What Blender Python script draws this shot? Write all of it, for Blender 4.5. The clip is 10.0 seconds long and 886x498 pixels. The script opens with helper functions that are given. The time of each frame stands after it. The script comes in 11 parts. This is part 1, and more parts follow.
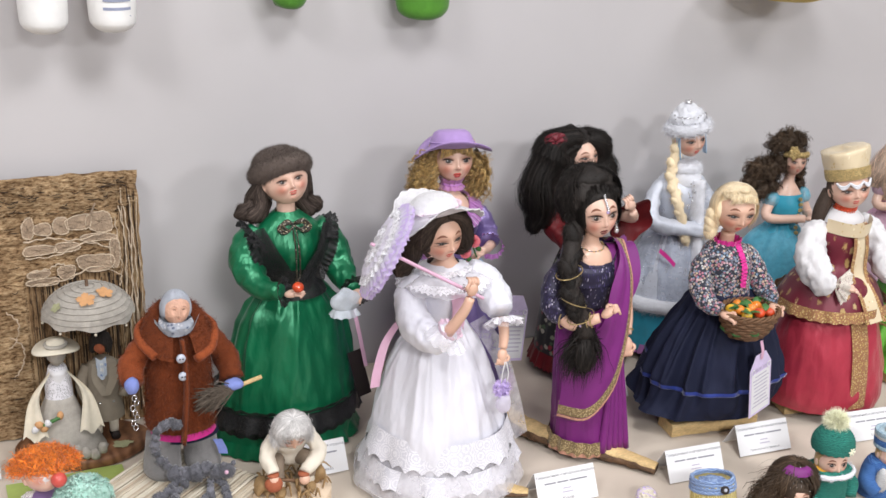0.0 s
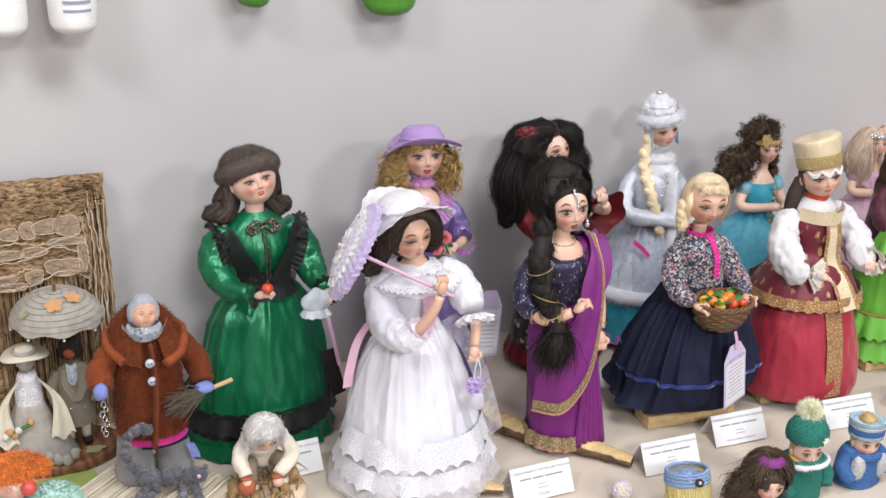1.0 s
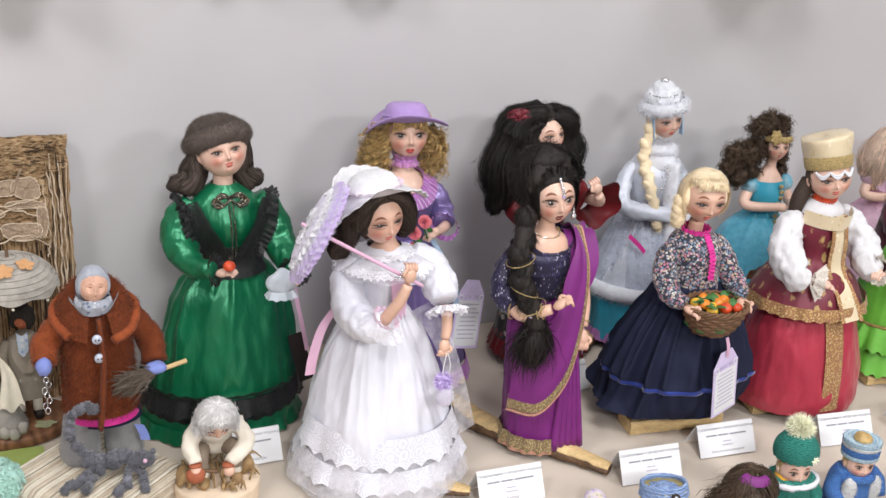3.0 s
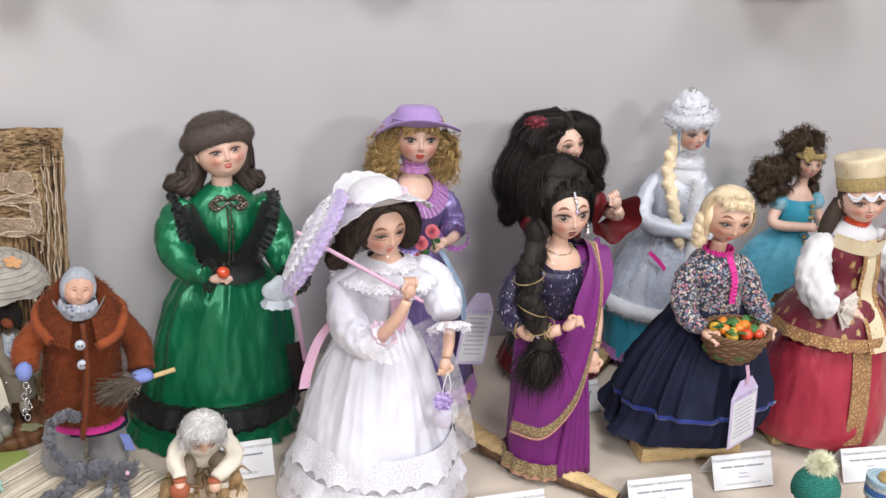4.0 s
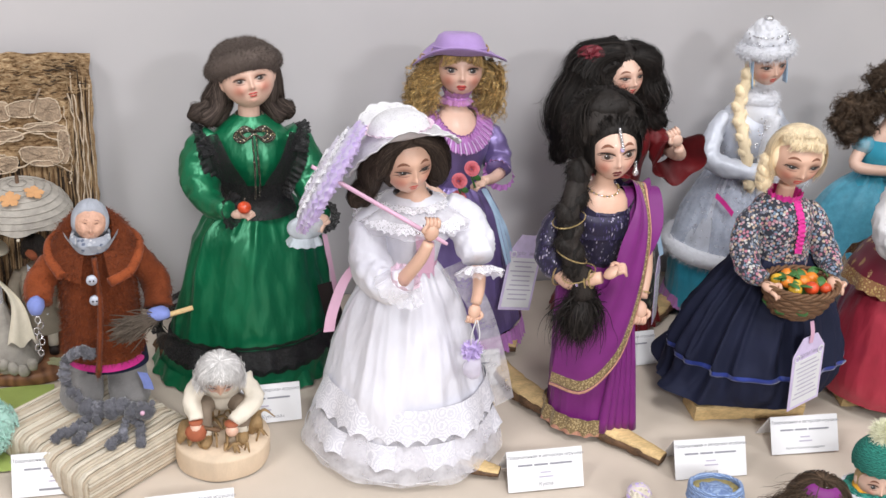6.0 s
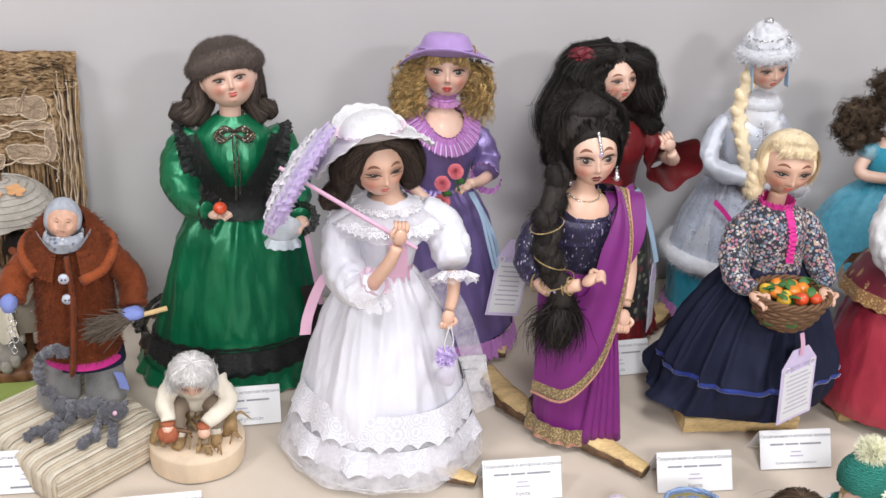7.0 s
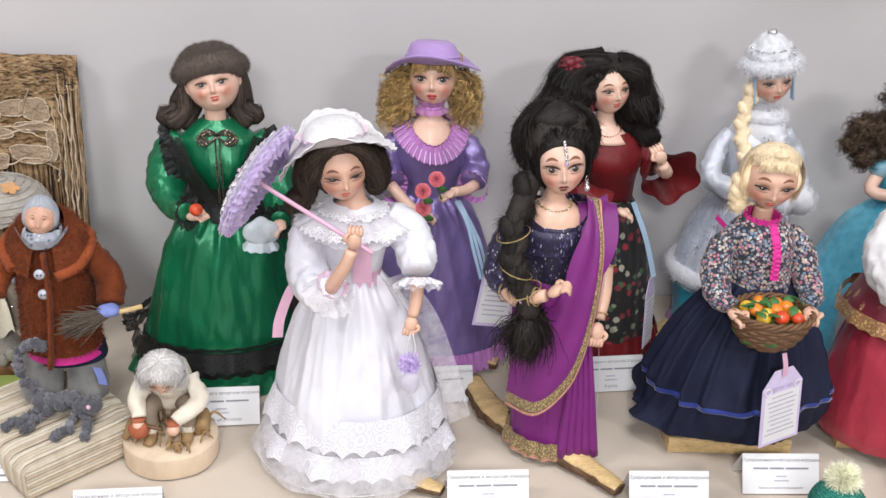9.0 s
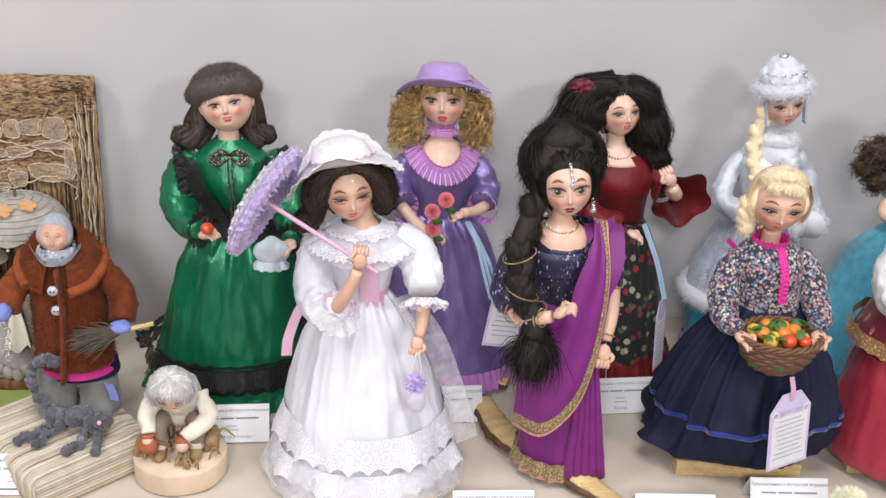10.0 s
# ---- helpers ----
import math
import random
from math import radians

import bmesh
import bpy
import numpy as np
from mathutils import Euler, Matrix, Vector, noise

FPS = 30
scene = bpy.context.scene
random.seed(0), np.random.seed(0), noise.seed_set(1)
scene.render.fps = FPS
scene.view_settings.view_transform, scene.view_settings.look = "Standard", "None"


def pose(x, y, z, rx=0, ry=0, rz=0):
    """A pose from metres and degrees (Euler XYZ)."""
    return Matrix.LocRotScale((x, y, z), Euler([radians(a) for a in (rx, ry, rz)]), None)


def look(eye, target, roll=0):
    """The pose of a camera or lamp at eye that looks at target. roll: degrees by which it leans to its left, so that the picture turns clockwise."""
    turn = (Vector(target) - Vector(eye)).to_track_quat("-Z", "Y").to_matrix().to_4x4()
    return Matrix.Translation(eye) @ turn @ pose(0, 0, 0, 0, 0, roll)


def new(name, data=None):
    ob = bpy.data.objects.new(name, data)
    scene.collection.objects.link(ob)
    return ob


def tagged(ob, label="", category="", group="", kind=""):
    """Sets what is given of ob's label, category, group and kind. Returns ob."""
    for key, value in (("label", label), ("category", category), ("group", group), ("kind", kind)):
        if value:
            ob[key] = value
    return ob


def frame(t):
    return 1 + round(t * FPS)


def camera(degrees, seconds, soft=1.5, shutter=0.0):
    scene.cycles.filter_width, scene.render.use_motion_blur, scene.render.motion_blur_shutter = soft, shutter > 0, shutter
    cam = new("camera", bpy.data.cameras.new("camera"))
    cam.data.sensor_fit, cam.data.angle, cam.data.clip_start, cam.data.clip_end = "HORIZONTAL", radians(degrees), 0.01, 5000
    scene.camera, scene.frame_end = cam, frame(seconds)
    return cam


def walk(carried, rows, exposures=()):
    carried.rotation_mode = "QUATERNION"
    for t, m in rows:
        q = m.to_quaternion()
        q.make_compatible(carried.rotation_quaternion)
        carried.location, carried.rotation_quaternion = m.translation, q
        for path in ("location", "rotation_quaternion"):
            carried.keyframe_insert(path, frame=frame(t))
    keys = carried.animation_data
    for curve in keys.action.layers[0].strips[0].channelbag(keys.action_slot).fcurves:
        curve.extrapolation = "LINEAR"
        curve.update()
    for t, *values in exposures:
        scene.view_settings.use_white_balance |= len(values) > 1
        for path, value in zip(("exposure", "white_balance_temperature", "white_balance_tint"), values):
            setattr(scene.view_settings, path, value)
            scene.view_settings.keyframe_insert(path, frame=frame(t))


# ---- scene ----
cam = camera(43.5, 10.0)
METRES, EYE, TILT, LEAN, TURN = 0.68, 1.6, -17.2, -2.3, -27.0
PATH = [
    (0, (0.091, 0.08, 1.687), (0.911, 1.755, 0.965), 3.2),
    (0.5, (0.105, 0.079, 1.696), (0.923, 1.751, 0.964), 2.4),
    (1, (0.12, 0.082, 1.699), (0.957, 1.74, 0.956), 2.3),
    (1.5, (0.139, 0.09, 1.696), (1.002, 1.727, 0.938), 2.6),
    (2, (0.167, 0.098, 1.685), (1.019, 1.737, 0.92), 3.3),
    (2.5, (0.195, 0.112, 1.683), (1.02, 1.761, 0.909), 4.2),
    (3, (0.22, 0.137, 1.676), (1.016, 1.798, 0.896), 4.9),
    (4.5, (0.318, 0.216, 1.661), (1.025, 1.899, 0.843), 6.4),
    (5, (0.346, 0.23, 1.645), (1.0, 1.911, 0.779), 5.7),
    (5.5, (0.371, 0.249, 1.643), (0.969, 1.928, 0.738), 5.4),
    (7, (0.496, 0.248, 1.644), (0.962, 1.961, 0.724), 4.7),
    (7.5, (0.543, 0.239, 1.644), (0.961, 1.961, 0.718), 4.5),
    (8, (0.594, 0.23, 1.64), (0.963, 1.964, 0.714), 4.0),
    (8.5, (0.63, 0.223, 1.64), (0.955, 1.969, 0.72), 3.7),
    (9, (0.655, 0.219, 1.642), (0.939, 1.979, 0.736), 3.5),
    (9.5, (0.673, 0.214, 1.646), (0.922, 1.987, 0.756), 3.2),
    (10, (0.68, 0.208, 1.648), (0.912, 1.991, 0.771), 3.2),
]
walk(cam, [(t, look(eye, target, roll)) for t, eye, target, roll in PATH])

# ---- light: a room lit by ceiling panels ----
T = 0.75          # height of the display table
WALL = 1.776      # face of the grey wall behind the dolls
world = bpy.data.worlds.new("world")
scene.world = world
world.use_nodes = True
world.node_tree.nodes["Background"].inputs[0].default_value = (0.9, 0.95, 1.0, 1)
world.node_tree.nodes["Background"].inputs[1].default_value = 0.15
PANELS = [(-0.75, 0.55, 0.6), (0.75, 0.45, 0.6), (2.3, 0.55, 0.6), (0.2, -1.6, 0.6), (2.2, -1.6, 0.6)]
WATTS = [25, 22, 15, 82, 67]
for (px, py, size), watts in zip(PANELS, WATTS):
    lamp = bpy.data.lights.new("panel_lamp", "AREA")
    lamp.shape, lamp.size, lamp.energy, lamp.color = "SQUARE", size, watts, (0.985, 0.985, 1.0)
    new("panel_lamp", lamp).matrix_world = pose(px, py, 2.735)


# ---- materials ----
def nodes_of(name):
    m = bpy.data.materials.new(name)
    m.use_nodes = True
    nt = m.node_tree
    return m, nt, nt.nodes["Principled BSDF"]


def add(nt, kind, **values):
    n = nt.nodes.new(kind)
    for key, value in values.items():
        n.inputs[key].default_value = value
    return n


def ramp(nt, fac, stops, constant=False):
    r = nt.nodes.new("ShaderNodeValToRGB")
    r.color_ramp.interpolation = "CONSTANT" if constant else "LINEAR"
    while len(r.color_ramp.elements) < len(stops):
        r.color_ramp.elements.new(0.5)
    for e, (pos, col) in zip(r.color_ramp.elements, stops):
        e.position, e.color = pos, (*col, 1)
    nt.links.new(fac, r.inputs[0])
    return r.outputs[0]


def mixed(nt, fac, a, b, how="MIX"):
    m = nt.nodes.new("ShaderNodeMix")
    m.data_type, m.blend_type = "RGBA", how
    for sock, val in ((m.inputs[0], fac), (m.inputs[6], a), (m.inputs[7], b)):
        if isinstance(val, (int, float)):
            sock.default_value = val
        elif isinstance(val, tuple):
            sock.default_value = (*val, 1)
        else:
            nt.links.new(val, sock)
    return m.outputs[2]


def place(nt, stretch=(1, 1, 1)):
    tc = nt.nodes.new("ShaderNodeTexCoord")
    mp = nt.nodes.new("ShaderNodeMapping")
    mp.inputs["Scale"].default_value = stretch
    nt.links.new(tc.outputs["Object"], mp.inputs[0])
    return mp.outputs[0]


def noise_tex(nt, vec, scale, detail=4.0, rough=0.6):
    n = add(nt, "ShaderNodeTexNoise", Scale=scale, Detail=detail, Roughness=rough)
    nt.links.new(vec, n.inputs["Vector"])
    return n.outputs[0]


def bumped(nt, p, height, strength=0.3, dist=0.001):
    b = add(nt, "ShaderNodeBump", Strength=strength, Distance=dist)
    nt.links.new(height, b.inputs["Height"])
    nt.links.new(b.outputs[0], p.inputs["Normal"])


def stuff(name, col, rough=0.7, metal=0.0, sheen=0.0, var=0.25, scale=60, fine=900, bump=0.25, stretch=(1, 1, 1), spec=0.5, coat=0.0, deep=0.001, wrinkle=0.0, strand=0.0):
    """A plain surface with two scales of variation and a fine relief; wrinkle adds soft creases of cloth."""
    m, nt, p = nodes_of(name)
    v = place(nt, stretch)
    a, b = noise_tex(nt, v, scale), noise_tex(nt, v, fine, 2.0)
    dark, light = tuple(c * (1 - var) for c in col), tuple(min(1, c * (1 + var)) for c in col)
    c1 = ramp(nt, a, [(0.3, dark), (0.7, light)])
    c2 = mixed(nt, 0.35 * min(1, var * 3), c1, ramp(nt, b, [(0.35, dark), (0.65, light)]))
    if strand:
        own = nt.nodes.new("ShaderNodeNewGeometry").outputs["Random Per Island"]
        c2 = mixed(nt, 1.0, c2, ramp(nt, own, [(0.0, (1 - strand,) * 3), (0.75, (1.0,) * 3), (1.0, (1 + 1.6 * strand,) * 3)]), "MULTIPLY")
    nt.links.new(c2, p.inputs["Base Color"])
    p.inputs["Roughness"].default_value, p.inputs["Metallic"].default_value = rough, metal
    p.inputs["Sheen Weight"].default_value, p.inputs["Sheen Roughness"].default_value = sheen, 0.4
    p.inputs["Specular IOR Level"].default_value, p.inputs["Coat Weight"].default_value = spec, coat
    bumped(nt, p, b, bump, deep)
    if wrinkle:
        w = noise_tex(nt, place(nt, (1, 1, 0.4)), 30, 3.0, 0.5)
        k = add(nt, "ShaderNodeBump", Strength=min(1.0, wrinkle), Distance=0.0042 * wrinkle)
        nt.links.new(w, k.inputs["Height"])
        nt.links.new(k.outputs[0], p.inputs["Normal"].links[0].from_node.inputs["Normal"])
    return m


def pattern(name, ground, blooms, scale=160, rough=0.75, metal=0.0, share=0.55, edge=0.28, stretch=(1, 1, 1)):
    """A printed cloth: scattered small blots of several colours on a ground."""
    m, nt, p = nodes_of(name)
    v = place(nt, stretch)
    vo = add(nt, "ShaderNodeTexVoronoi", Scale=scale)
    nt.links.new(v, vo.inputs["Vector"])
    sep = nt.nodes.new("ShaderNodeSeparateColor")
    nt.links.new(vo.outputs["Color"], sep.inputs[0])
    n = len(blooms)
    hue = ramp(nt, sep.outputs[0], [(k / n, c) for k, c in enumerate(blooms)], True)
    wob = nt.nodes.new("ShaderNodeMath")
    wob.operation = "MULTIPLY_ADD"
    nt.links.new(noise_tex(nt, v, scale * 4), wob.inputs[0])
    wob.inputs[1].default_value = 0.55
    nt.links.new(vo.outputs["Distance"], wob.inputs[2])
    blot = ramp(nt, wob.outputs[0], [(0.0, (1, 1, 1)), (edge + 0.36, (1, 1, 1)), (edge + 0.46, (0, 0, 0))])
    keep = ramp(nt, sep.outputs[1], [(0, (0, 0, 0)), (1 - share, (1, 1, 1))], True)
    fac = mixed(nt, 1.0, blot, keep, "MULTIPLY")
    nt.links.new(mixed(nt, fac, ground, hue), p.inputs["Base Color"])
    p.inputs["Roughness"].default_value, p.inputs["Metallic"].default_value = rough, metal
    p.inputs["Sheen Weight"].default_value = 0.15
    bumped(nt, p, wob.outputs[0], 0.25, 0.0006)
    return m


def holes(name, col, scale=300, solid=0.5, rough=0.7, motif=1.0, sheen=0.2, size=0.24, least=0.0, backed=None, even=1.0):
    """Lace or crochet: a net of threads round open eyelets, with worked medallions in it."""
    m, nt, p = nodes_of(name)
    v = place(nt)
    net = add(nt, "ShaderNodeTexVoronoi", Scale=scale)
    net.feature = "DISTANCE_TO_EDGE"
    nt.links.new(v, net.inputs["Vector"])
    knots = (0.45, 0.70) if not backed else (-0.25, 0.35)
    thread = ramp(nt, net.outputs["Distance"], [(solid * 0.26, (1, 1, 1)), (solid * 0.26 + 0.07, (0, 0, 0))])
    vo = add(nt, "ShaderNodeTexVoronoi", Scale=scale * size, Randomness=even)
    if backed:
        bent = mixed(nt, 0.004, v, add(nt, "ShaderNodeTexNoise", Scale=scale * size * 3, Detail=2.0).outputs["Color"], "ADD")
        nt.links.new(bent, vo.inputs["Vector"])
    else:
        nt.links.new(v, vo.inputs["Vector"])
    rings = nt.nodes.new("ShaderNodeMath")
    rings.operation = "SINE"
    wide = nt.nodes.new("ShaderNodeMath")
    wide.operation = "MULTIPLY"
    wide.inputs[1].default_value = 36.0 if backed else 17.0
    nt.links.new(vo.outputs["Distance"], wide.inputs[0])
    nt.links.new(wide.outputs[0], rings.inputs[0])
    worked = ramp(nt, rings.outputs[0], [(max(0.0, knots[0]), (0, 0, 0)), (knots[1], (motif,) * 3)])
    if backed:
        alpha = mixed(nt, 1.0, worked, ramp(nt, noise_tex(nt, v, scale * 1.5), [(0.30, (0.55,) * 3), (0.65, (1.0,) * 3)]), "MULTIPLY")
    else:
        alpha = mixed(nt, 1.0, thread, worked, "LIGHTEN")
    light = tuple(min(1, c * 1.1) for c in col)
    hue = ramp(nt, noise_tex(nt, v, 60), [(0.3, tuple(c * 0.9 for c in col)), (0.7, light)])
    if backed:
        hue = mixed(nt, alpha, backed, hue)
    else:
        nt.links.new(mixed(nt, 1.0, alpha, (least,) * 3, "LIGHTEN"), p.inputs["Alpha"])
    nt.links.new(hue, p.inputs["Base Color"])
    p.inputs["Roughness"].default_value, p.inputs["Sheen Weight"].default_value = rough, sheen
    bumped(nt, p, alpha, 0.15 if backed else 0.5, 0.0006)
    return m


def sheer(name, col, alpha=0.5, rough=0.5):
    """Organza: a thin cloth through which one sees."""
    m, nt, p = nodes_of(name)
    v = place(nt)
    a = ramp(nt, noise_tex(nt, v, 70), [(0.3, (alpha - 0.12,) * 3), (0.7, (alpha + 0.12,) * 3)])
    nt.links.new(a, p.inputs["Alpha"])
    p.inputs["Base Color"].default_value = (*col, 1)
    p.inputs["Roughness"].default_value, p.inputs["Sheen Weight"].default_value = rough, 0.3
    return m


def banded(name, cols, scale, turn=(1, 0, 0), rough=0.8, wobble=3.0, bump=0.4):
    """Stripes: grain of wood, ribs of knitting, threads of a bundle."""
    m, nt, p = nodes_of(name)
    v = place(nt, (1, 1, 1))
    w = add(nt, "ShaderNodeTexWave", Scale=scale, Distortion=wobble, Detail=3.0)
    w.inputs["Detail Scale"].default_value = 1.5
    w.bands_direction = "X" if turn[0] else "Y" if turn[1] else "Z"
    nt.links.new(v, w.inputs["Vector"])
    n = noise_tex(nt, v, 40)
    c = ramp(nt, w.outputs[0], [(k / max(1, len(cols) - 1), q) for k, q in enumerate(cols)])
    nt.links.new(mixed(nt, n, c, mixed(nt, 1.0, c, (0.72, 0.7, 0.68), "MULTIPLY")), p.inputs["Base Color"])
    p.inputs["Roughness"].default_value = rough
    bumped(nt, p, w.outputs[0], bump, 0.001)
    return m


def lit_through(m, col, share=0.45):
    """Lets part of the light pass through a thin cloth."""
    nt = m.node_tree
    p = nt.nodes["Principled BSDF"]
    t = nt.nodes.new("ShaderNodeBsdfTranslucent")
    t.inputs["Color"].default_value = (*col, 1)
    mix = nt.nodes.new("ShaderNodeMixShader")
    mix.inputs[0].default_value = share
    end = p.outputs[0].links[0].to_socket
    nt.links.new(p.outputs[0], mix.inputs[1])
    nt.links.new(t.outputs[0], mix.inputs[2])
    nt.links.new(mix.outputs[0], end)
    return m


def barky(name, stretch, scale, light, shift):
    """Bark: dark crevices, brown body and pale worn edges, drawn out along the grain; big patches vary its tone."""
    m, nt, p = nodes_of(name)
    grain = noise_tex(nt, place(nt, stretch), scale, 5.0, 0.65)
    big = noise_tex(nt, place(nt), 22, 3.0, 0.6)
    tone = ramp(nt, grain, [(0.33 - shift, (0.022, 0.013, 0.008)), (0.44 - shift, (0.12 * light, 0.068 * light, 0.034 * light)), (0.54 - shift, (0.30 * light, 0.195 * light, 0.105 * light)), (0.68, (0.50 * light, 0.37 * light, 0.225 * light))])
    wear = ramp(nt, big, [(0.35, (0.62, 0.58, 0.55)), (0.62, (1.0, 1.0, 1.0))])
    nt.links.new(mixed(nt, 1.0, tone, wear, "MULTIPLY"), p.inputs["Base Color"])
    p.inputs["Roughness"].default_value, p.inputs["Specular IOR Level"].default_value = 0.95, 0.2
    bumped(nt, p, grain, 1.0, 0.004)
    return m


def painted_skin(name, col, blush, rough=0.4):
    """Doll's clay or vinyl with airbrushed cheeks, eye shadow and chin; brown tints also put shading of eye sockets and
    nose sides into the colour. face_place holds the place on the face.
    """
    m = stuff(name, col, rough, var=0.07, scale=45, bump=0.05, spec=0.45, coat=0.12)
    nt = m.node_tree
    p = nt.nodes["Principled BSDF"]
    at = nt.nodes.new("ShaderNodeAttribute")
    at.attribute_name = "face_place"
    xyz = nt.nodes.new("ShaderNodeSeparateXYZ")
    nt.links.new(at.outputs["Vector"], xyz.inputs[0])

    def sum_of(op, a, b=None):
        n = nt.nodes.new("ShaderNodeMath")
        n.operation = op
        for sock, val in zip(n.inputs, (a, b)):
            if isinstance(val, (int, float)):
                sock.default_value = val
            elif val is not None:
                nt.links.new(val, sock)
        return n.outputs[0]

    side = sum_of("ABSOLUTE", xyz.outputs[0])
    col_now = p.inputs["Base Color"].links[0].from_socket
    # the brown tints deepen sockets and nose sides by colour alone
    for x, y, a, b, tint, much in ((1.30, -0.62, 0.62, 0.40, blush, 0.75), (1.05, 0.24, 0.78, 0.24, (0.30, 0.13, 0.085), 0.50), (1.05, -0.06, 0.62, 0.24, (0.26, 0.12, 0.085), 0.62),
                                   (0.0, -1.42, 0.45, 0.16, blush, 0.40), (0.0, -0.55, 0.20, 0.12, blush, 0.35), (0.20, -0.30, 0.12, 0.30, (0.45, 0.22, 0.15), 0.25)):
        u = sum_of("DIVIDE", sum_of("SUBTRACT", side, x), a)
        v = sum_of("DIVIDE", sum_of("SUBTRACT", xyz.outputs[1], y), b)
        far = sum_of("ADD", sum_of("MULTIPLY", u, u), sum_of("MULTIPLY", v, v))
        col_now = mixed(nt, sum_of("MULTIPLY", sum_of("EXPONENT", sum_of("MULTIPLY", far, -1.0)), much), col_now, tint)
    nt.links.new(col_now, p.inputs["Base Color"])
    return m


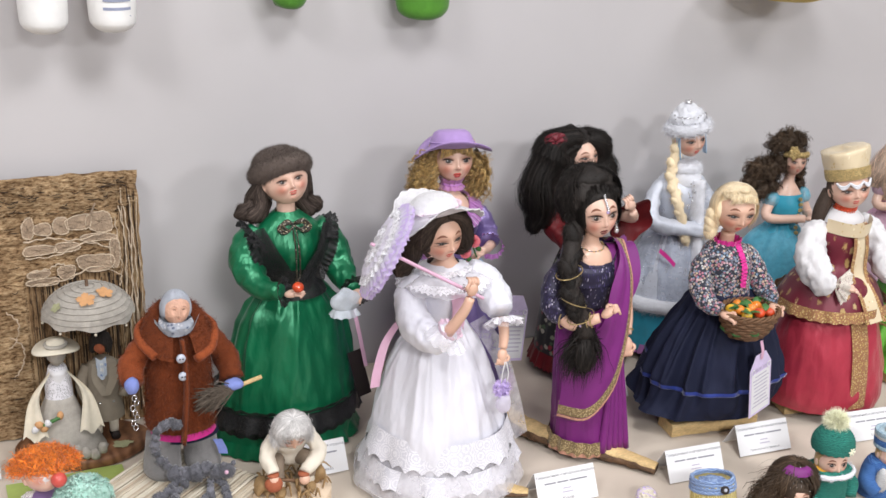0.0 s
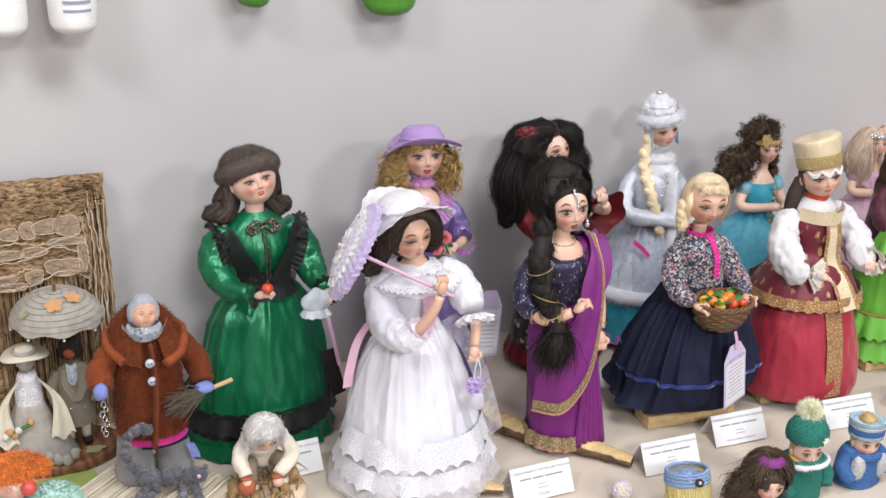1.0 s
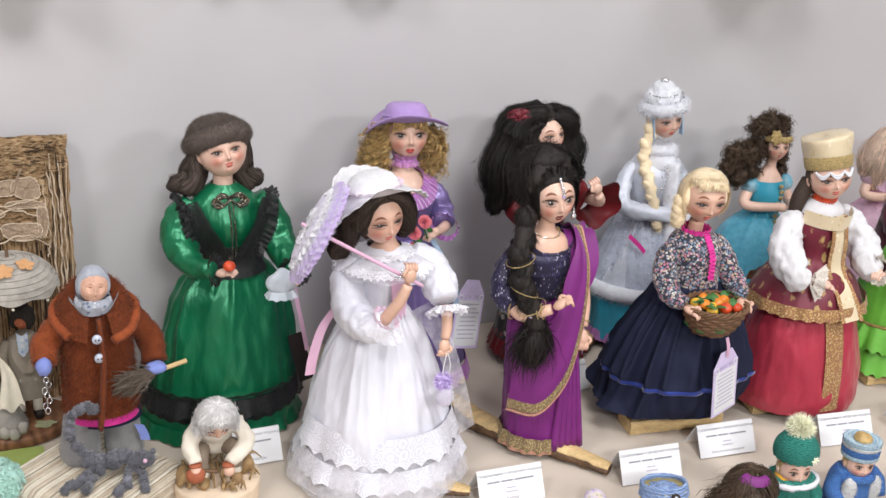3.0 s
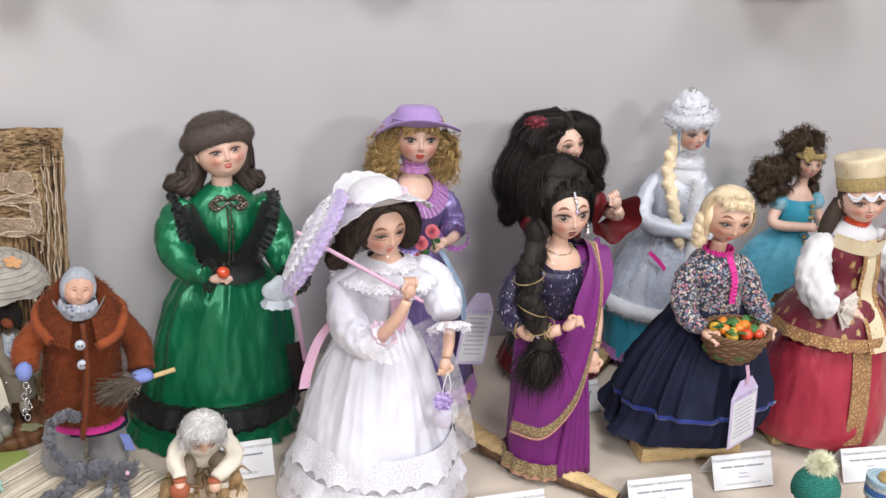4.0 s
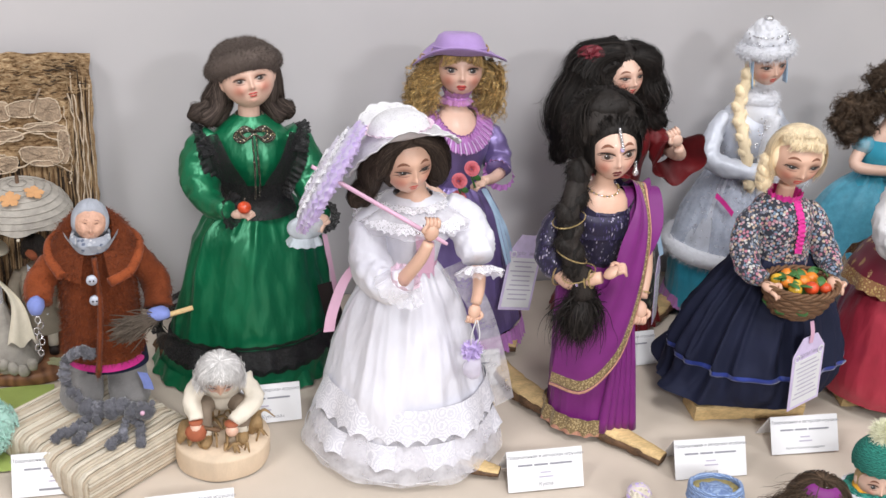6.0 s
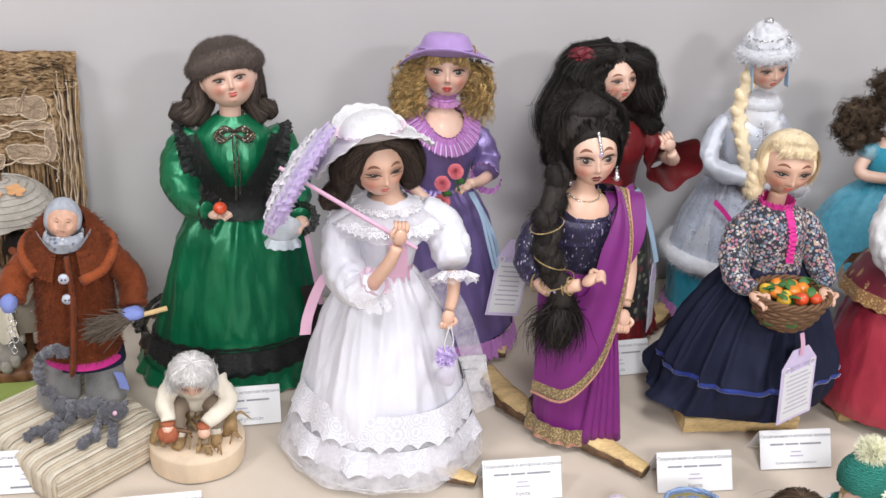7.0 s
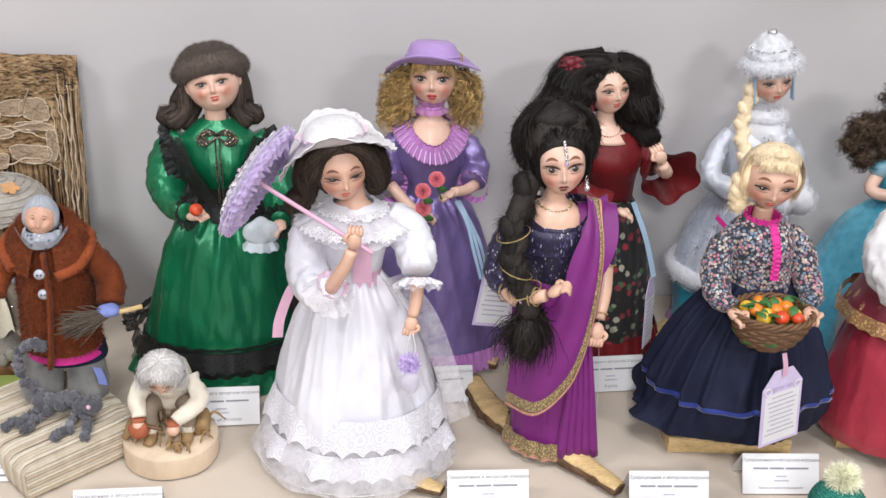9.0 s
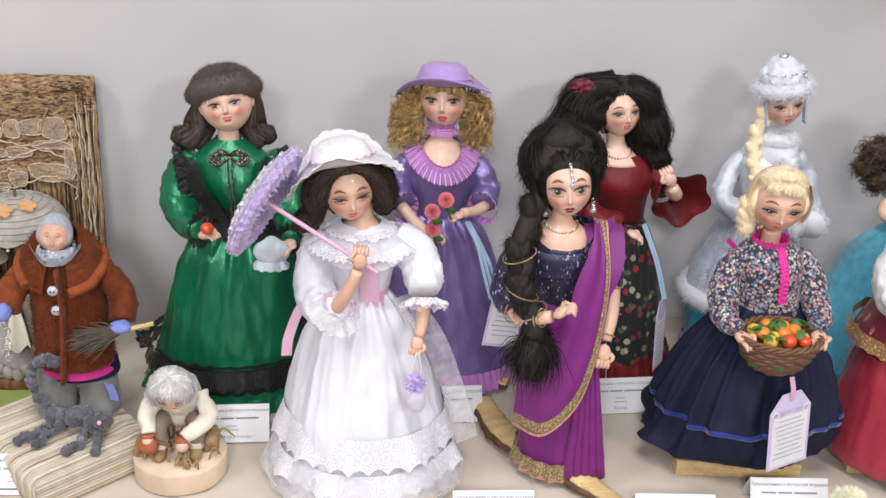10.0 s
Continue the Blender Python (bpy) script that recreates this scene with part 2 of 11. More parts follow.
M = dict(
    wall=stuff("wall_paint", (0.55, 0.53, 0.54), 0.75, var=0.035, scale=2.2, fine=700, bump=0.12),
    plain_wall=stuff("room_paint", (0.38, 0.37, 0.36), 0.8, var=0.03, scale=3, bump=0.1),
    floor=stuff("floor_tile", (0.32, 0.29, 0.26), 0.4, var=0.08, scale=5),
    cloth=stuff("table_cloth", (0.58, 0.50, 0.42), 0.85, sheen=0.15, var=0.06, scale=7, fine=1500, bump=0.3),
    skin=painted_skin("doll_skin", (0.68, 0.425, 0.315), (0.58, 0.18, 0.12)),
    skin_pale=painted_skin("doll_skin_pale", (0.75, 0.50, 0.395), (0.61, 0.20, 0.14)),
    blush=stuff("doll_blush", (0.69, 0.345, 0.245), 0.36, var=0.05, scale=45, bump=0.04, coat=0.12),
    eye_white=stuff("eye_white", (0.34, 0.25, 0.215), 0.3, var=0.05, bump=0),
    glint=stuff("eye_glint", (0.75, 0.75, 0.78), 0.2, var=0.02, bump=0),
    lip_line=stuff("lip_line", (0.24, 0.03, 0.03), 0.5, var=0.1),
    iris=stuff("eye_iris", (0.055, 0.032, 0.02), 0.45, var=0.2, bump=0, spec=0.3),
    iris_blue=stuff("eye_iris_grey", (0.045, 0.040, 0.036), 0.45, var=0.2, bump=0, spec=0.3),
    lash=stuff("lash", (0.022, 0.014, 0.012), 0.7, var=0.1),
    shade=stuff("face_shade_paint", (0.26, 0.12, 0.085), 0.6, var=0.1),
    brow=stuff("brow", (0.215, 0.085, 0.05), 0.7, var=0.1),
    lips=stuff("lips", (0.56, 0.085, 0.07), 0.3, var=0.1, bump=0.05),
    lips_dark=stuff("lips_dark", (0.17, 0.02, 0.025), 0.3, var=0.1, bump=0.05),
    black_hair=stuff("black_hair", (0.017, 0.0135, 0.012), 0.62, spec=0.25, sheen=0.0, var=0.4, scale=25, fine=500, stretch=(1, 1, 0.15), bump=0.6, strand=0.6),
    brown_hair=stuff("brown_hair", (0.052, 0.036, 0.028), 0.7, spec=0.2, sheen=0.0, var=0.4, scale=25, fine=500, stretch=(1, 1, 0.15), bump=0.6, strand=0.5),
    felted_hair=stuff("felted_brown_hair", (0.070, 0.053, 0.045), 0.85, spec=0.15, var=0.25, scale=25, fine=500, stretch=(1, 1, 0.15), bump=0.5, strand=0.4),
    grey_fur=stuff("mink_fur", (0.118, 0.092, 0.080), 0.85, spec=0.15, sheen=0.1, var=0.22, scale=30, fine=600, bump=0.5, strand=0.14),
    gold_hair=stuff("golden_hair", (0.56, 0.37, 0.14), 0.42, sheen=0.2, var=0.45, scale=60, fine=500, bump=0.5, strand=0.5),
    blond_hair=stuff("blond_hair", (0.86, 0.71, 0.48), 0.65, sheen=0.3, var=0.12, scale=40, fine=600, stretch=(1, 1, 0.2), bump=0.5, strand=0.14),
    white_hair=stuff("grey_hair", (0.66, 0.64, 0.63), 0.7, sheen=0.4, var=0.25, scale=60, fine=500, bump=0.5, strand=0.25),
    orange_hair=stuff("orange_hair", (0.88, 0.21, 0.02), 0.7, sheen=0.3, var=0.3, scale=60, fine=500, bump=0.5, strand=0.35),
    fairy_hair=stuff("fair_hair", (0.78, 0.58, 0.45), 0.5, sheen=0.2, var=0.3, scale=60, fine=500, bump=0.5, strand=0.4),
    green_satin=stuff("green_satin", (0.003, 0.175, 0.072), 0.33, 0.42, sheen=0.05, var=0.16, scale=22, fine=1400, bump=0.12, spec=0.8, wrinkle=1.3),
    black_lace=holes("black_lace", (0.006, 0.006, 0.007), 400, 0.34, 0.6, size=0.3, sheen=0.05, least=0.72),
    gold_braid=stuff("gold_braid", (0.36, 0.24, 0.09), 0.45, 0.45, var=0.6, scale=500, fine=1500, bump=1.0),
    pale_gold=stuff("pale_gold_braid", (0.58, 0.43, 0.19), 0.38, 0.45, var=0.65, scale=420, fine=1500, bump=1.0, deep=0.002),
    bronze=stuff("bronze_trim", (0.36, 0.26, 0.11), 0.45, 0.45, var=0.6, scale=700, fine=1800, bump=1.0),
    silver=stuff("silver_trim", (0.72, 0.72, 0.75), 0.25, 0.9, var=0.3, scale=400, bump=0.6),
    lilac_felt=stuff("lilac_felt", (0.40, 0.265, 0.55), 0.85, sheen=0.15, var=0.10, scale=40, fine=900, bump=0.3),
    violet_satin=stuff("violet_satin", (0.225, 0.165, 0.40), 0.33, 0.35, sheen=0.1, var=0.12, scale=22, fine=1400, bump=0.12, spec=0.7, wrinkle=1.3),
    mauve=stuff("mauve_ribbon", (0.44, 0.18, 0.47), 0.4, sheen=0.3, var=0.15, scale=60, bump=0.2),
    pale_pleat=stuff("pale_lilac_pleat", (0.66, 0.50, 0.74), 0.4, var=0.08, scale=60, bump=0.1),
    mauve_net=holes("mauve_net", (0.45, 0.18, 0.42), 700, 0.6, 0.6),
    white_satin=stuff("white_satin", (0.71, 0.705, 0.775), 0.48, sheen=0.2, var=0.03, scale=22, fine=1400, bump=0.12, wrinkle=1.3),
    organza=sheer("white_organza", (0.82, 0.80, 0.85), 0.34),
    gauze=sheer("blue_white_gauze", (0.72, 0.78, 0.86), 0.72),
    white_lace=holes("white_lace", (0.79, 0.78, 0.83), 420, 0.6, 0.7, least=0.35),
    dense_lace=holes("thick_white_lace", (0.84, 0.825, 0.88), 430, 0.60, 0.7, size=0.22, least=0.40),
    lined_lace=holes("lace_on_satin", (0.78, 0.77, 0.82), 330, 0.30, 0.7, size=0.16, backed=(0.60, 0.595, 0.66), even=0.6),
    crochet=holes("white_crochet", (0.70, 0.69, 0.72), 420, 1.0, 0.85, motif=0.0),
    lilac_lace=holes("lilac_lace", (0.60, 0.47, 0.80), 480, 0.75, 0.7, size=0.3),
    pink_satin=stuff("pink_satin", (0.70, 0.42, 0.57), 0.45, sheen=0.0, var=0.06, scale=30, bump=0.15),
    blue_satin=stuff("blue_ribbon", (0.36, 0.50, 0.66), 0.3, sheen=0.2, var=0.08, scale=30, bump=0.15),
    sari=stuff("purple_sari", (0.175, 0.012, 0.165), 0.55, wrinkle=0.5, sheen=0.1, var=0.10, scale=25, fine=1600, bump=0.2),
    crinkle=pattern("navy_crinkle", (0.016, 0.012, 0.042), [(0.08, 0.06, 0.17), (0.42, 0.38, 0.50), (0.03, 0.02, 0.09), (0.10, 0.08, 0.20)], 420, 0.42, 0.25, 0.75, 0.20, (1, 1, 0.30)),
    red_velvet=stuff("dark_red_velvet", (0.135, 0.008, 0.011), 0.48, spec=0.3, wrinkle=1.0, sheen=0.05, var=0.25, scale=30, fine=900, bump=0.25),
    dark_floral=pattern("dark_floral", (0.006, 0.006, 0.007), [(0.26, 0.015, 0.03), (0.20, 0.22, 0.14), (0.16, 0.02, 0.03), (0.35, 0.33, 0.26), (0.05, 0.09, 0.04)], 85, 0.7, 0, 0.75),
    small_floral=pattern("small_floral", (0.022, 0.025, 0.04), [(0.50, 0.33, 0.36), (0.52, 0.51, 0.49), (0.42, 0.16, 0.22), (0.16, 0.24, 0.34), (0.46, 0.34, 0.25), (0.24, 0.25, 0.30), (0.12, 0.13, 0.18)], 265, 0.8, 0, 0.95, 0.40),
    navy=stuff("navy_cloth", (0.010, 0.013, 0.036), 0.8, wrinkle=0.6, sheen=0.0, spec=0.3, var=0.15, scale=25, fine=1600, bump=0.25),
    blue_trim=stuff("blue_velvet_ribbon", (0.014, 0.035, 0.24), 0.55, sheen=0.5, var=0.15, scale=60),
    magenta=stuff("magenta_trim", (0.62, 0.02, 0.26), 0.6, sheen=0.3, var=0.15, scale=80),
    ice=stuff("ice_blue_coat", (0.58, 0.61, 0.69), 0.36, 0.10, wrinkle=1.0, sheen=0.2, var=0.12, scale=40, fine=600, bump=0.4),
    ice_net=sheer("ice_net", (0.56, 0.62, 0.75), 0.40),
    white_fur=stuff("white_fur", (0.74, 0.75, 0.80), 0.8, sheen=0.5, var=0.06, scale=60, bump=0.6),
    turquoise=stuff("turquoise_satin", (0.035, 0.33, 0.47), 0.4, wrinkle=0.8, sheen=0.3, var=0.15, scale=25),
    turq_net=sheer("turquoise_net", (0.14, 0.52, 0.70), 0.55),
    red_veil=sheer("red_veil", (0.48, 0.05, 0.09), 0.75),
    blue_veil=sheer("blue_veil", (0.22, 0.30, 0.52), 0.60),
    pink_net=sheer("pink_net", (0.62, 0.40, 0.52), 0.75),
    red_satin=stuff("red_satin", (0.44, 0.038, 0.068), 0.33, 0.22, wrinkle=1.3, sheen=0.1, var=0.10, scale=25, fine=1400, bump=0.12),
    brocade=pattern("maroon_brocade", (0.16, 0.012, 0.03), [(0.48, 0.32, 0.12), (0.58, 0.42, 0.20), (0.36, 0.21, 0.08)], 72, 0.42, 0.2, 0.75, 0.18, (1, 1, 0.55)),
    gold_cloth=pattern("gold_lame", (0.72, 0.60, 0.41), [(0.60, 0.44, 0.19), (0.86, 0.78, 0.58), (0.66, 0.50, 0.26)], 210, 0.38, 0.12, 0.50, 0.12, (1, 1, 0.45)),
    gold_lace=pattern("gold_lace_strip", (0.35, 0.17, 0.08), [(0.6, 0.42, 0.16), (0.5, 0.33, 0.11), (0.68, 0.52, 0.25)], 330, 0.45, 0.3, 0.85),
    white_cotton=stuff("white_cotton", (0.70, 0.69, 0.71), 0.75, wrinkle=1.0, sheen=0.1, var=0.03, scale=30, fine=1500, bump=0.25),
    cream_lace=holes("cream_lace", (0.80, 0.74, 0.66), 520, 0.75, 0.75),
    lime=stuff("lime_cloth", (0.13, 0.42, 0.04), 0.6, sheen=0.2, var=0.15, scale=30),
    maroon=stuff("maroon_velvet", (0.085, 0.010, 0.028), 0.6, sheen=0.5, var=0.2, scale=40),
    fur_coat=stuff("rust_fur", (0.17, 0.040, 0.013), 0.9, spec=0.2, sheen=0.1, var=0.35, scale=45, fine=600, bump=0.8, strand=0.4),
    felt_grey=stuff("grey_felt", (0.26, 0.25, 0.25), 0.9, sheen=0.4, var=0.2, scale=45, fine=700, bump=0.7, strand=0.3),
    yarn_grey=stuff("grey_yarn", (0.115, 0.115, 0.135), 0.9, sheen=0.5, var=0.35, scale=160, fine=600, bump=1.0, strand=0.4),
    mitten=stuff("blue_mitten", (0.19, 0.24, 0.55), 0.85, var=0.15, scale=80),
    scarf=pattern("blue_scarf", (0.36, 0.40, 0.46), [(0.62, 0.62, 0.62), (0.16, 0.22, 0.36), (0.5, 0.5, 0.48), (0.3, 0.36, 0.42)], 130, 0.8),
    button=stuff("button", (0.50, 0.53, 0.62), 0.35, var=0.1),
    twig=stuff("twigs", (0.11, 0.085, 0.065), 0.85, var=0.4, scale=200),
    linen=stuff("cream_linen", (0.72, 0.66, 0.56), 0.85, wrinkle=0.8, var=0.07, scale=40, fine=1300, bump=0.4),
    linen_grey=stuff("grey_brown_linen", (0.26, 0.205, 0.155), 0.9, var=0.12, scale=60, fine=1300, bump=0.4),
    straw=stuff("flax", (0.33, 0.21, 0.095), 0.7, var=0.35, scale=90, stretch=(1, 1, 0.3), bump=0.6),
    clay_red=stuff("orange_face", (0.36, 0.10, 0.045), 0.7, var=0.2, scale=100),
    felt_cream=stuff("cream_felt", (0.70, 0.64, 0.52), 0.9, var=0.08, scale=60),
    felt_taupe=stuff("taupe_felt", (0.23, 0.195, 0.15), 0.9, var=0.1, scale=60),
    leaf_orange=stuff("orange_leaf", (0.58, 0.31, 0.14), 0.8, var=0.15, scale=60),
    leaf_green=stuff("pale_leaf", (0.33, 0.33, 0.19), 0.8, var=0.15, scale=60),
    leaf=stuff("green_leaf", (0.05, 0.16, 0.04), 0.5, var=0.3, scale=90),
    rose=stuff("rose", (0.58, 0.13, 0.16), 0.6, var=0.2, scale=90),
    orange_fruit=stuff("orange_fruit", (0.85, 0.24, 0.025), 0.3, var=0.35, scale=70, bump=0.2, coat=0.3),
    yellow_fruit=stuff("yellow_fruit", (0.78, 0.46, 0.04), 0.3, var=0.3, scale=70, bump=0.2, coat=0.3),
    red_fruit=stuff("red_fruit", (0.62, 0.07, 0.02), 0.3, var=0.5, scale=70, bump=0.1, coat=0.3),
    wicker=stuff("wicker", (0.15, 0.075, 0.035), 0.65, var=0.4, scale=120, bump=0.6),
    pine=stuff("pale_wood", (0.62, 0.44, 0.21), 0.6, var=0.35, scale=70, stretch=(0.3, 1, 1), fine=500, bump=0.5, deep=0.002),
    dark_wood=stuff("dark_wood", (0.11, 0.058, 0.028), 0.65, var=0.6, scale=60, stretch=(0.4, 1, 1), fine=400, bump=0.6),
    sari_trim=pattern("sari_border", (0.22, 0.155, 0.075), [(0.58, 0.46, 0.26), (0.50, 0.38, 0.19), (0.42, 0.31, 0.15)], 420, 0.45, 0.3, 0.9, 0.3),
    birch=stuff("birch_wood", (0.66, 0.52, 0.38), 0.75, var=0.12, scale=35, stretch=(1, 1, 0.4), fine=500, bump=0.3),
    red_wood=banded("reddish_wood", [(0.15, 0.062, 0.027), (0.23, 0.10, 0.045), (0.28, 0.13, 0.062)], 18, (1, 0, 0), 0.6, 6.0, 0.25),
    bark=barky("ribbed_bark", (1, 1, 0.05), 170, 1.25, 0.04),
    bark_light=stuff("carved_bark", (0.36, 0.265, 0.185), 0.95, var=0.4, scale=45, fine=420, bump=0.9, deep=0.002),
    bark_dark=stuff("dark_bark", (0.045, 0.028, 0.017), 0.95, var=0.5, scale=90, bump=0.9),
    bark_mid=barky("flaky_bark", (0.50, 1, 1.3), 230, 1.25, 0.07),
    bark_pale=barky("pale_flakes", (0.4, 1, 1), 160, 1.1, 0.20),
    cord=stuff("cream_cord", (0.53, 0.46, 0.36), 0.9, var=0.12, scale=60, fine=900, bump=0.6),
    cord_pale=stuff("pale_cord", (0.62, 0.56, 0.46), 0.9, var=0.12, scale=60, fine=900, bump=0.6),
    cord_dark=stuff("brown_cord", (0.47, 0.385, 0.29), 0.9, var=0.15, scale=60, fine=900, bump=0.6),
    card=stuff("white_card", (0.74, 0.74, 0.76), 0.6, var=0.015, scale=30, bump=0.05),
    ink=stuff("ink", (0.22, 0.22, 0.25), 0.7, var=0.1),
    ink_soft=stuff("grey_print", (0.26, 0.26, 0.30), 0.7, var=0.5, scale=900),
    tag_paper=stuff("lilac_paper", (0.62, 0.53, 0.75), 0.6, var=0.12, scale=45, bump=0.05),
    tag_ink=stuff("violet_ink", (0.44, 0.40, 0.52), 0.7, var=0.1),
    green_paper=stuff("green_paper", (0.36, 0.45, 0.12), 0.7, var=0.12, scale=25),
    felt_green=stuff("green_felt", (0.075, 0.24, 0.022), 0.9, sheen=0.3, var=0.15, scale=70, fine=700, bump=0.7),
    plaster=stuff("white_sock", (0.82, 0.81, 0.80), 0.8, var=0.04, scale=50),
    sock_print=stuff("blue_print", (0.30, 0.33, 0.46), 0.8, var=0.1),
    yellow_dish=stuff("yellow_dish", (0.62, 0.44, 0.07), 0.5, var=0.1, scale=30),
    knit_green=banded("green_knit", [(0.010, 0.13, 0.105), (0.022, 0.26, 0.20), (0.05, 0.36, 0.29)], 170, (0, 0, 1), 0.9, 8.0, 1.0),
    knit_blue=banded("blue_knit", [(0.03, 0.10, 0.36), (0.06, 0.18, 0.52), (0.10, 0.27, 0.62)], 170, (0, 0, 1), 0.9, 6.0, 1.0),
    knit_white=banded("white_knit", [(0.55, 0.57, 0.6), (0.78, 0.79, 0.8), (0.84, 0.85, 0.86)], 170, (0, 0, 1), 0.9, 6.0, 1.0),
    knit_yellow=banded("yellow_knit", [(0.52, 0.40, 0.10), (0.76, 0.63, 0.25), (0.82, 0.72, 0.38)], 150, (1, 0, 0), 0.9, 4.0, 1.0),
    knit_pale=banded("pale_blue_knit", [(0.32, 0.48, 0.62), (0.46, 0.64, 0.76), (0.56, 0.72, 0.82)], 150, (0, 0, 1), 0.9, 5.0, 1.0),
    knit_sky=banded("sky_knit", [(0.18, 0.28, 0.55), (0.30, 0.43, 0.72), (0.38, 0.52, 0.8)], 150, (0, 0, 1), 0.9, 5.0, 1.0),
    pom=stuff("pompom", (0.92, 0.91, 0.68), 0.9, sheen=0.4, var=0.15, scale=80),
    mint=stuff("mint_yarn", (0.48, 0.75, 0.66), 0.9, sheen=0.4, var=0.12, scale=90, bump=0.9),
    grey_cloth=stuff("grey_blue_cloth", (0.33, 0.34, 0.35), 0.5, var=0.1, scale=40),
    stone_grey=stuff("grey_papier", (0.40, 0.37, 0.33), 0.85, var=0.2, scale=90, bump=0.7),
    lamp_white=stuff("lamp_housing", (0.8, 0.8, 0.8), 0.4, var=0.02),
    relief_line=stuff("relief_line", (0.58, 0.46, 0.34), 0.9, var=0.35, scale=130, bump=0.8),
    pink_edge=stuff("pink_braid", (0.55, 0.28, 0.20), 0.5, 0.2, var=0.25, scale=300, bump=0.5),
    liner=stuff("hat_lining", (0.68, 0.66, 0.69), 0.85, var=0.05),
    lilac_frill=lit_through(sheer("lilac_ruffle", (0.72, 0.61, 0.88), 0.86, 0.7), (0.78, 0.66, 0.92)),
    white_frill=lit_through(sheer("white_ruffle", (0.80, 0.77, 0.86), 0.80, 0.7), (0.88, 0.85, 0.94)),
    pink_lace=holes("pink_lace", (0.78, 0.58, 0.70), 520, 0.8, 0.7),
    flower_red=stuff("red_cloth_flower", (0.15, 0.007, 0.018), 0.5, sheen=0.2, var=0.25, scale=80, bump=0.4),
    lid=stuff("painted_lid", (0.46, 0.24, 0.165), 0.4, var=0.05, bump=0.04),
    orange_knit=stuff("orange_knit", (0.75, 0.38, 0.04), 0.9, var=0.15, scale=120, bump=0.8),
    kerchief_top=stuff("grey_kerchief_top", (0.34, 0.36, 0.41), 0.85, var=0.12, scale=70, fine=900, bump=0.5, wrinkle=0.6),
    frizz=stuff("frizzy_brown_hair", (0.085, 0.055, 0.035), 0.6, spec=0.3, var=0.4, scale=25, fine=500, bump=0.5, strand=0.55),
    kerchief=pattern("grey_kerchief", (0.30, 0.32, 0.37), [(0.60, 0.60, 0.62), (0.10, 0.12, 0.18), (0.42, 0.44, 0.48)], 190, 0.85, 0, 0.8),
    old_skin=stuff("wrinkled_skin", (0.62, 0.36, 0.26), 0.55, var=0.16, scale=150, fine=500, bump=0.7, deep=0.002),
    bronze_dark=pattern("dark_bronze_braid", (0.030, 0.024, 0.016), [(0.66, 0.54, 0.32), (0.44, 0.34, 0.18), (0.86, 0.80, 0.66), (0.24, 0.18, 0.09)], 430, 0.30, 0.25, 0.80, 0.16),
    fox=stuff("fox_fur", (0.42, 0.17, 0.045), 0.9, sheen=0.4, var=0.35, scale=60, bump=0.8, strand=0.4),
)


# ---- tools for modelling ----
rng = np.random.default_rng(7)


def spline(points, n):
    """n points on a smooth curve through the given ones; rows may carry radii as further columns."""
    p = np.asarray(points, float)
    k = len(p)
    if k == 2:
        return p[0] + (p[1] - p[0]) * np.linspace(0, 1, n)[:, None]
    ext = np.vstack([2 * p[0] - p[1], p, 2 * p[-1] - p[-2]])
    u = np.linspace(0, k - 1 - 1e-9, n)
    i = u.astype(int)
    f = (u - i)[:, None]
    a, b, c, d = ext[i], ext[i + 1], ext[i + 2], ext[i + 3]
    return 0.5 * (2 * b + (c - a) * f + (2 * a - 5 * b + 4 * c - d) * f ** 2 + (3 * b - a - 3 * c + d) * f ** 3)


def wave(angles, folds, seed):
    """Uneven folds round a body, between -1 and 1."""
    r = np.random.default_rng(seed)
    out = np.zeros_like(angles)
    for k in (0, 1, -2, 3):
        out += r.uniform(0.5, 1.0) * np.cos(max(1, folds + k) * angles + r.uniform(0, 6.28))
    return out / 2.2


def drape(angles, folds, t, seed):
    """Folds of gathered cloth round a skirt at the share t of its height: narrow creases at the top that run together further down."""
    g, out = folds / 6.28, []
    for e in angles:
        x, y = math.cos(e), math.sin(e)
        big = noise.noise(Vector((g * x + seed, g * y, 0.7 * t)))
        fine = noise.noise(Vector((2.4 * g * x + seed, 2.4 * g * y, 1.1 * t + 5)))
        soft = noise.noise(Vector((0.5 * g * x, 0.5 * g * y + seed, 2.0 * t)))
        out.append(1.5 * big + (1.9 - 1.6 * t) * (0.30 - 1.5 * abs(fine)) + 0.7 * soft)
    return np.array(out)


def turn(yaw=0.0, pitch=0.0, roll=0.0):
    return np.array(Euler([radians(pitch), radians(roll), radians(yaw)]).to_matrix())


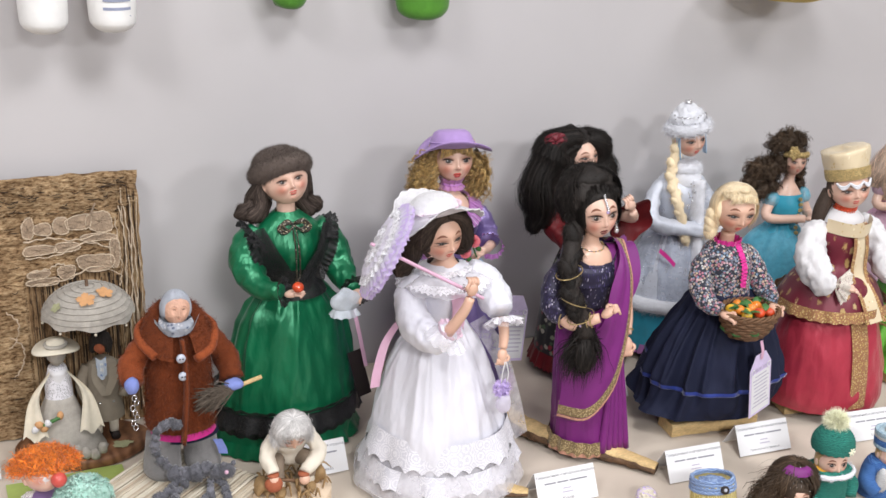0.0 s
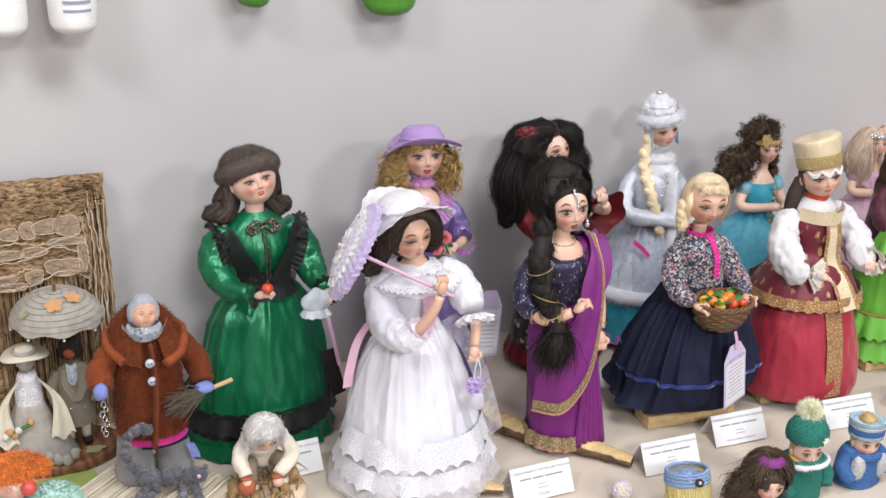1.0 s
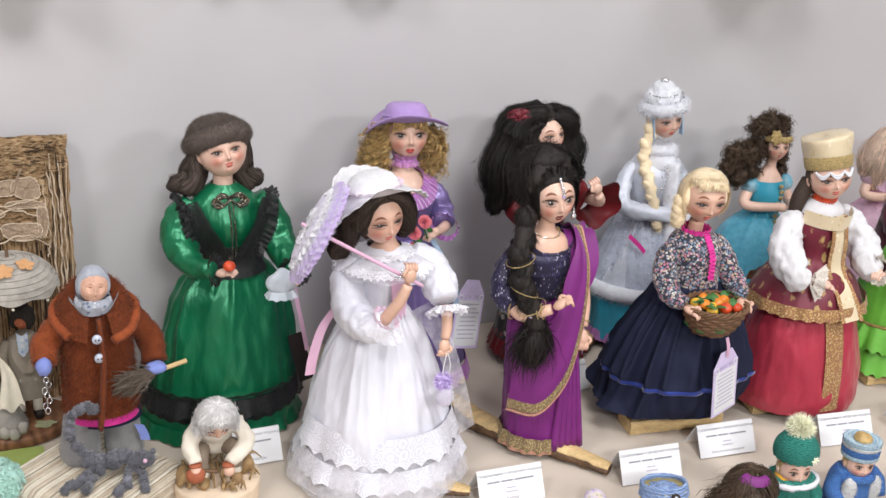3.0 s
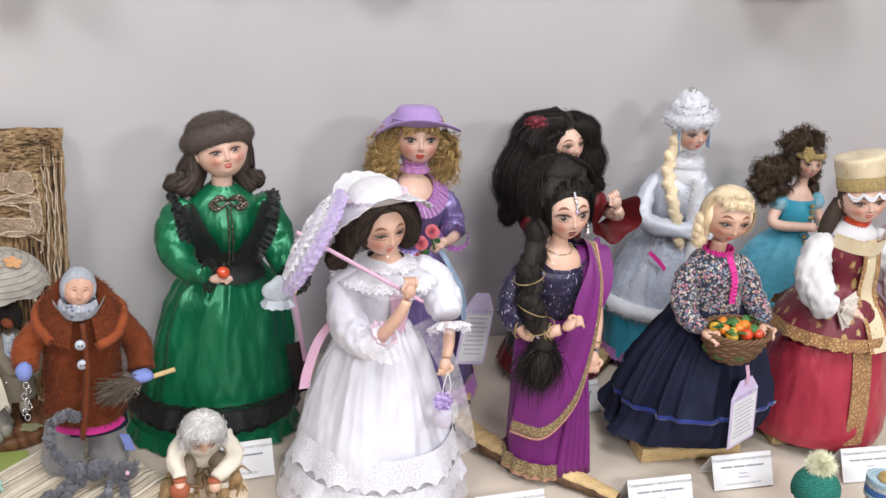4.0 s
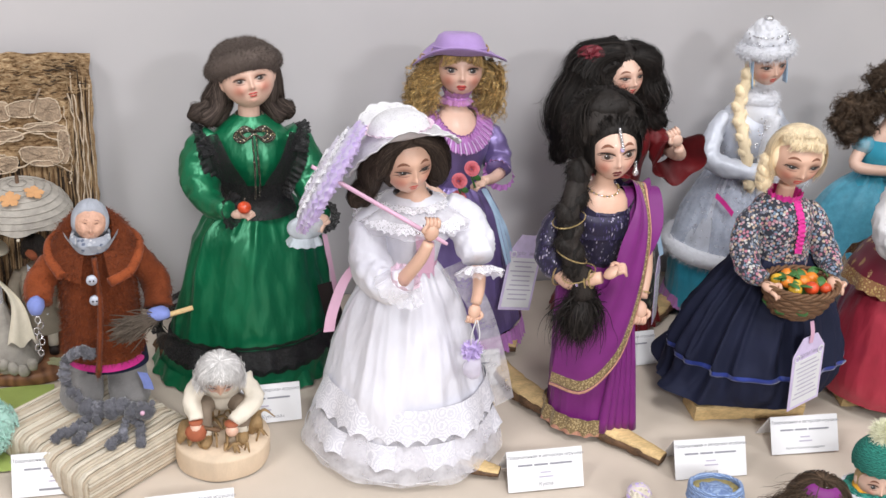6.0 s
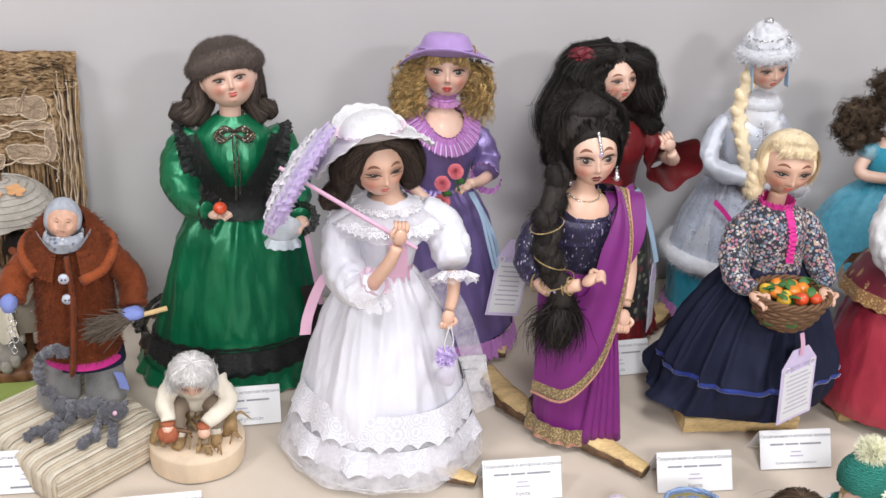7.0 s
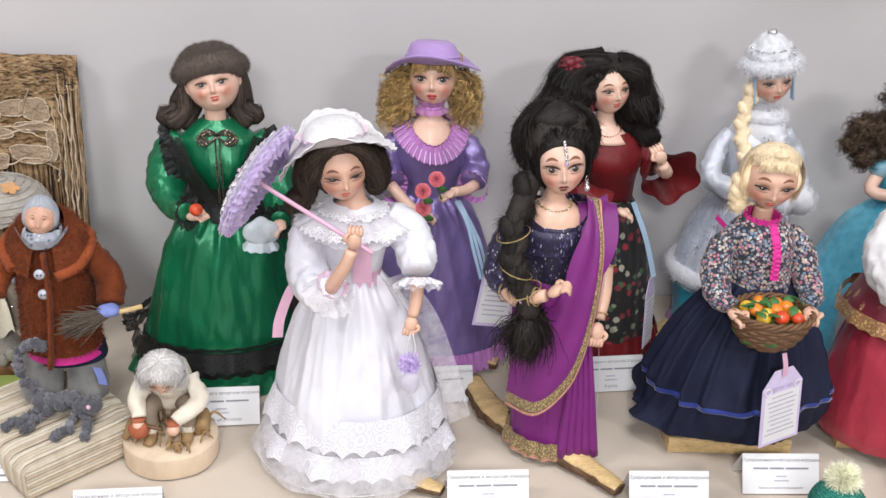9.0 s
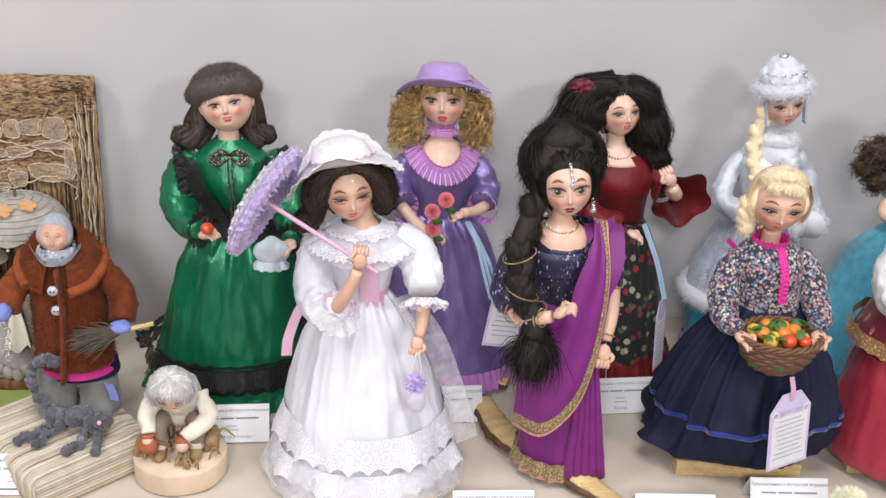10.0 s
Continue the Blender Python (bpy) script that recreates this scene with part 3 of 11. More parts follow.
class Clay:
    """One mesh under construction: vertices, faces and their materials."""

    def __init__(s):
        s.v, s.f, s.m, s.mats, s.n, s.faces = [], [], [], [], 0, []

    def put(s, verts, faces, mat, face=None):
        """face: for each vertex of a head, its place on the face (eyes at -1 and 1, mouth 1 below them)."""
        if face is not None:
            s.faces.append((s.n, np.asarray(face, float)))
        if mat not in s.mats:
            s.mats.append(mat)
        k = s.mats.index(mat)
        s.v.extend(map(tuple, verts))
        s.f.extend(tuple(i + s.n for i in f) for f in faces)
        s.m.extend([k] * len(faces))
        s.n += len(verts)

    def grid(s, rows, mat, closed=True, cap0=False, cap1=False, face=None):
        rows = np.asarray(rows, float)
        r, n = rows.shape[:2]
        faces = []
        for i in range(r - 1):
            for j in range(n if closed else n - 1):
                a, b = i * n + j, i * n + (j + 1) % n
                faces.append((a, b, b + n, a + n))
        verts = rows.reshape(-1, 3)
        extra = []
        for on, i in ((cap0, 0), (cap1, r - 1)):
            if on:
                extra.append(rows[i].mean(0))
                c = r * n + len(extra) - 1
                for j in range(n):
                    a, b = i * n + j, i * n + (j + 1) % n
                    faces.append((c, b, a) if i == 0 else (c, a, b))
        if extra:
            verts = np.vstack([verts, extra])
        s.put(verts, faces, mat, face)

    def loft(s, stations, mat, n=64, rows=24, folds=0, amp=(0.0, 0.0), seed=1, cap0=True, cap1=False, trims=()):
        """A body of ellipses. Stations: z, cx, cy, rx, ry. Folds deepen from the first station to the last."""
        st = spline(stations, rows)
        a = np.linspace(0, 2 * math.pi, n, endpoint=False)
        w = np.zeros(n)
        out = []
        for k, (z, cx, cy, rx, ry) in enumerate(st):
            t = k / (rows - 1)
            g = amp[0] + (amp[1] - amp[0]) * t
            sh = drape(a, folds, t, seed) if folds else w
            q = 1 + g * sh
            out.append(np.stack([cx + rx * q * np.cos(a), cy + ry * q * np.sin(a), z + 0.25 * g * rx * sh], 1))
        s.grid(out, mat, True, cap0, cap1)
        for t0, t1, band, grow in trims:
            i, j = int(round(t0 * (rows - 1))), int(round(t1 * (rows - 1)))
            ring = []
            for k in range(i, j + 1):
                mid = np.array([st[k][1], st[k][2], 0])
                ring.append((out[k] - mid) * np.array([grow, grow, 1]) + mid)
            edge = ring[-1].copy()
            edge[:, 2] -= (0.004 if grow >= 1.02 else 0.0) * np.abs(np.sin(16 * a))
            ring.append(edge)
            s.grid(ring, band)

    def tube(s, points, radii, mat, n=10, m=14, flat=1.0, caps=True, folds=0.0):
        p = spline(np.column_stack([np.asarray(points, float), np.broadcast_to(radii, len(points))]), m)
        pts, rad = p[:, :3], np.maximum(p[:, 3], 1e-5)
        d = np.gradient(pts, axis=0)
        d /= np.linalg.norm(d, axis=1)[:, None] + 1e-12
        u = np.cross(d[0], (0, 0, 1.0) if abs(d[0][2]) < 0.9 else (1.0, 0, 0))
        a = np.linspace(0, 2 * math.pi, n, endpoint=False)
        out = []
        for q, t, r in zip(pts, d, rad):
            u = u - t * (u @ t)
            u /= np.linalg.norm(u) + 1e-12
            w = np.cross(t, u)
            g = r * np.ones(n)
            if folds:
                for j in range(n):
                    e = (q + r * (math.cos(a[j]) * u + math.sin(a[j]) * w)) * 1.0
                    f = 0.75 * noise.noise(Vector(e * 70)) + 0.8 * (0.3 - 1.5 * abs(noise.noise(Vector((e[0] * 95, e[1] * 95, e[2] * 55)))))
                    g[j] = r * (1 + folds * f - 0.5 * folds)
            out.append(q + g[:, None] * (np.cos(a)[:, None] * u + flat * np.sin(a)[:, None] * w))
        s.grid(out, mat, True, caps, caps)

    def ball(s, c, r, mat, rot=None, n=20, m=12, lump=0.0, freq=40, power=1.0):
        r = np.broadcast_to(r, 3)
        a = np.linspace(0, 2 * math.pi, n, endpoint=False)
        out = []
        for t in np.linspace(0.02, math.pi - 0.02, m):
            d = np.stack([np.sin(t) * np.cos(a), np.sin(t) * np.sin(a), np.full(n, math.cos(t))], 1)
            d = np.sign(d) * np.abs(d) ** power
            q = d * r
            if lump:
                k = np.array([noise.noise(Vector((x + c[0]) * freq for x in row)) for row in q])
                q = q * (1 + lump * k)[:, None]
            if rot is not None:
                q = q @ rot.T
            out.append(q + c)
        s.grid(out, mat, True, True, True)

    def fur(s, start, count, length, mat, droop=0.3, width=0.12, spread=0.5, seed=3, lay=0.0):
        """Hairs on the faces made since the face number start."""
        r = np.random.default_rng(seed)
        v = np.array(s.v)
        quads = [f for f in s.f[start:] if len(f) == 4]
        q = np.array(quads)
        a, b, c = v[q[:, 0]], v[q[:, 1]], v[q[:, 2]]
        nrm = np.cross(b - a, c - a)
        area = np.linalg.norm(nrm, axis=1)
        pick = r.choice(len(q), count, p=area / area.sum())
        nrm = nrm / (area[:, None] + 1e-15)
        middle = v[q].mean(1)
        if ((middle - middle.mean(0)) * nrm).sum() < 0:
            nrm = -nrm
        w = r.dirichlet((1, 1, 1, 1), count)
        base = (v[q[pick]] * w[:, :, None]).sum(1)
        nn = nrm[pick]
        down = np.array([0, 0, -1.0]) + nn * nn[:, 2:3]
        d = nn * (1 - 0.8 * lay) + lay * down + spread * r.normal(size=(count, 3)) + np.array([0, 0, -droop])
        d /= np.linalg.norm(d, axis=1)[:, None]
        ln = length * r.uniform(0.5, 1.2, count)[:, None]
        side = np.cross(d, r.normal(size=(count, 3)))
        side /= np.linalg.norm(side, axis=1)[:, None] + 1e-12
        side *= length * width
        verts = np.stack([base - side, base + side, base + d * ln], 1).reshape(-1, 3)
        s.put(verts, [(3 * i, 3 * i + 1, 3 * i + 2) for i in range(count)], mat)

    def locks(s, roots, tips, mat, bow=(0, 0, 0), wide=0.003, turns=2.0, width=0.0007, m=9, seed=1, clump=1):
        """Fine strands of hair, each a thin waving ribbon from a root to a tip."""
        r = np.random.default_rng(seed)
        a, b = np.asarray(roots, float), np.asarray(tips, float)
        n = len(a)
        t = np.linspace(0, 1, m)[None, :, None]
        mid = (a + b) / 2 + np.asarray(bow, float)
        p = (1 - t) ** 2 * a[:, None] + 2 * t * (1 - t) * mid[:, None] + t ** 2 * b[:, None]
        d = b - a
        d /= np.linalg.norm(d, axis=1)[:, None] + 1e-12
        u = np.cross(d, r.normal(size=(n, 3)))
        u /= np.linalg.norm(u, axis=1)[:, None] + 1e-12
        w = np.cross(d, u)
        ph = r.uniform(0, 6.28, n)[:, None, None] + 6.28 * turns * r.uniform(0.7, 1.3, n)[:, None, None] * t
        g = wide * r.uniform(0.4, 1.2, n)[:, None, None] * np.sqrt(t)
        p = p + g * (np.cos(ph) * u[:, None] + np.sin(ph) * w[:, None])
        if clump > 1:
            p, u, w, ph = (np.repeat(x, clump, 0) for x in (p, u, w, ph))
            n = n * clump
            p = p + r.normal(size=(n, 1, 3)) * 0.0011 + r.normal(size=(n, 1, 3)) * 0.0009 * t
            ph = ph + r.uniform(0, 6.28, n)[:, None, None]
        side = (u * np.cos(ph[:, 0]) + w * np.sin(ph[:, 0]))[:, None] * width * (1 - 0.7 * t ** 2)
        verts = np.stack([p - side, p + side], 2).reshape(-1, 3)
        k = np.arange(n)[:, None] * 2 * m + np.arange(m - 1)[None] * 2
        k = k.reshape(-1, 1)
        s.put(verts.tolist(), (k + np.array([[0, 1, 3, 2]])).tolist(), mat)

    def frill(s, path, dirs, width, amp, waves, mat, n=120, rows=5, seed=1, closed=False, start=0.0, scallops=0.0, deep=0.06):
        """A gathered strip that hangs from a path and waves more and more towards its free edge."""
        n = max(n, int(waves * 12), int(scallops * 10))
        p = spline(np.vstack([path, path[:1]]) if closed else path, n)
        d = spline(np.vstack([dirs, dirs[:1]]) if closed else dirs, n) if np.ndim(dirs) == 2 else np.tile(np.asarray(dirs, float), (n, 1))
        d /= np.linalg.norm(d, axis=1)[:, None]
        t = np.gradient(p, axis=0)
        nor = np.cross(t, d)
        nor /= np.linalg.norm(nor, axis=1)[:, None] + 1e-12
        r = np.random.default_rng(seed)
        u = np.linspace(0, 1, n)
        w = np.cos(2 * math.pi * waves * u + 0.8 * np.cos(2 * math.pi * 3 * u + r.uniform(0, 6))) * (0.8 + 0.3 * np.cos(2 * math.pi * waves * 0.37 * u + 1))
        w = w * (0.75 + 0.45 * np.cos(2 * math.pi * 7 * u + r.uniform(0, 6)) * np.cos(2 * math.pi * 4 * u + r.uniform(0, 6)))
        ex = -2 * deep * np.abs(np.cos(math.pi * scallops * u)) if scallops else deep * np.cos(2 * math.pi * waves * 2 * u)
        s.grid([p + d * (width * k * (1 + ex * k))[:, None] + nor * (w * amp * (start + (1 - start) * k))[:, None] for k in np.linspace(0, 1, rows)], mat, False)

    def strip(s, points, width, across, mat, n=30, lift=0.0):
        """A flat ribbon along points; across is the way of its width."""
        p = spline(points, n)
        ac = np.asarray(across, float)
        ac = np.tile(ac, (n, 1)) if ac.ndim == 1 else spline(ac, n)
        ac /= np.linalg.norm(ac, axis=1)[:, None]
        s.grid([p - ac * width / 2, p, p + ac * width / 2], mat, False)

    def crumple(s, start, cx, cy, amp=0.0016, freq=42, low=0.0, high=9.0, seed=1):
        """Soft creases of worn cloth on the vertices made since start, pushed out from the doll's axis."""
        for k in range(start, s.n):
            x, y, z = s.v[k]
            if low < z < high:
                q = Vector((x * freq + seed, y * freq, z * freq * 0.45))
                e = 0.7 * (0.35 - 1.6 * abs(noise.noise(q))) + 0.5 * noise.noise(q * 2.3) + 0.6 * noise.noise(q * 0.5)
                d = math.hypot(x - cx, y - cy) + 1e-6
                s.v[k] = (x + (x - cx) / d * amp * e, y + (y - cy) / d * amp * e, z)

    def make(s, name, origin=(0, 0, 0), parent=None, smooth=True):
        me = bpy.data.meshes.new(name)
        o = np.array(origin, float)
        me.from_pydata((np.array(s.v) - o).tolist(), [], s.f)
        for mat in s.mats:
            me.materials.append(mat)
        me.polygons.foreach_set("material_index", s.m)
        me.polygons.foreach_set("use_smooth", [smooth] * len(s.f))
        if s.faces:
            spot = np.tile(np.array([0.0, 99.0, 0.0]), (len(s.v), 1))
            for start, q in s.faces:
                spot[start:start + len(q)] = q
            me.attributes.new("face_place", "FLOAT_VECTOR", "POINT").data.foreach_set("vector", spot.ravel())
        me.update()
        ob = new(name, me)
        if parent:
            ob.parent = parent
            ob.matrix_basis = Matrix.Translation(o)
        else:
            ob.matrix_basis = Matrix.Translation(o + np.array([0, 0, T]))
        return ob


def bulge(u, v, cu, cv, a, b):
    return np.exp(-((u - cu) / a) ** 2 - ((v - cv) / b) ** 2)


class Head:
    """A doll's head: x to its left as seen from the front, -y forward, z up, in a frame of its own."""

    def __init__(s, c, size, yaw=0.0, pitch=0.0, roll=0.0, chin=0.30, cheeks=0.05, eye=0.43, line=0.0, low=0.58):
        """eye: how far each eye stands from the middle; line: the height of the eyes; low: how far the mouth lies below them."""
        s.c, s.size, s.r = np.array(c, float), np.array(size, float), turn(yaw, pitch, roll)
        s.chin, s.cheeks, s.eye, s.line, s.low = chin, cheeks, eye, line, low

    @classmethod
    def seen(cls, eyes, size, yaw, pitch, roll, apart, mouth, chin=0.3, cheeks=0.05, line=0.0):
        """A head by the point between its eyes, the half distance of the eyes and the mouth's depth below them, in metres."""
        h = cls((0, 0, 0), size, yaw, pitch, roll, chin, cheeks, apart / size[0], line, mouth / size[2])
        h.c = np.array(eyes, float) - h.r @ (np.array([0, -0.93, line]) * h.size)
        return h

    def surface(s, d, grow=1.0):
        d = np.asarray(d, float)
        y = d[:, 1]
        u, v = d[:, 0] * 0.40 / s.eye, (d[:, 2] - s.line) * 0.53 / s.low + 0.02
        low = np.clip(-d[:, 2], 0, 1)
        q = d.copy()
        q[:, 1] = np.where(y < 0, -np.abs(y) ** 0.86, y)
        q[:, 0] *= 1 - s.chin * low ** 1.7
        q[:, 1] *= 1 - 0.14 * low ** 2
        front = np.clip(-y, 0, 1)
        two = lambda x, y, a, b: bulge(u, v, x, y, a, b) + bulge(u, v, -x, y, a, b)
        f = front * (0.20 * bulge(u, v, 0, -0.235, 0.080, 0.085) + 0.095 * bulge(u, v, 0, -0.05, 0.075, 0.17)
                     + 0.060 * two(0.090, -0.265, 0.05, 0.045) + 0.045 * bulge(u, v, 0, 0.30, 0.36, 0.13)
                     + 0.068 * bulge(u, v, 0, -0.47, 0.15, 0.042) + 0.075 * bulge(u, v, 0, -0.565, 0.12, 0.042)
                     - 0.036 * bulge(u, v, 0, -0.515, 0.19, 0.018) - 0.045 * bulge(u, v, 0, -0.65, 0.15, 0.045)
                     + 0.085 * bulge(u, v, 0, -0.80, 0.19, 0.12) - 0.035 * two(0.23, -0.42, 0.09, 0.13)
                     + s.cheeks * two(0.43, -0.30, 0.19, 0.18) - 0.140 * two(0.36, 0.045, 0.17, 0.11)
                     + 0.070 * two(0.40, 0.02, 0.13, 0.060))
        q[:, 1] -= f
        return q * s.size * (np.broadcast_to(grow, len(q))[:, None])

    def out(s, q):
        return np.asarray(q) @ s.r.T + s.c

    def at(s, x, y, z):
        """A place given in head sizes."""
        return s.out(np.array([[x, y, z]]) * s.size)[0]

    def skull(s, clay, mat, n=96, m=76):
        a = np.linspace(0, 2 * math.pi, n, endpoint=False)
        a = a - 0.55 * np.cos(a)
        rows, face = [], []
        for t in np.linspace(0.01, math.pi - 0.01, m):
            d = np.stack([np.sin(t) * np.cos(a), np.sin(t) * np.sin(a), np.full(n, math.cos(t))], 1)
            rows.append(s.out(s.surface(d)))
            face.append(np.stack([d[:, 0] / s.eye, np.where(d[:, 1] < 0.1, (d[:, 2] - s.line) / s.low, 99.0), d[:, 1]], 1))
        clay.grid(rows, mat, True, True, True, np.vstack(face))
        for k in (-1, 1):
            clay.ball(s.at(0.99 * k, 0.06, s.line - 0.12), s.size * np.array([0.10, 0.16, 0.24]), mat, s.r @ turn(0, 8, 10 * k), 14, 10)

    def mark(s, clay, u, v, a, b, mat, bend=0.0, tilt=0.0, lift=0.004, n=18):
        ang = np.linspace(0, 2 * math.pi, n, endpoint=False)
        rows = []
        for rho in (0.02, 0.5, 1.0):
            x, z = rho * a * np.cos(ang), rho * b * np.sin(ang)
            z = z + bend * (1 - (x / a) ** 2)
            c, q = math.cos(tilt), math.sin(tilt)
            uu, vv = u + c * x - q * z, v + q * x + c * z
            d = np.stack([uu, -np.sqrt(np.clip(1 - uu ** 2 - vv ** 2, 0.02, 1)), vv], 1)
            p = s.surface(d)
            p[:, 1] -= lift * s.size[1] * (1.0 if rho < 0.9 else 0.6)
            rows.append(s.out(p))
        clay.grid(rows, mat, True, True)

    def paint(s, clay, x, y, a, b, mat, bend=0.0, tilt=0.0, lift=0.004, n=20):
        """A mark placed by the eyes and the mouth: x in eye distances, y in mouth depths."""
        s.mark(clay, x * s.eye, s.line + y * s.low, a * s.eye, b * s.low, mat, bend * s.low, tilt, lift, n)

    def features(s, clay, iris, lips, closed=0.0, brow=0.46, wide=1.0, gaze=0.0, brow_tilt=0.0):
        """Painted eyes, brows and lips."""
        tall = s.eye * s.size[0] / (s.low * s.size[2])
        gape = 0.135 * (1 - closed)
        for k in (-1, 1):
            s.paint(clay, k, 0.16, 0.60 * wide, 0.055, M["lid"], 0.06, 0.05 * k, 0.003)
            if closed < 0.9:
                s.paint(clay, k, -0.01, 0.42 * wide, gape, M["eye_white"], lift=0.005)
                s.paint(clay, k + gaze, 0.01, 0.29, min(0.29 * tall, gape * 1.10), iris, lift=0.009)
                s.paint(clay, k + gaze, 0.01, 0.17, min(0.18 * tall, gape * 0.8), M["lash"], lift=0.013)
                # a pale dot painted on the iris as its highlight
                if closed < 0.5:
                    s.paint(clay, k + gaze - 0.09, 0.06, 0.050, 0.04 * tall, M["glint"], lift=0.017)
            s.paint(clay, 1.03 * k, 0.115 - 0.16 * closed, 0.64 * wide, 0.050, M["lash"], 0.09 - 0.16 * closed, (0.10 - 0.06 * closed) * k, 0.016)
            s.paint(clay, k, 0.175 - 0.12 * closed, 0.56 * wide, 0.016, M["shade"], 0.09 - 0.06 * closed, 0.06 * k, 0.012)
            for q in range(6):
                x = k * (1.0 + (0.12 + 0.10 * q) * wide)
                up = (1.0 - 0.17 * q) if closed < 0.4 else -(0.9 - 0.14 * q)
                s.paint(clay, x, (0.17 if closed < 0.4 else -0.02) - 0.20 * closed * (closed < 0.4) - 0.016 * q, 0.13, 0.013, M["lash"], 0.0, k * up, 0.016, 8)
            s.paint(clay, 1.02 * k, -0.150 * (1 - 0.35 * closed), 0.46 * wide, 0.026, M["shade"], -0.05, 0.05 * k, 0.010)
            s.paint(clay, 0.98 * k, brow - 0.05, 0.52, 0.074, M["brow"], 0.14, (-0.10 + brow_tilt) * k, 0.004)
            # dark dots that draw the nostrils' shade in colour
            s.paint(clay, 0.155 * k, -0.585, 0.055, 0.022, M["shade"], lift=0.005)
        s.paint(clay, 0.0, -1.0, 0.54, 0.066, lips, 0.006, lift=0.005)
        for k in (-1, 1):
            s.paint(clay, 0.19 * k, -0.94, 0.29, 0.070, lips, 0.03, -0.10 * k, lift=0.006)
        s.paint(clay, 0.0, -1.09, 0.38, 0.105, lips, -0.03, lift=0.007)
        s.paint(clay, 0.0, -1.005, 0.46, 0.014, M["lip_line"], 0.012, lift=0.010)

    def comb(s, clay, mat, count, grow=1.14, line=0.70, side=0.90, low=-0.7, seed=1, lift=0.06, width=0.0005, part=0.0, m=12, free=None, front=True):
        """Single hairs combed down over the skull from the crown to the hair line."""
        r = np.random.default_rng(seed)
        az = r.uniform(0, 2 * math.pi, count)
        if not front:
            az = -math.pi / 2 + math.pi * 0.36 + r.uniform(0, 1, count) * math.pi * 1.28
        t0 = r.uniform(0.0, 0.9, count)
        top = np.full(count, math.acos(low))
        for t in np.linspace(math.acos(low), 0.2, 40):
            d = np.stack([np.sin(t) * np.cos(az), np.sin(t) * np.sin(az), np.full(count, math.cos(t))], 1)
            edge = line - 0.34 * (np.abs(d[:, 0] - part) / side) ** 2.4
            face = (d[:, 1] < 0.15) & (d[:, 2] < edge) & (np.abs(d[:, 0]) < side)
            top = np.where(face, t, top)
        t1 = t0 + (top - t0) * r.uniform(0.6, 0.99, count)
        k = np.linspace(0, 1, m)[None]
        t = t0[:, None] + (t1 - t0)[:, None] * k
        bend = az[:, None] + r.normal(0, 0.35, count)[:, None] * k + 0.10 * np.sin(5 * k + r.uniform(0, 6, count)[:, None]) * k
        g = grow * (1 + lift * r.uniform(-0.3, 1, count)[:, None] * np.sin(math.pi * np.clip(k * 0.9 + 0.1, 0, 1)))
        p = np.stack([g * np.sin(t) * np.cos(bend), g * np.sin(t) * np.sin(bend), g * np.cos(t)], 2) * s.size
        side_v = np.stack([-np.sin(bend), np.cos(bend), np.zeros_like(bend)], 2) * width
        p, side_v = s.out(p), side_v @ s.r.T
        if free is not None:
            q = (p - free.c) @ free.r / free.size
            over = (q[..., 1] < 0.1) & (q[..., 2] < 0.74 - 0.30 * q[..., 0] ** 2) & (np.abs(q[..., 0]) < 0.88)
            keep = ~over.any(1)
            p, side_v = p[keep], side_v[keep]
            count = int(keep.sum())
        verts = np.stack([p - side_v, p + side_v], 2).reshape(-1, 3)
        q = (np.arange(count)[:, None] * 2 * m + np.arange(m - 1)[None] * 2).reshape(-1, 1)
        clay.put(verts.tolist(), (q + np.array([[0, 1, 3, 2]])).tolist(), mat)

    def sweep(s, clay, mat, count, line=0.70, side=0.82, back=(1.2, 0.9, 0.95), lift=0.014, seed=1, width=0.0005):
        """Hair drawn up and back from the hair line, parted in the middle."""
        r = np.random.default_rng(seed)
        u = r.uniform(-side, side, count)
        v = line - 0.34 * (np.abs(u) / side) ** 2.4 + r.normal(0, 0.025, count)
        d = np.stack([u, -np.sqrt(np.clip(1 - u * u - v * v, 0.02, 1)), v], 1)
        a = s.out(d * s.size * 1.02)
        b = s.out(np.stack([u * back[0] + np.sign(u) * 0.25, r.uniform(0.2, 1.0, count) * back[1], back[2] - 0.6 * np.abs(u) + r.uniform(-0.1, 0.15, count)], 1) * s.size)
        out = np.stack([np.sign(u) * 0.4 * np.abs(u), np.full(count, -0.35), np.full(count, 1.0)], 1)
        clay.locks(a, b, mat, out @ s.r.T * lift * r.uniform(0.7, 1.25, count)[:, None], 0.0016, 1.2, width, 10, seed)

    def mane(s, clay, mat, count, root, tip, spread, wide=0.004, turns=2.0, bow=(0, 0, 0), width=0.0007, seed=1, m=10, clump=1):
        """Loose hair: roots round a place on the head, tips round a place in the world off the head's middle."""
        r = np.random.default_rng(seed)
        count //= clump
        a = s.out((np.array(root) + r.normal(size=(count, 3)) * np.array([0.16, 0.25, 0.28])) * s.size)
        b = s.c + np.array(tip) + r.uniform(-1, 1, size=(count, 3)) * np.array(spread)
        clay.locks(a, b, mat, np.array(bow) + r.normal(size=(count, 3)) * np.array(spread) * 0.25, wide, turns, width, m, seed, clump)

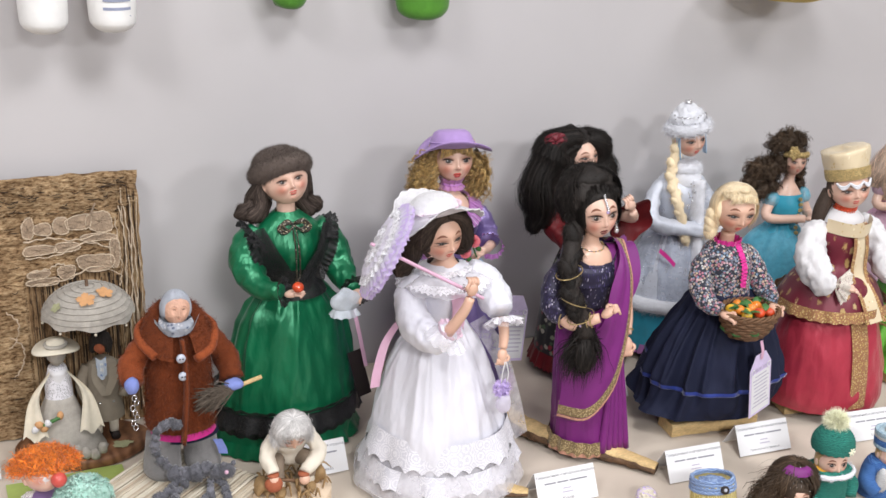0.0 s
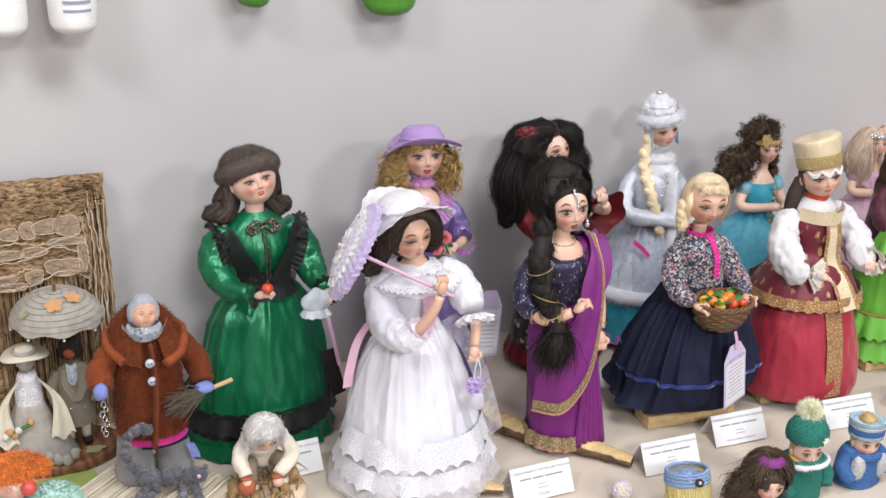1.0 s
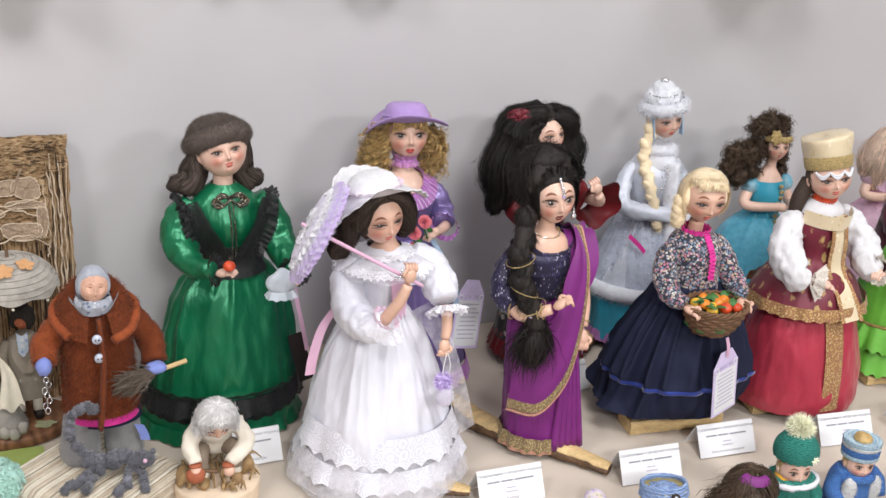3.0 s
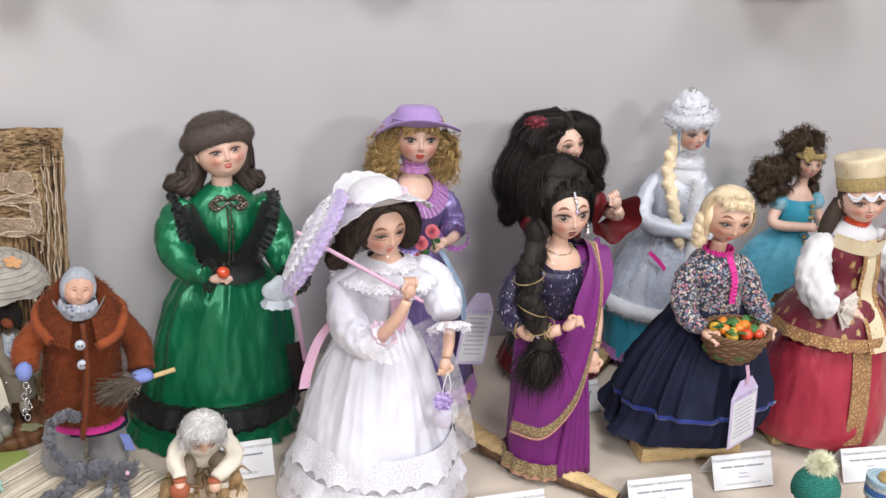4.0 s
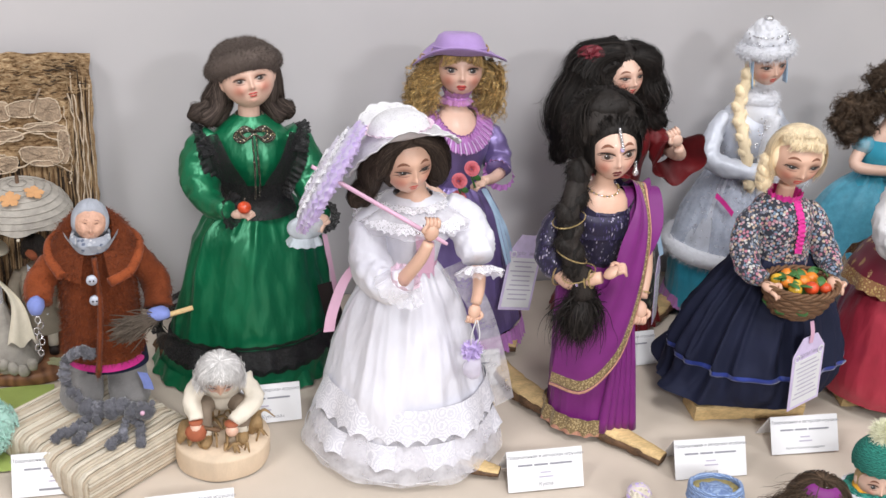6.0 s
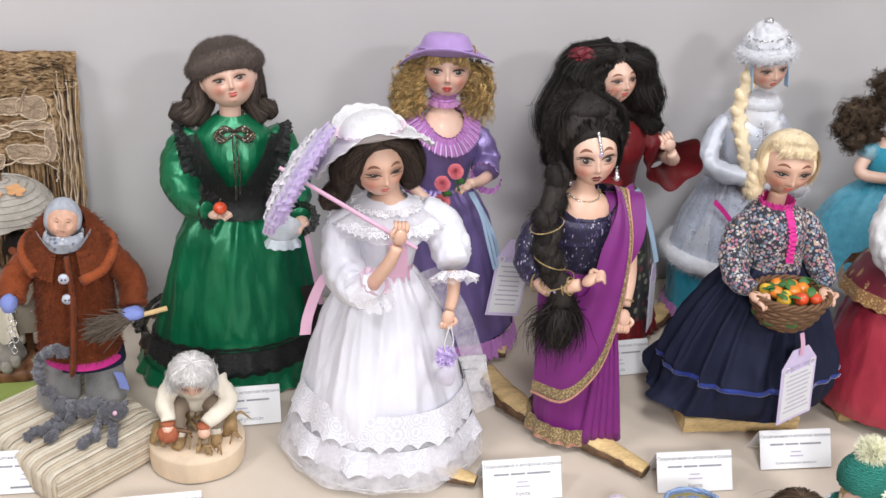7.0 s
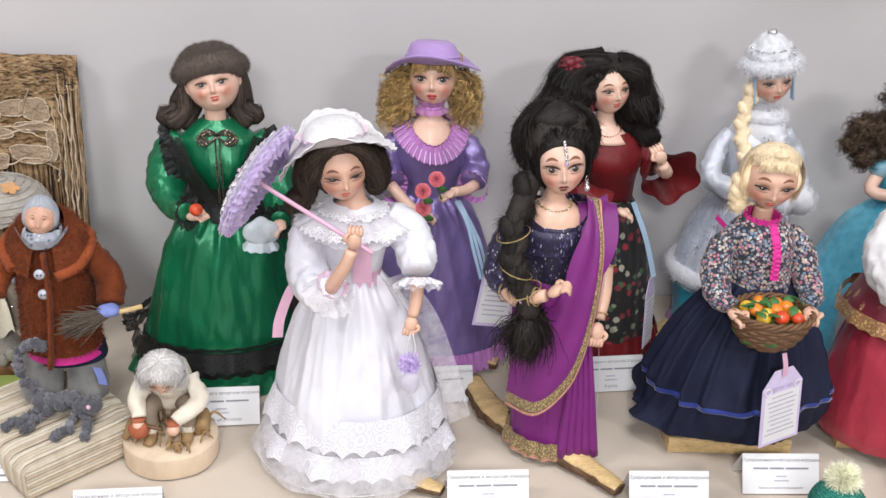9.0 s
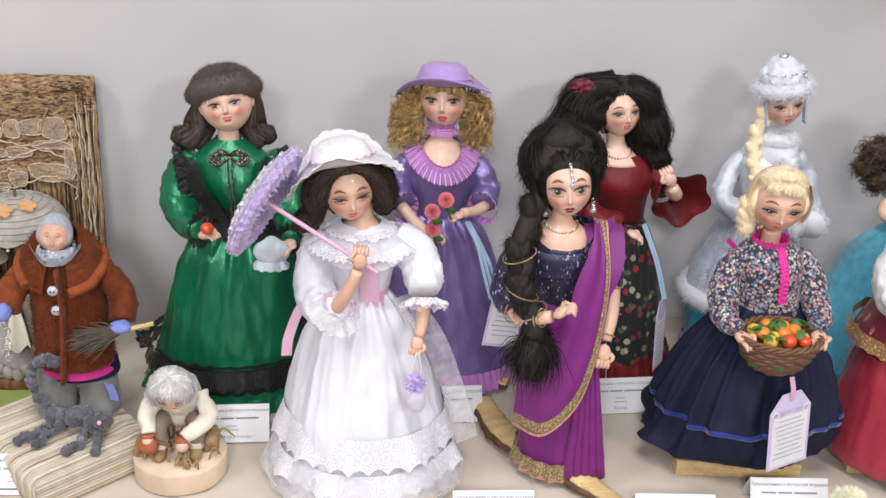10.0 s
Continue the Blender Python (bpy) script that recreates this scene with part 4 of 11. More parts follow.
    def hair(s, clay, mat, grow=1.16, line=0.70, side=0.90, back=1.0, ridges=26, depth=0.035, low=-0.85, seed=1, n=96, m=40, part=0.0):
        """Hair combed over the skull that leaves the face free below the hair line."""
        a = np.linspace(0, 2 * math.pi, n, endpoint=False)
        rows = []
        for t in np.linspace(0.01, math.acos(low), m):
            d = np.stack([np.sin(t) * np.cos(a), np.sin(t) * np.sin(a), np.full(n, math.cos(t))], 1)
            u, y, v = d.T
            top = line - 0.34 * (np.abs(u - part) / side) ** 2.4
            inside = 1 / (1 + np.exp(np.clip((v - top) * 26, -40, 40)))
            inside *= 1 / (1 + np.exp(np.clip((np.abs(u) - side) * 26, -40, 40)))
            inside *= (y < 0.15)
            g = grow + 0.05 * np.clip(y, 0, 1) * back
            g = g * (1 + depth * wave(a + 0.5 * math.sin(2 * t + seed), ridges, seed) * min(1, 2 * math.sin(t) + 0.1))
            g = g * (1 - inside) + 0.86 * inside
            q = d * s.size * g[:, None]
            rows.append(s.out(q))
        clay.grid(rows, mat, True, True, True)


def hand(clay, p, way, mat, size=0.012, up=(0, 0, 1), curl=0.6):
    """A small hand: a palm, four fingers and a thumb, that points along way."""
    p, f = np.array(p, float), np.array(way, float)
    f /= np.linalg.norm(f)
    side = np.cross(f, up)
    side /= np.linalg.norm(side)
    top = np.cross(side, f)
    rot = np.stack([side, f, top], 1)
    clay.ball(p, (size * 0.62, size * 0.75, size * 0.38), mat, rot, 12, 8)
    for k in range(4):
        o = p + side * size * (-0.45 + 0.3 * k) + f * size * 0.5
        clay.tube([o, o + f * size * 0.5 - top * size * 0.1 * curl, o + f * size * (0.9 - 0.4 * curl) - top * size * 0.6 * curl], [size * 0.19, size * 0.17, size * 0.11], mat, 7, 6)
    o = p - side * size * 0.5
    clay.tube([o, o - side * size * 0.25 + f * size * 0.3 + top * 0.2 * size, o + f * size * 0.7 + top * 0.1 * size], [size * 0.2, size * 0.19, size * 0.12], mat, 7, 6)


def curl(clay, a, b, wide, turns, r, mat, m=None, seed=0):
    """A ringlet from a to b."""
    a, b = np.array(a, float), np.array(b, float)
    m = m or int(turns * 7) + 3
    d = b - a
    d /= np.linalg.norm(d) + 1e-12
    u = np.cross(d, (0.3, 0.9, 0.2))
    u /= np.linalg.norm(u)
    w = np.cross(d, u)
    t = np.linspace(0, 1, m)
    ph = seed * 1.7 + 2 * math.pi * turns * t
    ww = wide * (0.4 + 0.6 * np.sin(math.pi * np.clip(t * 0.9 + 0.1, 0, 1)))
    pts = a + (b - a) * t[:, None] + u * (ww * np.cos(ph))[:, None] + w * (ww * np.sin(ph))[:, None]
    clay.tube(pts, r * (1 - 0.4 * t), mat, 5, m)


def tress(clay, pts, radii, mat, n=260, seed=1, flat=1.0, stray=0.06, twist=0.5, width=0.0005, m=16):
    """A combed mass of hair: a core with many single hairs laid along it."""
    clay.tube(pts, np.array(radii) * 0.94, mat, 22, m + 12, flat, folds=0.22)
    p = spline(np.column_stack([np.asarray(pts, float), radii]), m)
    q, rad = p[:, :3], np.maximum(p[:, 3], 1e-4)
    d = np.gradient(q, axis=0)
    d /= np.linalg.norm(d, axis=1)[:, None]
    u = np.cross(d[0], (0, 0, 1.0) if abs(d[0][2]) < 0.9 else (1.0, 0, 0))
    us, ws = [], []
    for t in d:
        u = u - t * (u @ t)
        u = u / np.linalg.norm(u)
        us.append(u)
        ws.append(np.cross(t, u))
    us, ws = np.array(us)[None], np.array(ws)[None]
    r = np.random.default_rng(seed)
    t = np.linspace(0, 1, m)[None]
    a = r.uniform(0, 2 * math.pi, n)[:, None] + twist * r.normal(0, 1, n)[:, None] * t + 0.15 * np.sin(7 * t + r.uniform(0, 6, n)[:, None])
    g = rad[None] * (1 + stray * np.abs(r.normal(0, 1, n))[:, None] * (0.4 + t))
    pts3 = q[None] + (g * np.cos(a))[..., None] * us + flat * (g * np.sin(a))[..., None] * ws
    side = (-np.sin(a)[..., None] * us + np.cos(a)[..., None] * ws) * width
    verts = np.stack([pts3 - side, pts3 + side], 2).reshape(-1, 3)
    k = (np.arange(n)[:, None] * 2 * m + np.arange(m - 1)[None] * 2).reshape(-1, 1)
    clay.put(verts.tolist(), (k + np.array([[0, 1, 3, 2]])).tolist(), mat)


def braid(clay, pts, r, mat, m=14):
    """A plait of overlapping lobes along a curve."""
    p = spline(pts, m)
    d = np.gradient(p, axis=0)
    clay.tube(pts, r * 0.72, mat, 12, m + 8, folds=0.15)
    for k in range(m):
        t = d[k] / np.linalg.norm(d[k])
        side = np.cross(t, (0, 1.0, 0))
        side /= np.linalg.norm(side) + 1e-9
        sg = 1 if k % 2 else -1
        rr = r * (1 - 0.35 * k / m)
        ax = t * 0.8 + side * 0.6 * sg
        ax /= np.linalg.norm(ax)
        n2 = np.cross(ax, (0, 1.0, 0))
        n2 /= np.linalg.norm(n2)
        rot = np.stack([n2, np.cross(n2, ax) * -1, ax], 1)
        clay.ball(p[k] - side * sg * rr * 0.28, (rr * 0.66, rr * 0.78, rr * 1.05), mat, rot, 14, 10, 0.10, 300)


def hem_ring(cx, cy, rx, ry, z, n=40, a0=0.0, a1=2 * math.pi):
    a = np.linspace(a0, a1, n, endpoint=abs(a1 - a0 - 2 * math.pi) > 1e-6)
    return np.stack([cx + rx * np.cos(a), cy + ry * np.sin(a), np.full(n, z)], 1), np.stack([np.cos(a), np.sin(a), np.zeros(n)], 1)


def box_mesh(name, lo, hi, mat, bevel=0.0, parent=None, at=None):
    bm = bmesh.new()
    bmesh.ops.create_cube(bm, size=1.0)
    lo, hi = Vector(lo), Vector(hi)
    for v in bm.verts:
        v.co = Vector((lo[i] + (v.co[i] + 0.5) * (hi[i] - lo[i]) for i in range(3)))
    if bevel:
        bmesh.ops.bevel(bm, geom=list(bm.edges), offset=bevel, segments=2, affect="EDGES", profile=0.6)
    me = bpy.data.meshes.new(name)
    bm.to_mesh(me)
    bm.free()
    me.materials.append(mat)
    ob = new(name, me)
    if parent:
        ob.parent = parent
    if at is not None:
        ob.matrix_basis = at
    return ob


def empty(name, m):
    ob = new(name)
    ob.matrix_basis = m
    return ob


# ---- the room and the table ----
def structure(name, lo, hi, mat, label):
    return tagged(box_mesh(name, lo, hi, mat), label, "room part", kind="structure")


structure("wall_north", (-2.4, WALL, 0), (4.4, WALL + 0.12, 2.8), M["wall"], "smooth light grey painted wall behind the dolls")
structure("wall_south", (-2.4, -3.12, 0), (4.4, -3.0, 2.8), M["plain_wall"], "plain pale painted wall closing the room")
structure("wall_west", (-2.52, -3.12, 0), (-2.4, WALL + 0.12, 2.8), M["plain_wall"], "plain pale painted side wall")
structure("wall_east", (4.4, -3.12, 0), (4.52, WALL + 0.12, 2.8), M["plain_wall"], "plain pale painted side wall")
structure("floor", (-2.52, -3.12, -0.1), (4.52, WALL + 0.12, 0), M["floor"], "beige tiled floor of the exhibition room")
structure("ceiling", (-2.52, -3.12, 2.8), (4.52, WALL + 0.12, 2.9), M["plain_wall"], "plain white ceiling above the display")
for px, py, size in PANELS:
    lightbox = tagged(empty("ceiling_light", pose(px, py, 2.75)), "square white ceiling light panel", "lamp", "ceiling lights")
    h = size / 2
    box_mesh("frame", (-h - 0.02, -h - 0.02, 0.0), (h + 0.02, h + 0.02, 0.05), M["lamp_white"], 0.004, lightbox)


def table():
    ob = tagged(empty("display_table", pose(0, 0, 0)), "long display table under a beige cloth", "table")
    box_mesh("tabletop", (-0.75, 0.93, T - 0.033), (2.75, WALL - 0.006, T - 0.004), M["pine"], 0.003, ob)
    for x in (-0.68, 1.0, 2.64):
        for y in (0.97, 1.68):
            box_mesh("leg", (x, y, 0.0), (x + 0.05, y + 0.05, T - 0.034), M["pine"], 0.004, ob)


def tablecloth():
    """A cloth with faint creases that hangs over the front edge."""
    clay = Clay()
    xs = np.linspace(-0.77, 2.77, 150)
    ys = np.concatenate([np.linspace(WALL - 0.004, 0.915, 50), np.full(12, 0.905)])
    zs = np.concatenate([np.zeros(50), -np.linspace(0.01, 0.62, 12)])
    rows = []
    for k, (y, z) in enumerate(zip(ys, zs)):
        row = []
        for x in xs:
            e = 0.0011 * noise.noise(Vector((x * 5, y * 6, 1))) + 0.0009 * noise.noise(Vector((x * 17, y * 14, 4)))
            hang = 0.012 * math.sin(x * 21 + 2 * noise.noise(Vector((x * 3, 0, 0)))) * max(0, -z) * 2.0
            row.append((x, y - hang, z + (e - 0.0016 if z > -0.001 else 0)))
        rows.append(row)
    clay.grid(rows, M["cloth"], False)
    tagged(clay.make("tablecloth"), "beige cotton tablecloth with faint creases on the table", "tablecloth")


table()
tablecloth()


# ---- the dolls: each one a single mesh ----
def doll(clay, name, at, label, category="doll", group="dolls on the table", lean=(0.0, 0.0), slim=1.0, shift=0.0):
    if slim != 1.0:
        v = np.array(clay.v)
        v[:, :2] = np.array(at) + (v[:, :2] - np.array(at)) * slim + np.array([shift, 0.0])
        clay.v = v.tolist()
    if lean[0] or lean[1]:
        v = np.array(clay.v)
        v[:, :2] += np.array(lean) * (v[:, 2:3] / 0.4)
        clay.v = v.tolist()
    return tagged(clay.make(name, (at[0], at[1], 0)), label, category, group)


def before(p, at, lean=(0.0, 0.0), slim=1.0, shift=0.0):
    """Where a point must be modelled so that doll() brings it to p."""
    x, y, z = p
    x, y = x - lean[0] * z / 0.4, y - lean[1] * z / 0.4
    return (at[0] + (x - shift - at[0]) / slim, at[1] + (y - at[1]) / slim, z)


def merchant_doll():
    c, cx, cy = Clay(), 0.572, 1.605
    sat = M["green_satin"]
    c.loft([(0.262, cx + 0.006, cy, 0.035, 0.030), (0.240, cx + 0.008, cy, 0.058, 0.048), (0.205, cx + 0.008, cy, 0.084, 0.066), (0.13, cx + 0.006, cy, 0.102, 0.080),
            (0.075, cx, cy, 0.109, 0.086), (0.035, cx - 0.004, cy, 0.112, 0.090), (0.006, cx - 0.010, cy, 0.120, 0.096)], sat, 220, 46, 7, (0.12, 0.075), 4, trims=((0.70, 0.84, M["black_lace"], 1.02),))
    c.crumple(0, cx, cy, 0.0036, 34, seed=2)
    c.loft([(0.008, cx, cy, 0.10, 0.08), (0.012, cx, cy, 0.03, 0.02)], M["lash"], 24, 3)
    c.loft([(0.250, cx + 0.006, cy, 0.034, 0.030), (0.285, cx + 0.004, cy, 0.040, 0.035), (0.32, cx + 0.002, cy - 0.003, 0.049, 0.043), (0.345, cx, cy, 0.051, 0.036), (0.362, cx - 0.001, cy, 0.036, 0.028), (0.376, cx - 0.002, cy, 0.017, 0.016)], sat, 96, 30, 8, (0.05, 0.02), 2)
    c.loft([(0.276, cx + 0.006, cy, 0.042, 0.036), (0.262, cx + 0.006, cy, 0.0395, 0.034), (0.246, cx + 0.007, cy, 0.042, 0.037)], M["lash"], 48, 8, 7, (0.02, 0.04), 3)
    # neck and head
    c.tube([(cx - 0.002, cy, 0.362), (cx - 0.003, cy - 0.002, 0.400)], [0.0145, 0.0135], M["skin_pale"])
    h = Head.seen((0.568, 1.575, 0.430), (0.0335, 0.033, 0.0368), 3, -12, -11, 0.0127, 0.0180, 0.10, 0.10, 0.05)
    h.skull(c, M["skin_pale"])
    h.features(c, M["iris"], M["lips"], 0.15, 0.60)
    gf = M["grey_fur"]
    h.hair(c, gf, 1.04, 0.86, 0.97, low=-0.6, seed=5, depth=0.01)
    for k, (x, y, z) in enumerate(((-0.042, 0.000, -0.052), (-0.032, 0.010, -0.056), (-0.052, 0.010, -0.050), (0.034, 0.006, -0.052), (0.028, 0.014, -0.054), (0.044, 0.012, -0.048))):
        sg = -1 if x < 0 else 1
        tress(c, [h.at(sg * 0.72, 0.35, 0.55), h.at(sg * 1.02, 0.30, 0.05), h.c + np.array((x * 0.86, y + 0.006, z * 0.62)), h.c + np.array((x * 0.96, y, z * 0.82)), h.c + np.array((x * 1.22, y, z)), h.c + np.array((x * 1.44, y + 0.003, z - 0.004))], [0.006, 0.009, 0.0105, 0.0085, 0.0110, 0.0015], M["felted_hair"], 420, 3 + k, stray=0.16, twist=1.0)
    # fur hat: a broad soft roll with a low rounded crown
    i0 = len(c.f)
    c.ball(h.at(0, 0.28, 0.44), (0.0495, 0.0475, 0.0235), gf, turn(3, -27, -11), 56, 26, 0.05, 50)
    c.ball(h.at(-0.03, 0.32, 0.74), (0.0390, 0.0370, 0.0230), gf, h.r, 40, 18, 0.06, 45)
    c.fur(i0, 30000, 0.0055, gf, 0.05, 0.04, 0.5, lay=0.65)
    # black lace: frills on the shoulders, flat bands that meet at a deep belt
    for s in (-1, 1):
        path = [(cx + s * 0.050, cy + 0.024, 0.346), (cx + s * 0.056, cy - 0.008, 0.352), (cx + s * 0.046, cy - 0.036, 0.336)]
        c.frill(path, [(s * 0.8, 0.2, 0.1), (s * 1.0, -0.1, 0.45), (s * 0.9, -0.5, 0.0)], 0.023, 0.006, 7, M["black_lace"], 110, 5, 2 + s, scallops=14)
        c.frill(path, [(s * 0.8, 0.2, 0.2), (s * 0.9, -0.1, 0.6), (s * 0.8, -0.5, 0.2)], 0.012, 0.003, 8, M["black_lace"], 110, 4, 5 + s)
        rows = []
        for k in np.linspace(0, 1, 6):
            rows.append(spline([(cx + s * (0.046 + 0.014 * k), cy - 0.030 + 0.010 * k, 0.362 - 0.008 * k), (cx + s * (0.030 + 0.024 * k), cy - 0.052 + 0.020 * k, 0.330 - 0.006 * k), (cx + s * (0.012 + 0.030 * k), cy - 0.052 + 0.022 * k, 0.300 - 0.006 * k), (cx + s * (0.002 + 0.034 * k), cy - 0.046 + 0.022 * k, 0.272)], 24) + np.array([0, -0.0025 - 0.001 * math.sin(k * 9), 0]))
        c.grid(rows, M["black_lace"], False)
        c.frill(rows[-1], (s * 0.9, -0.5, -0.35), 0.016, 0.003, 11, M["black_lace"], 120, 4, 3, scallops=16)
    c.loft([(0.292, cx + 0.005, cy - 0.001, 0.0490, 0.0430), (0.268, cx + 0.006, cy, 0.0455, 0.0400), (0.244, cx + 0.007, cy, 0.054, 0.0485)], M["black_lace"], 60, 10, 12, (0.02, 0.05), 3, False)
    # gold braid: collar, bow and placket
    bz = M["bronze_dark"]
    ring_p, _ = hem_ring(cx - 0.002, cy - 0.004, 0.0165, 0.016, 0.376, 24)
    ring_p[:, 2] -= 0.010 * np.clip(-(ring_p[:, 1] - cy) / 0.02, 0, 1)
    for k in range(2):
        c.tube(np.vstack([ring_p, ring_p[:1]]) + np.array([0, 0, -0.004 * k]), 0.0024, bz, 8, 60, folds=0.5)
    for s in (-1, 1):
        for k in range(3):
            g = 0.75 + 0.2 * k
            c.tube([(cx, cy - 0.030, 0.362), (cx + s * 0.011 * g, cy - 0.036, 0.366 + 0.002 * k), (cx + s * 0.022 * g, cy - 0.036, 0.362 - 0.002 * k), (cx + s * 0.013 * g, cy - 0.040, 0.356 - 0.002 * k), (cx, cy - 0.036, 0.361)], 0.0029, bz, 8, 30, folds=0.5)
    for k in (-1, 1):
        c.tube([(cx + k * 0.0025, cy - 0.034, 0.362), (cx + 0.002 + k * 0.0028, cy - 0.0465, 0.325), (cx + 0.004 + k * 0.0028, cy - 0.0445, 0.290), (cx + 0.004 + k * 0.0028, cy - 0.041, 0.272)], 0.0026, bz, 8, 50, 0.6, folds=0.5)
    # arms
    c.tube([(cx - 0.046, cy, 0.350), (cx - 0.062, cy - 0.004, 0.328), (cx - 0.067, cy - 0.022, 0.296), (cx - 0.058, cy - 0.058, 0.278), (cx - 0.040, cy - 0.092, 0.283)], [0.016, 0.025, 0.028, 0.019, 0.013], sat, 28, 34, folds=0.17)
    c.tube([(cx + 0.046, cy, 0.350), (cx + 0.064, cy - 0.002, 0.325), (cx + 0.074, cy - 0.020, 0.290), (cx + 0.078, cy - 0.055, 0.270), (cx + 0.080, cy - 0.085, 0.268)], [0.016, 0.025, 0.027, 0.019, 0.013], sat, 28, 34, folds=0.17)
    for p, d in (((cx - 0.040, cy - 0.094, 0.284), (0.8, -0.6, 0.2)), ((cx + 0.081, cy - 0.087, 0.268), (-0.3, -0.9, 0.1))):
        d = np.array(d) / np.linalg.norm(d)
        u = np.cross(d, (0, 0, 1))
        u /= np.linalg.norm(u)
        w = np.cross(u, d)
        a = np.linspace(0, 2 * math.pi, 16, endpoint=False)
        c.frill(np.array(p) + 0.011 * (np.cos(a)[:, None] * u + np.sin(a)[:, None] * w), (np.cos(a)[:, None] * u + np.sin(a)[:, None] * w) * 0.9 + d * 0.5, 0.014, 0.003, 12, M["black_lace"], 80, 4, 3, True)
    hand(c, (cx - 0.027, cy - 0.107, 0.284), (0.75, -0.6, 0.25), M["skin_pale"], 0.015)
    hand(c, (cx + 0.077, cy - 0.103, 0.268), (-0.5, -0.8, -0.2), M["skin_pale"], 0.015)
    # lace band and ruffle near the hem
    p, d = hem_ring(cx - 0.008, cy, 0.119, 0.0955, 0.022, 48)
    c.frill(p, d * 0.45 + np.array([0, 0, -1]), 0.022, 0.005, 18, sat, 260, 6, 8, True, 0.4)
    p, d = hem_ring(cx - 0.004, cy, 0.1175, 0.0945, 0.070, 48)
    c.frill(p, d * 0.35 + np.array([0, 0, -1]), 0.030, 0.004, 20, M["black_lace"], 300, 5, 6, True, 0.5, scallops=40, deep=0.09)
    c.frill(p + np.array([0, 0, 0.004]), d * 0.5 + np.array([0, 0, 1]), 0.008, 0.002, 30, M["black_lace"], 300, 3, 7, True, 0.5)
    i = np.array([(cx - 0.100, cy - 0.02, 0.10), (cx - 0.122, cy - 0.018, 0.085), (cx - 0.118, cy + 0.0, 0.055)])
    c.frill(i, (-0.7, -0.4, 0.2), 0.02, 0.006, 5, M["black_lace"], 40, 4, 9)
    # pink ribbon and dark fan that hang at the side
    c.strip([(cx + 0.092, cy - 0.05, 0.22), (cx + 0.100, cy - 0.055, 0.18), (cx + 0.112, cy - 0.06, 0.12)], 0.007, (1, 0.2, 0), M["pink_satin"])
    c.strip([(cx + 0.098, cy - 0.04, 0.14), (cx + 0.118, cy - 0.045, 0.06)], 0.028, (1, 0.4, 0), M["lash"])
    doll(c, "merchant_wife_doll", (cx, cy), "tall doll in green satin dress, black lace and fur hat")


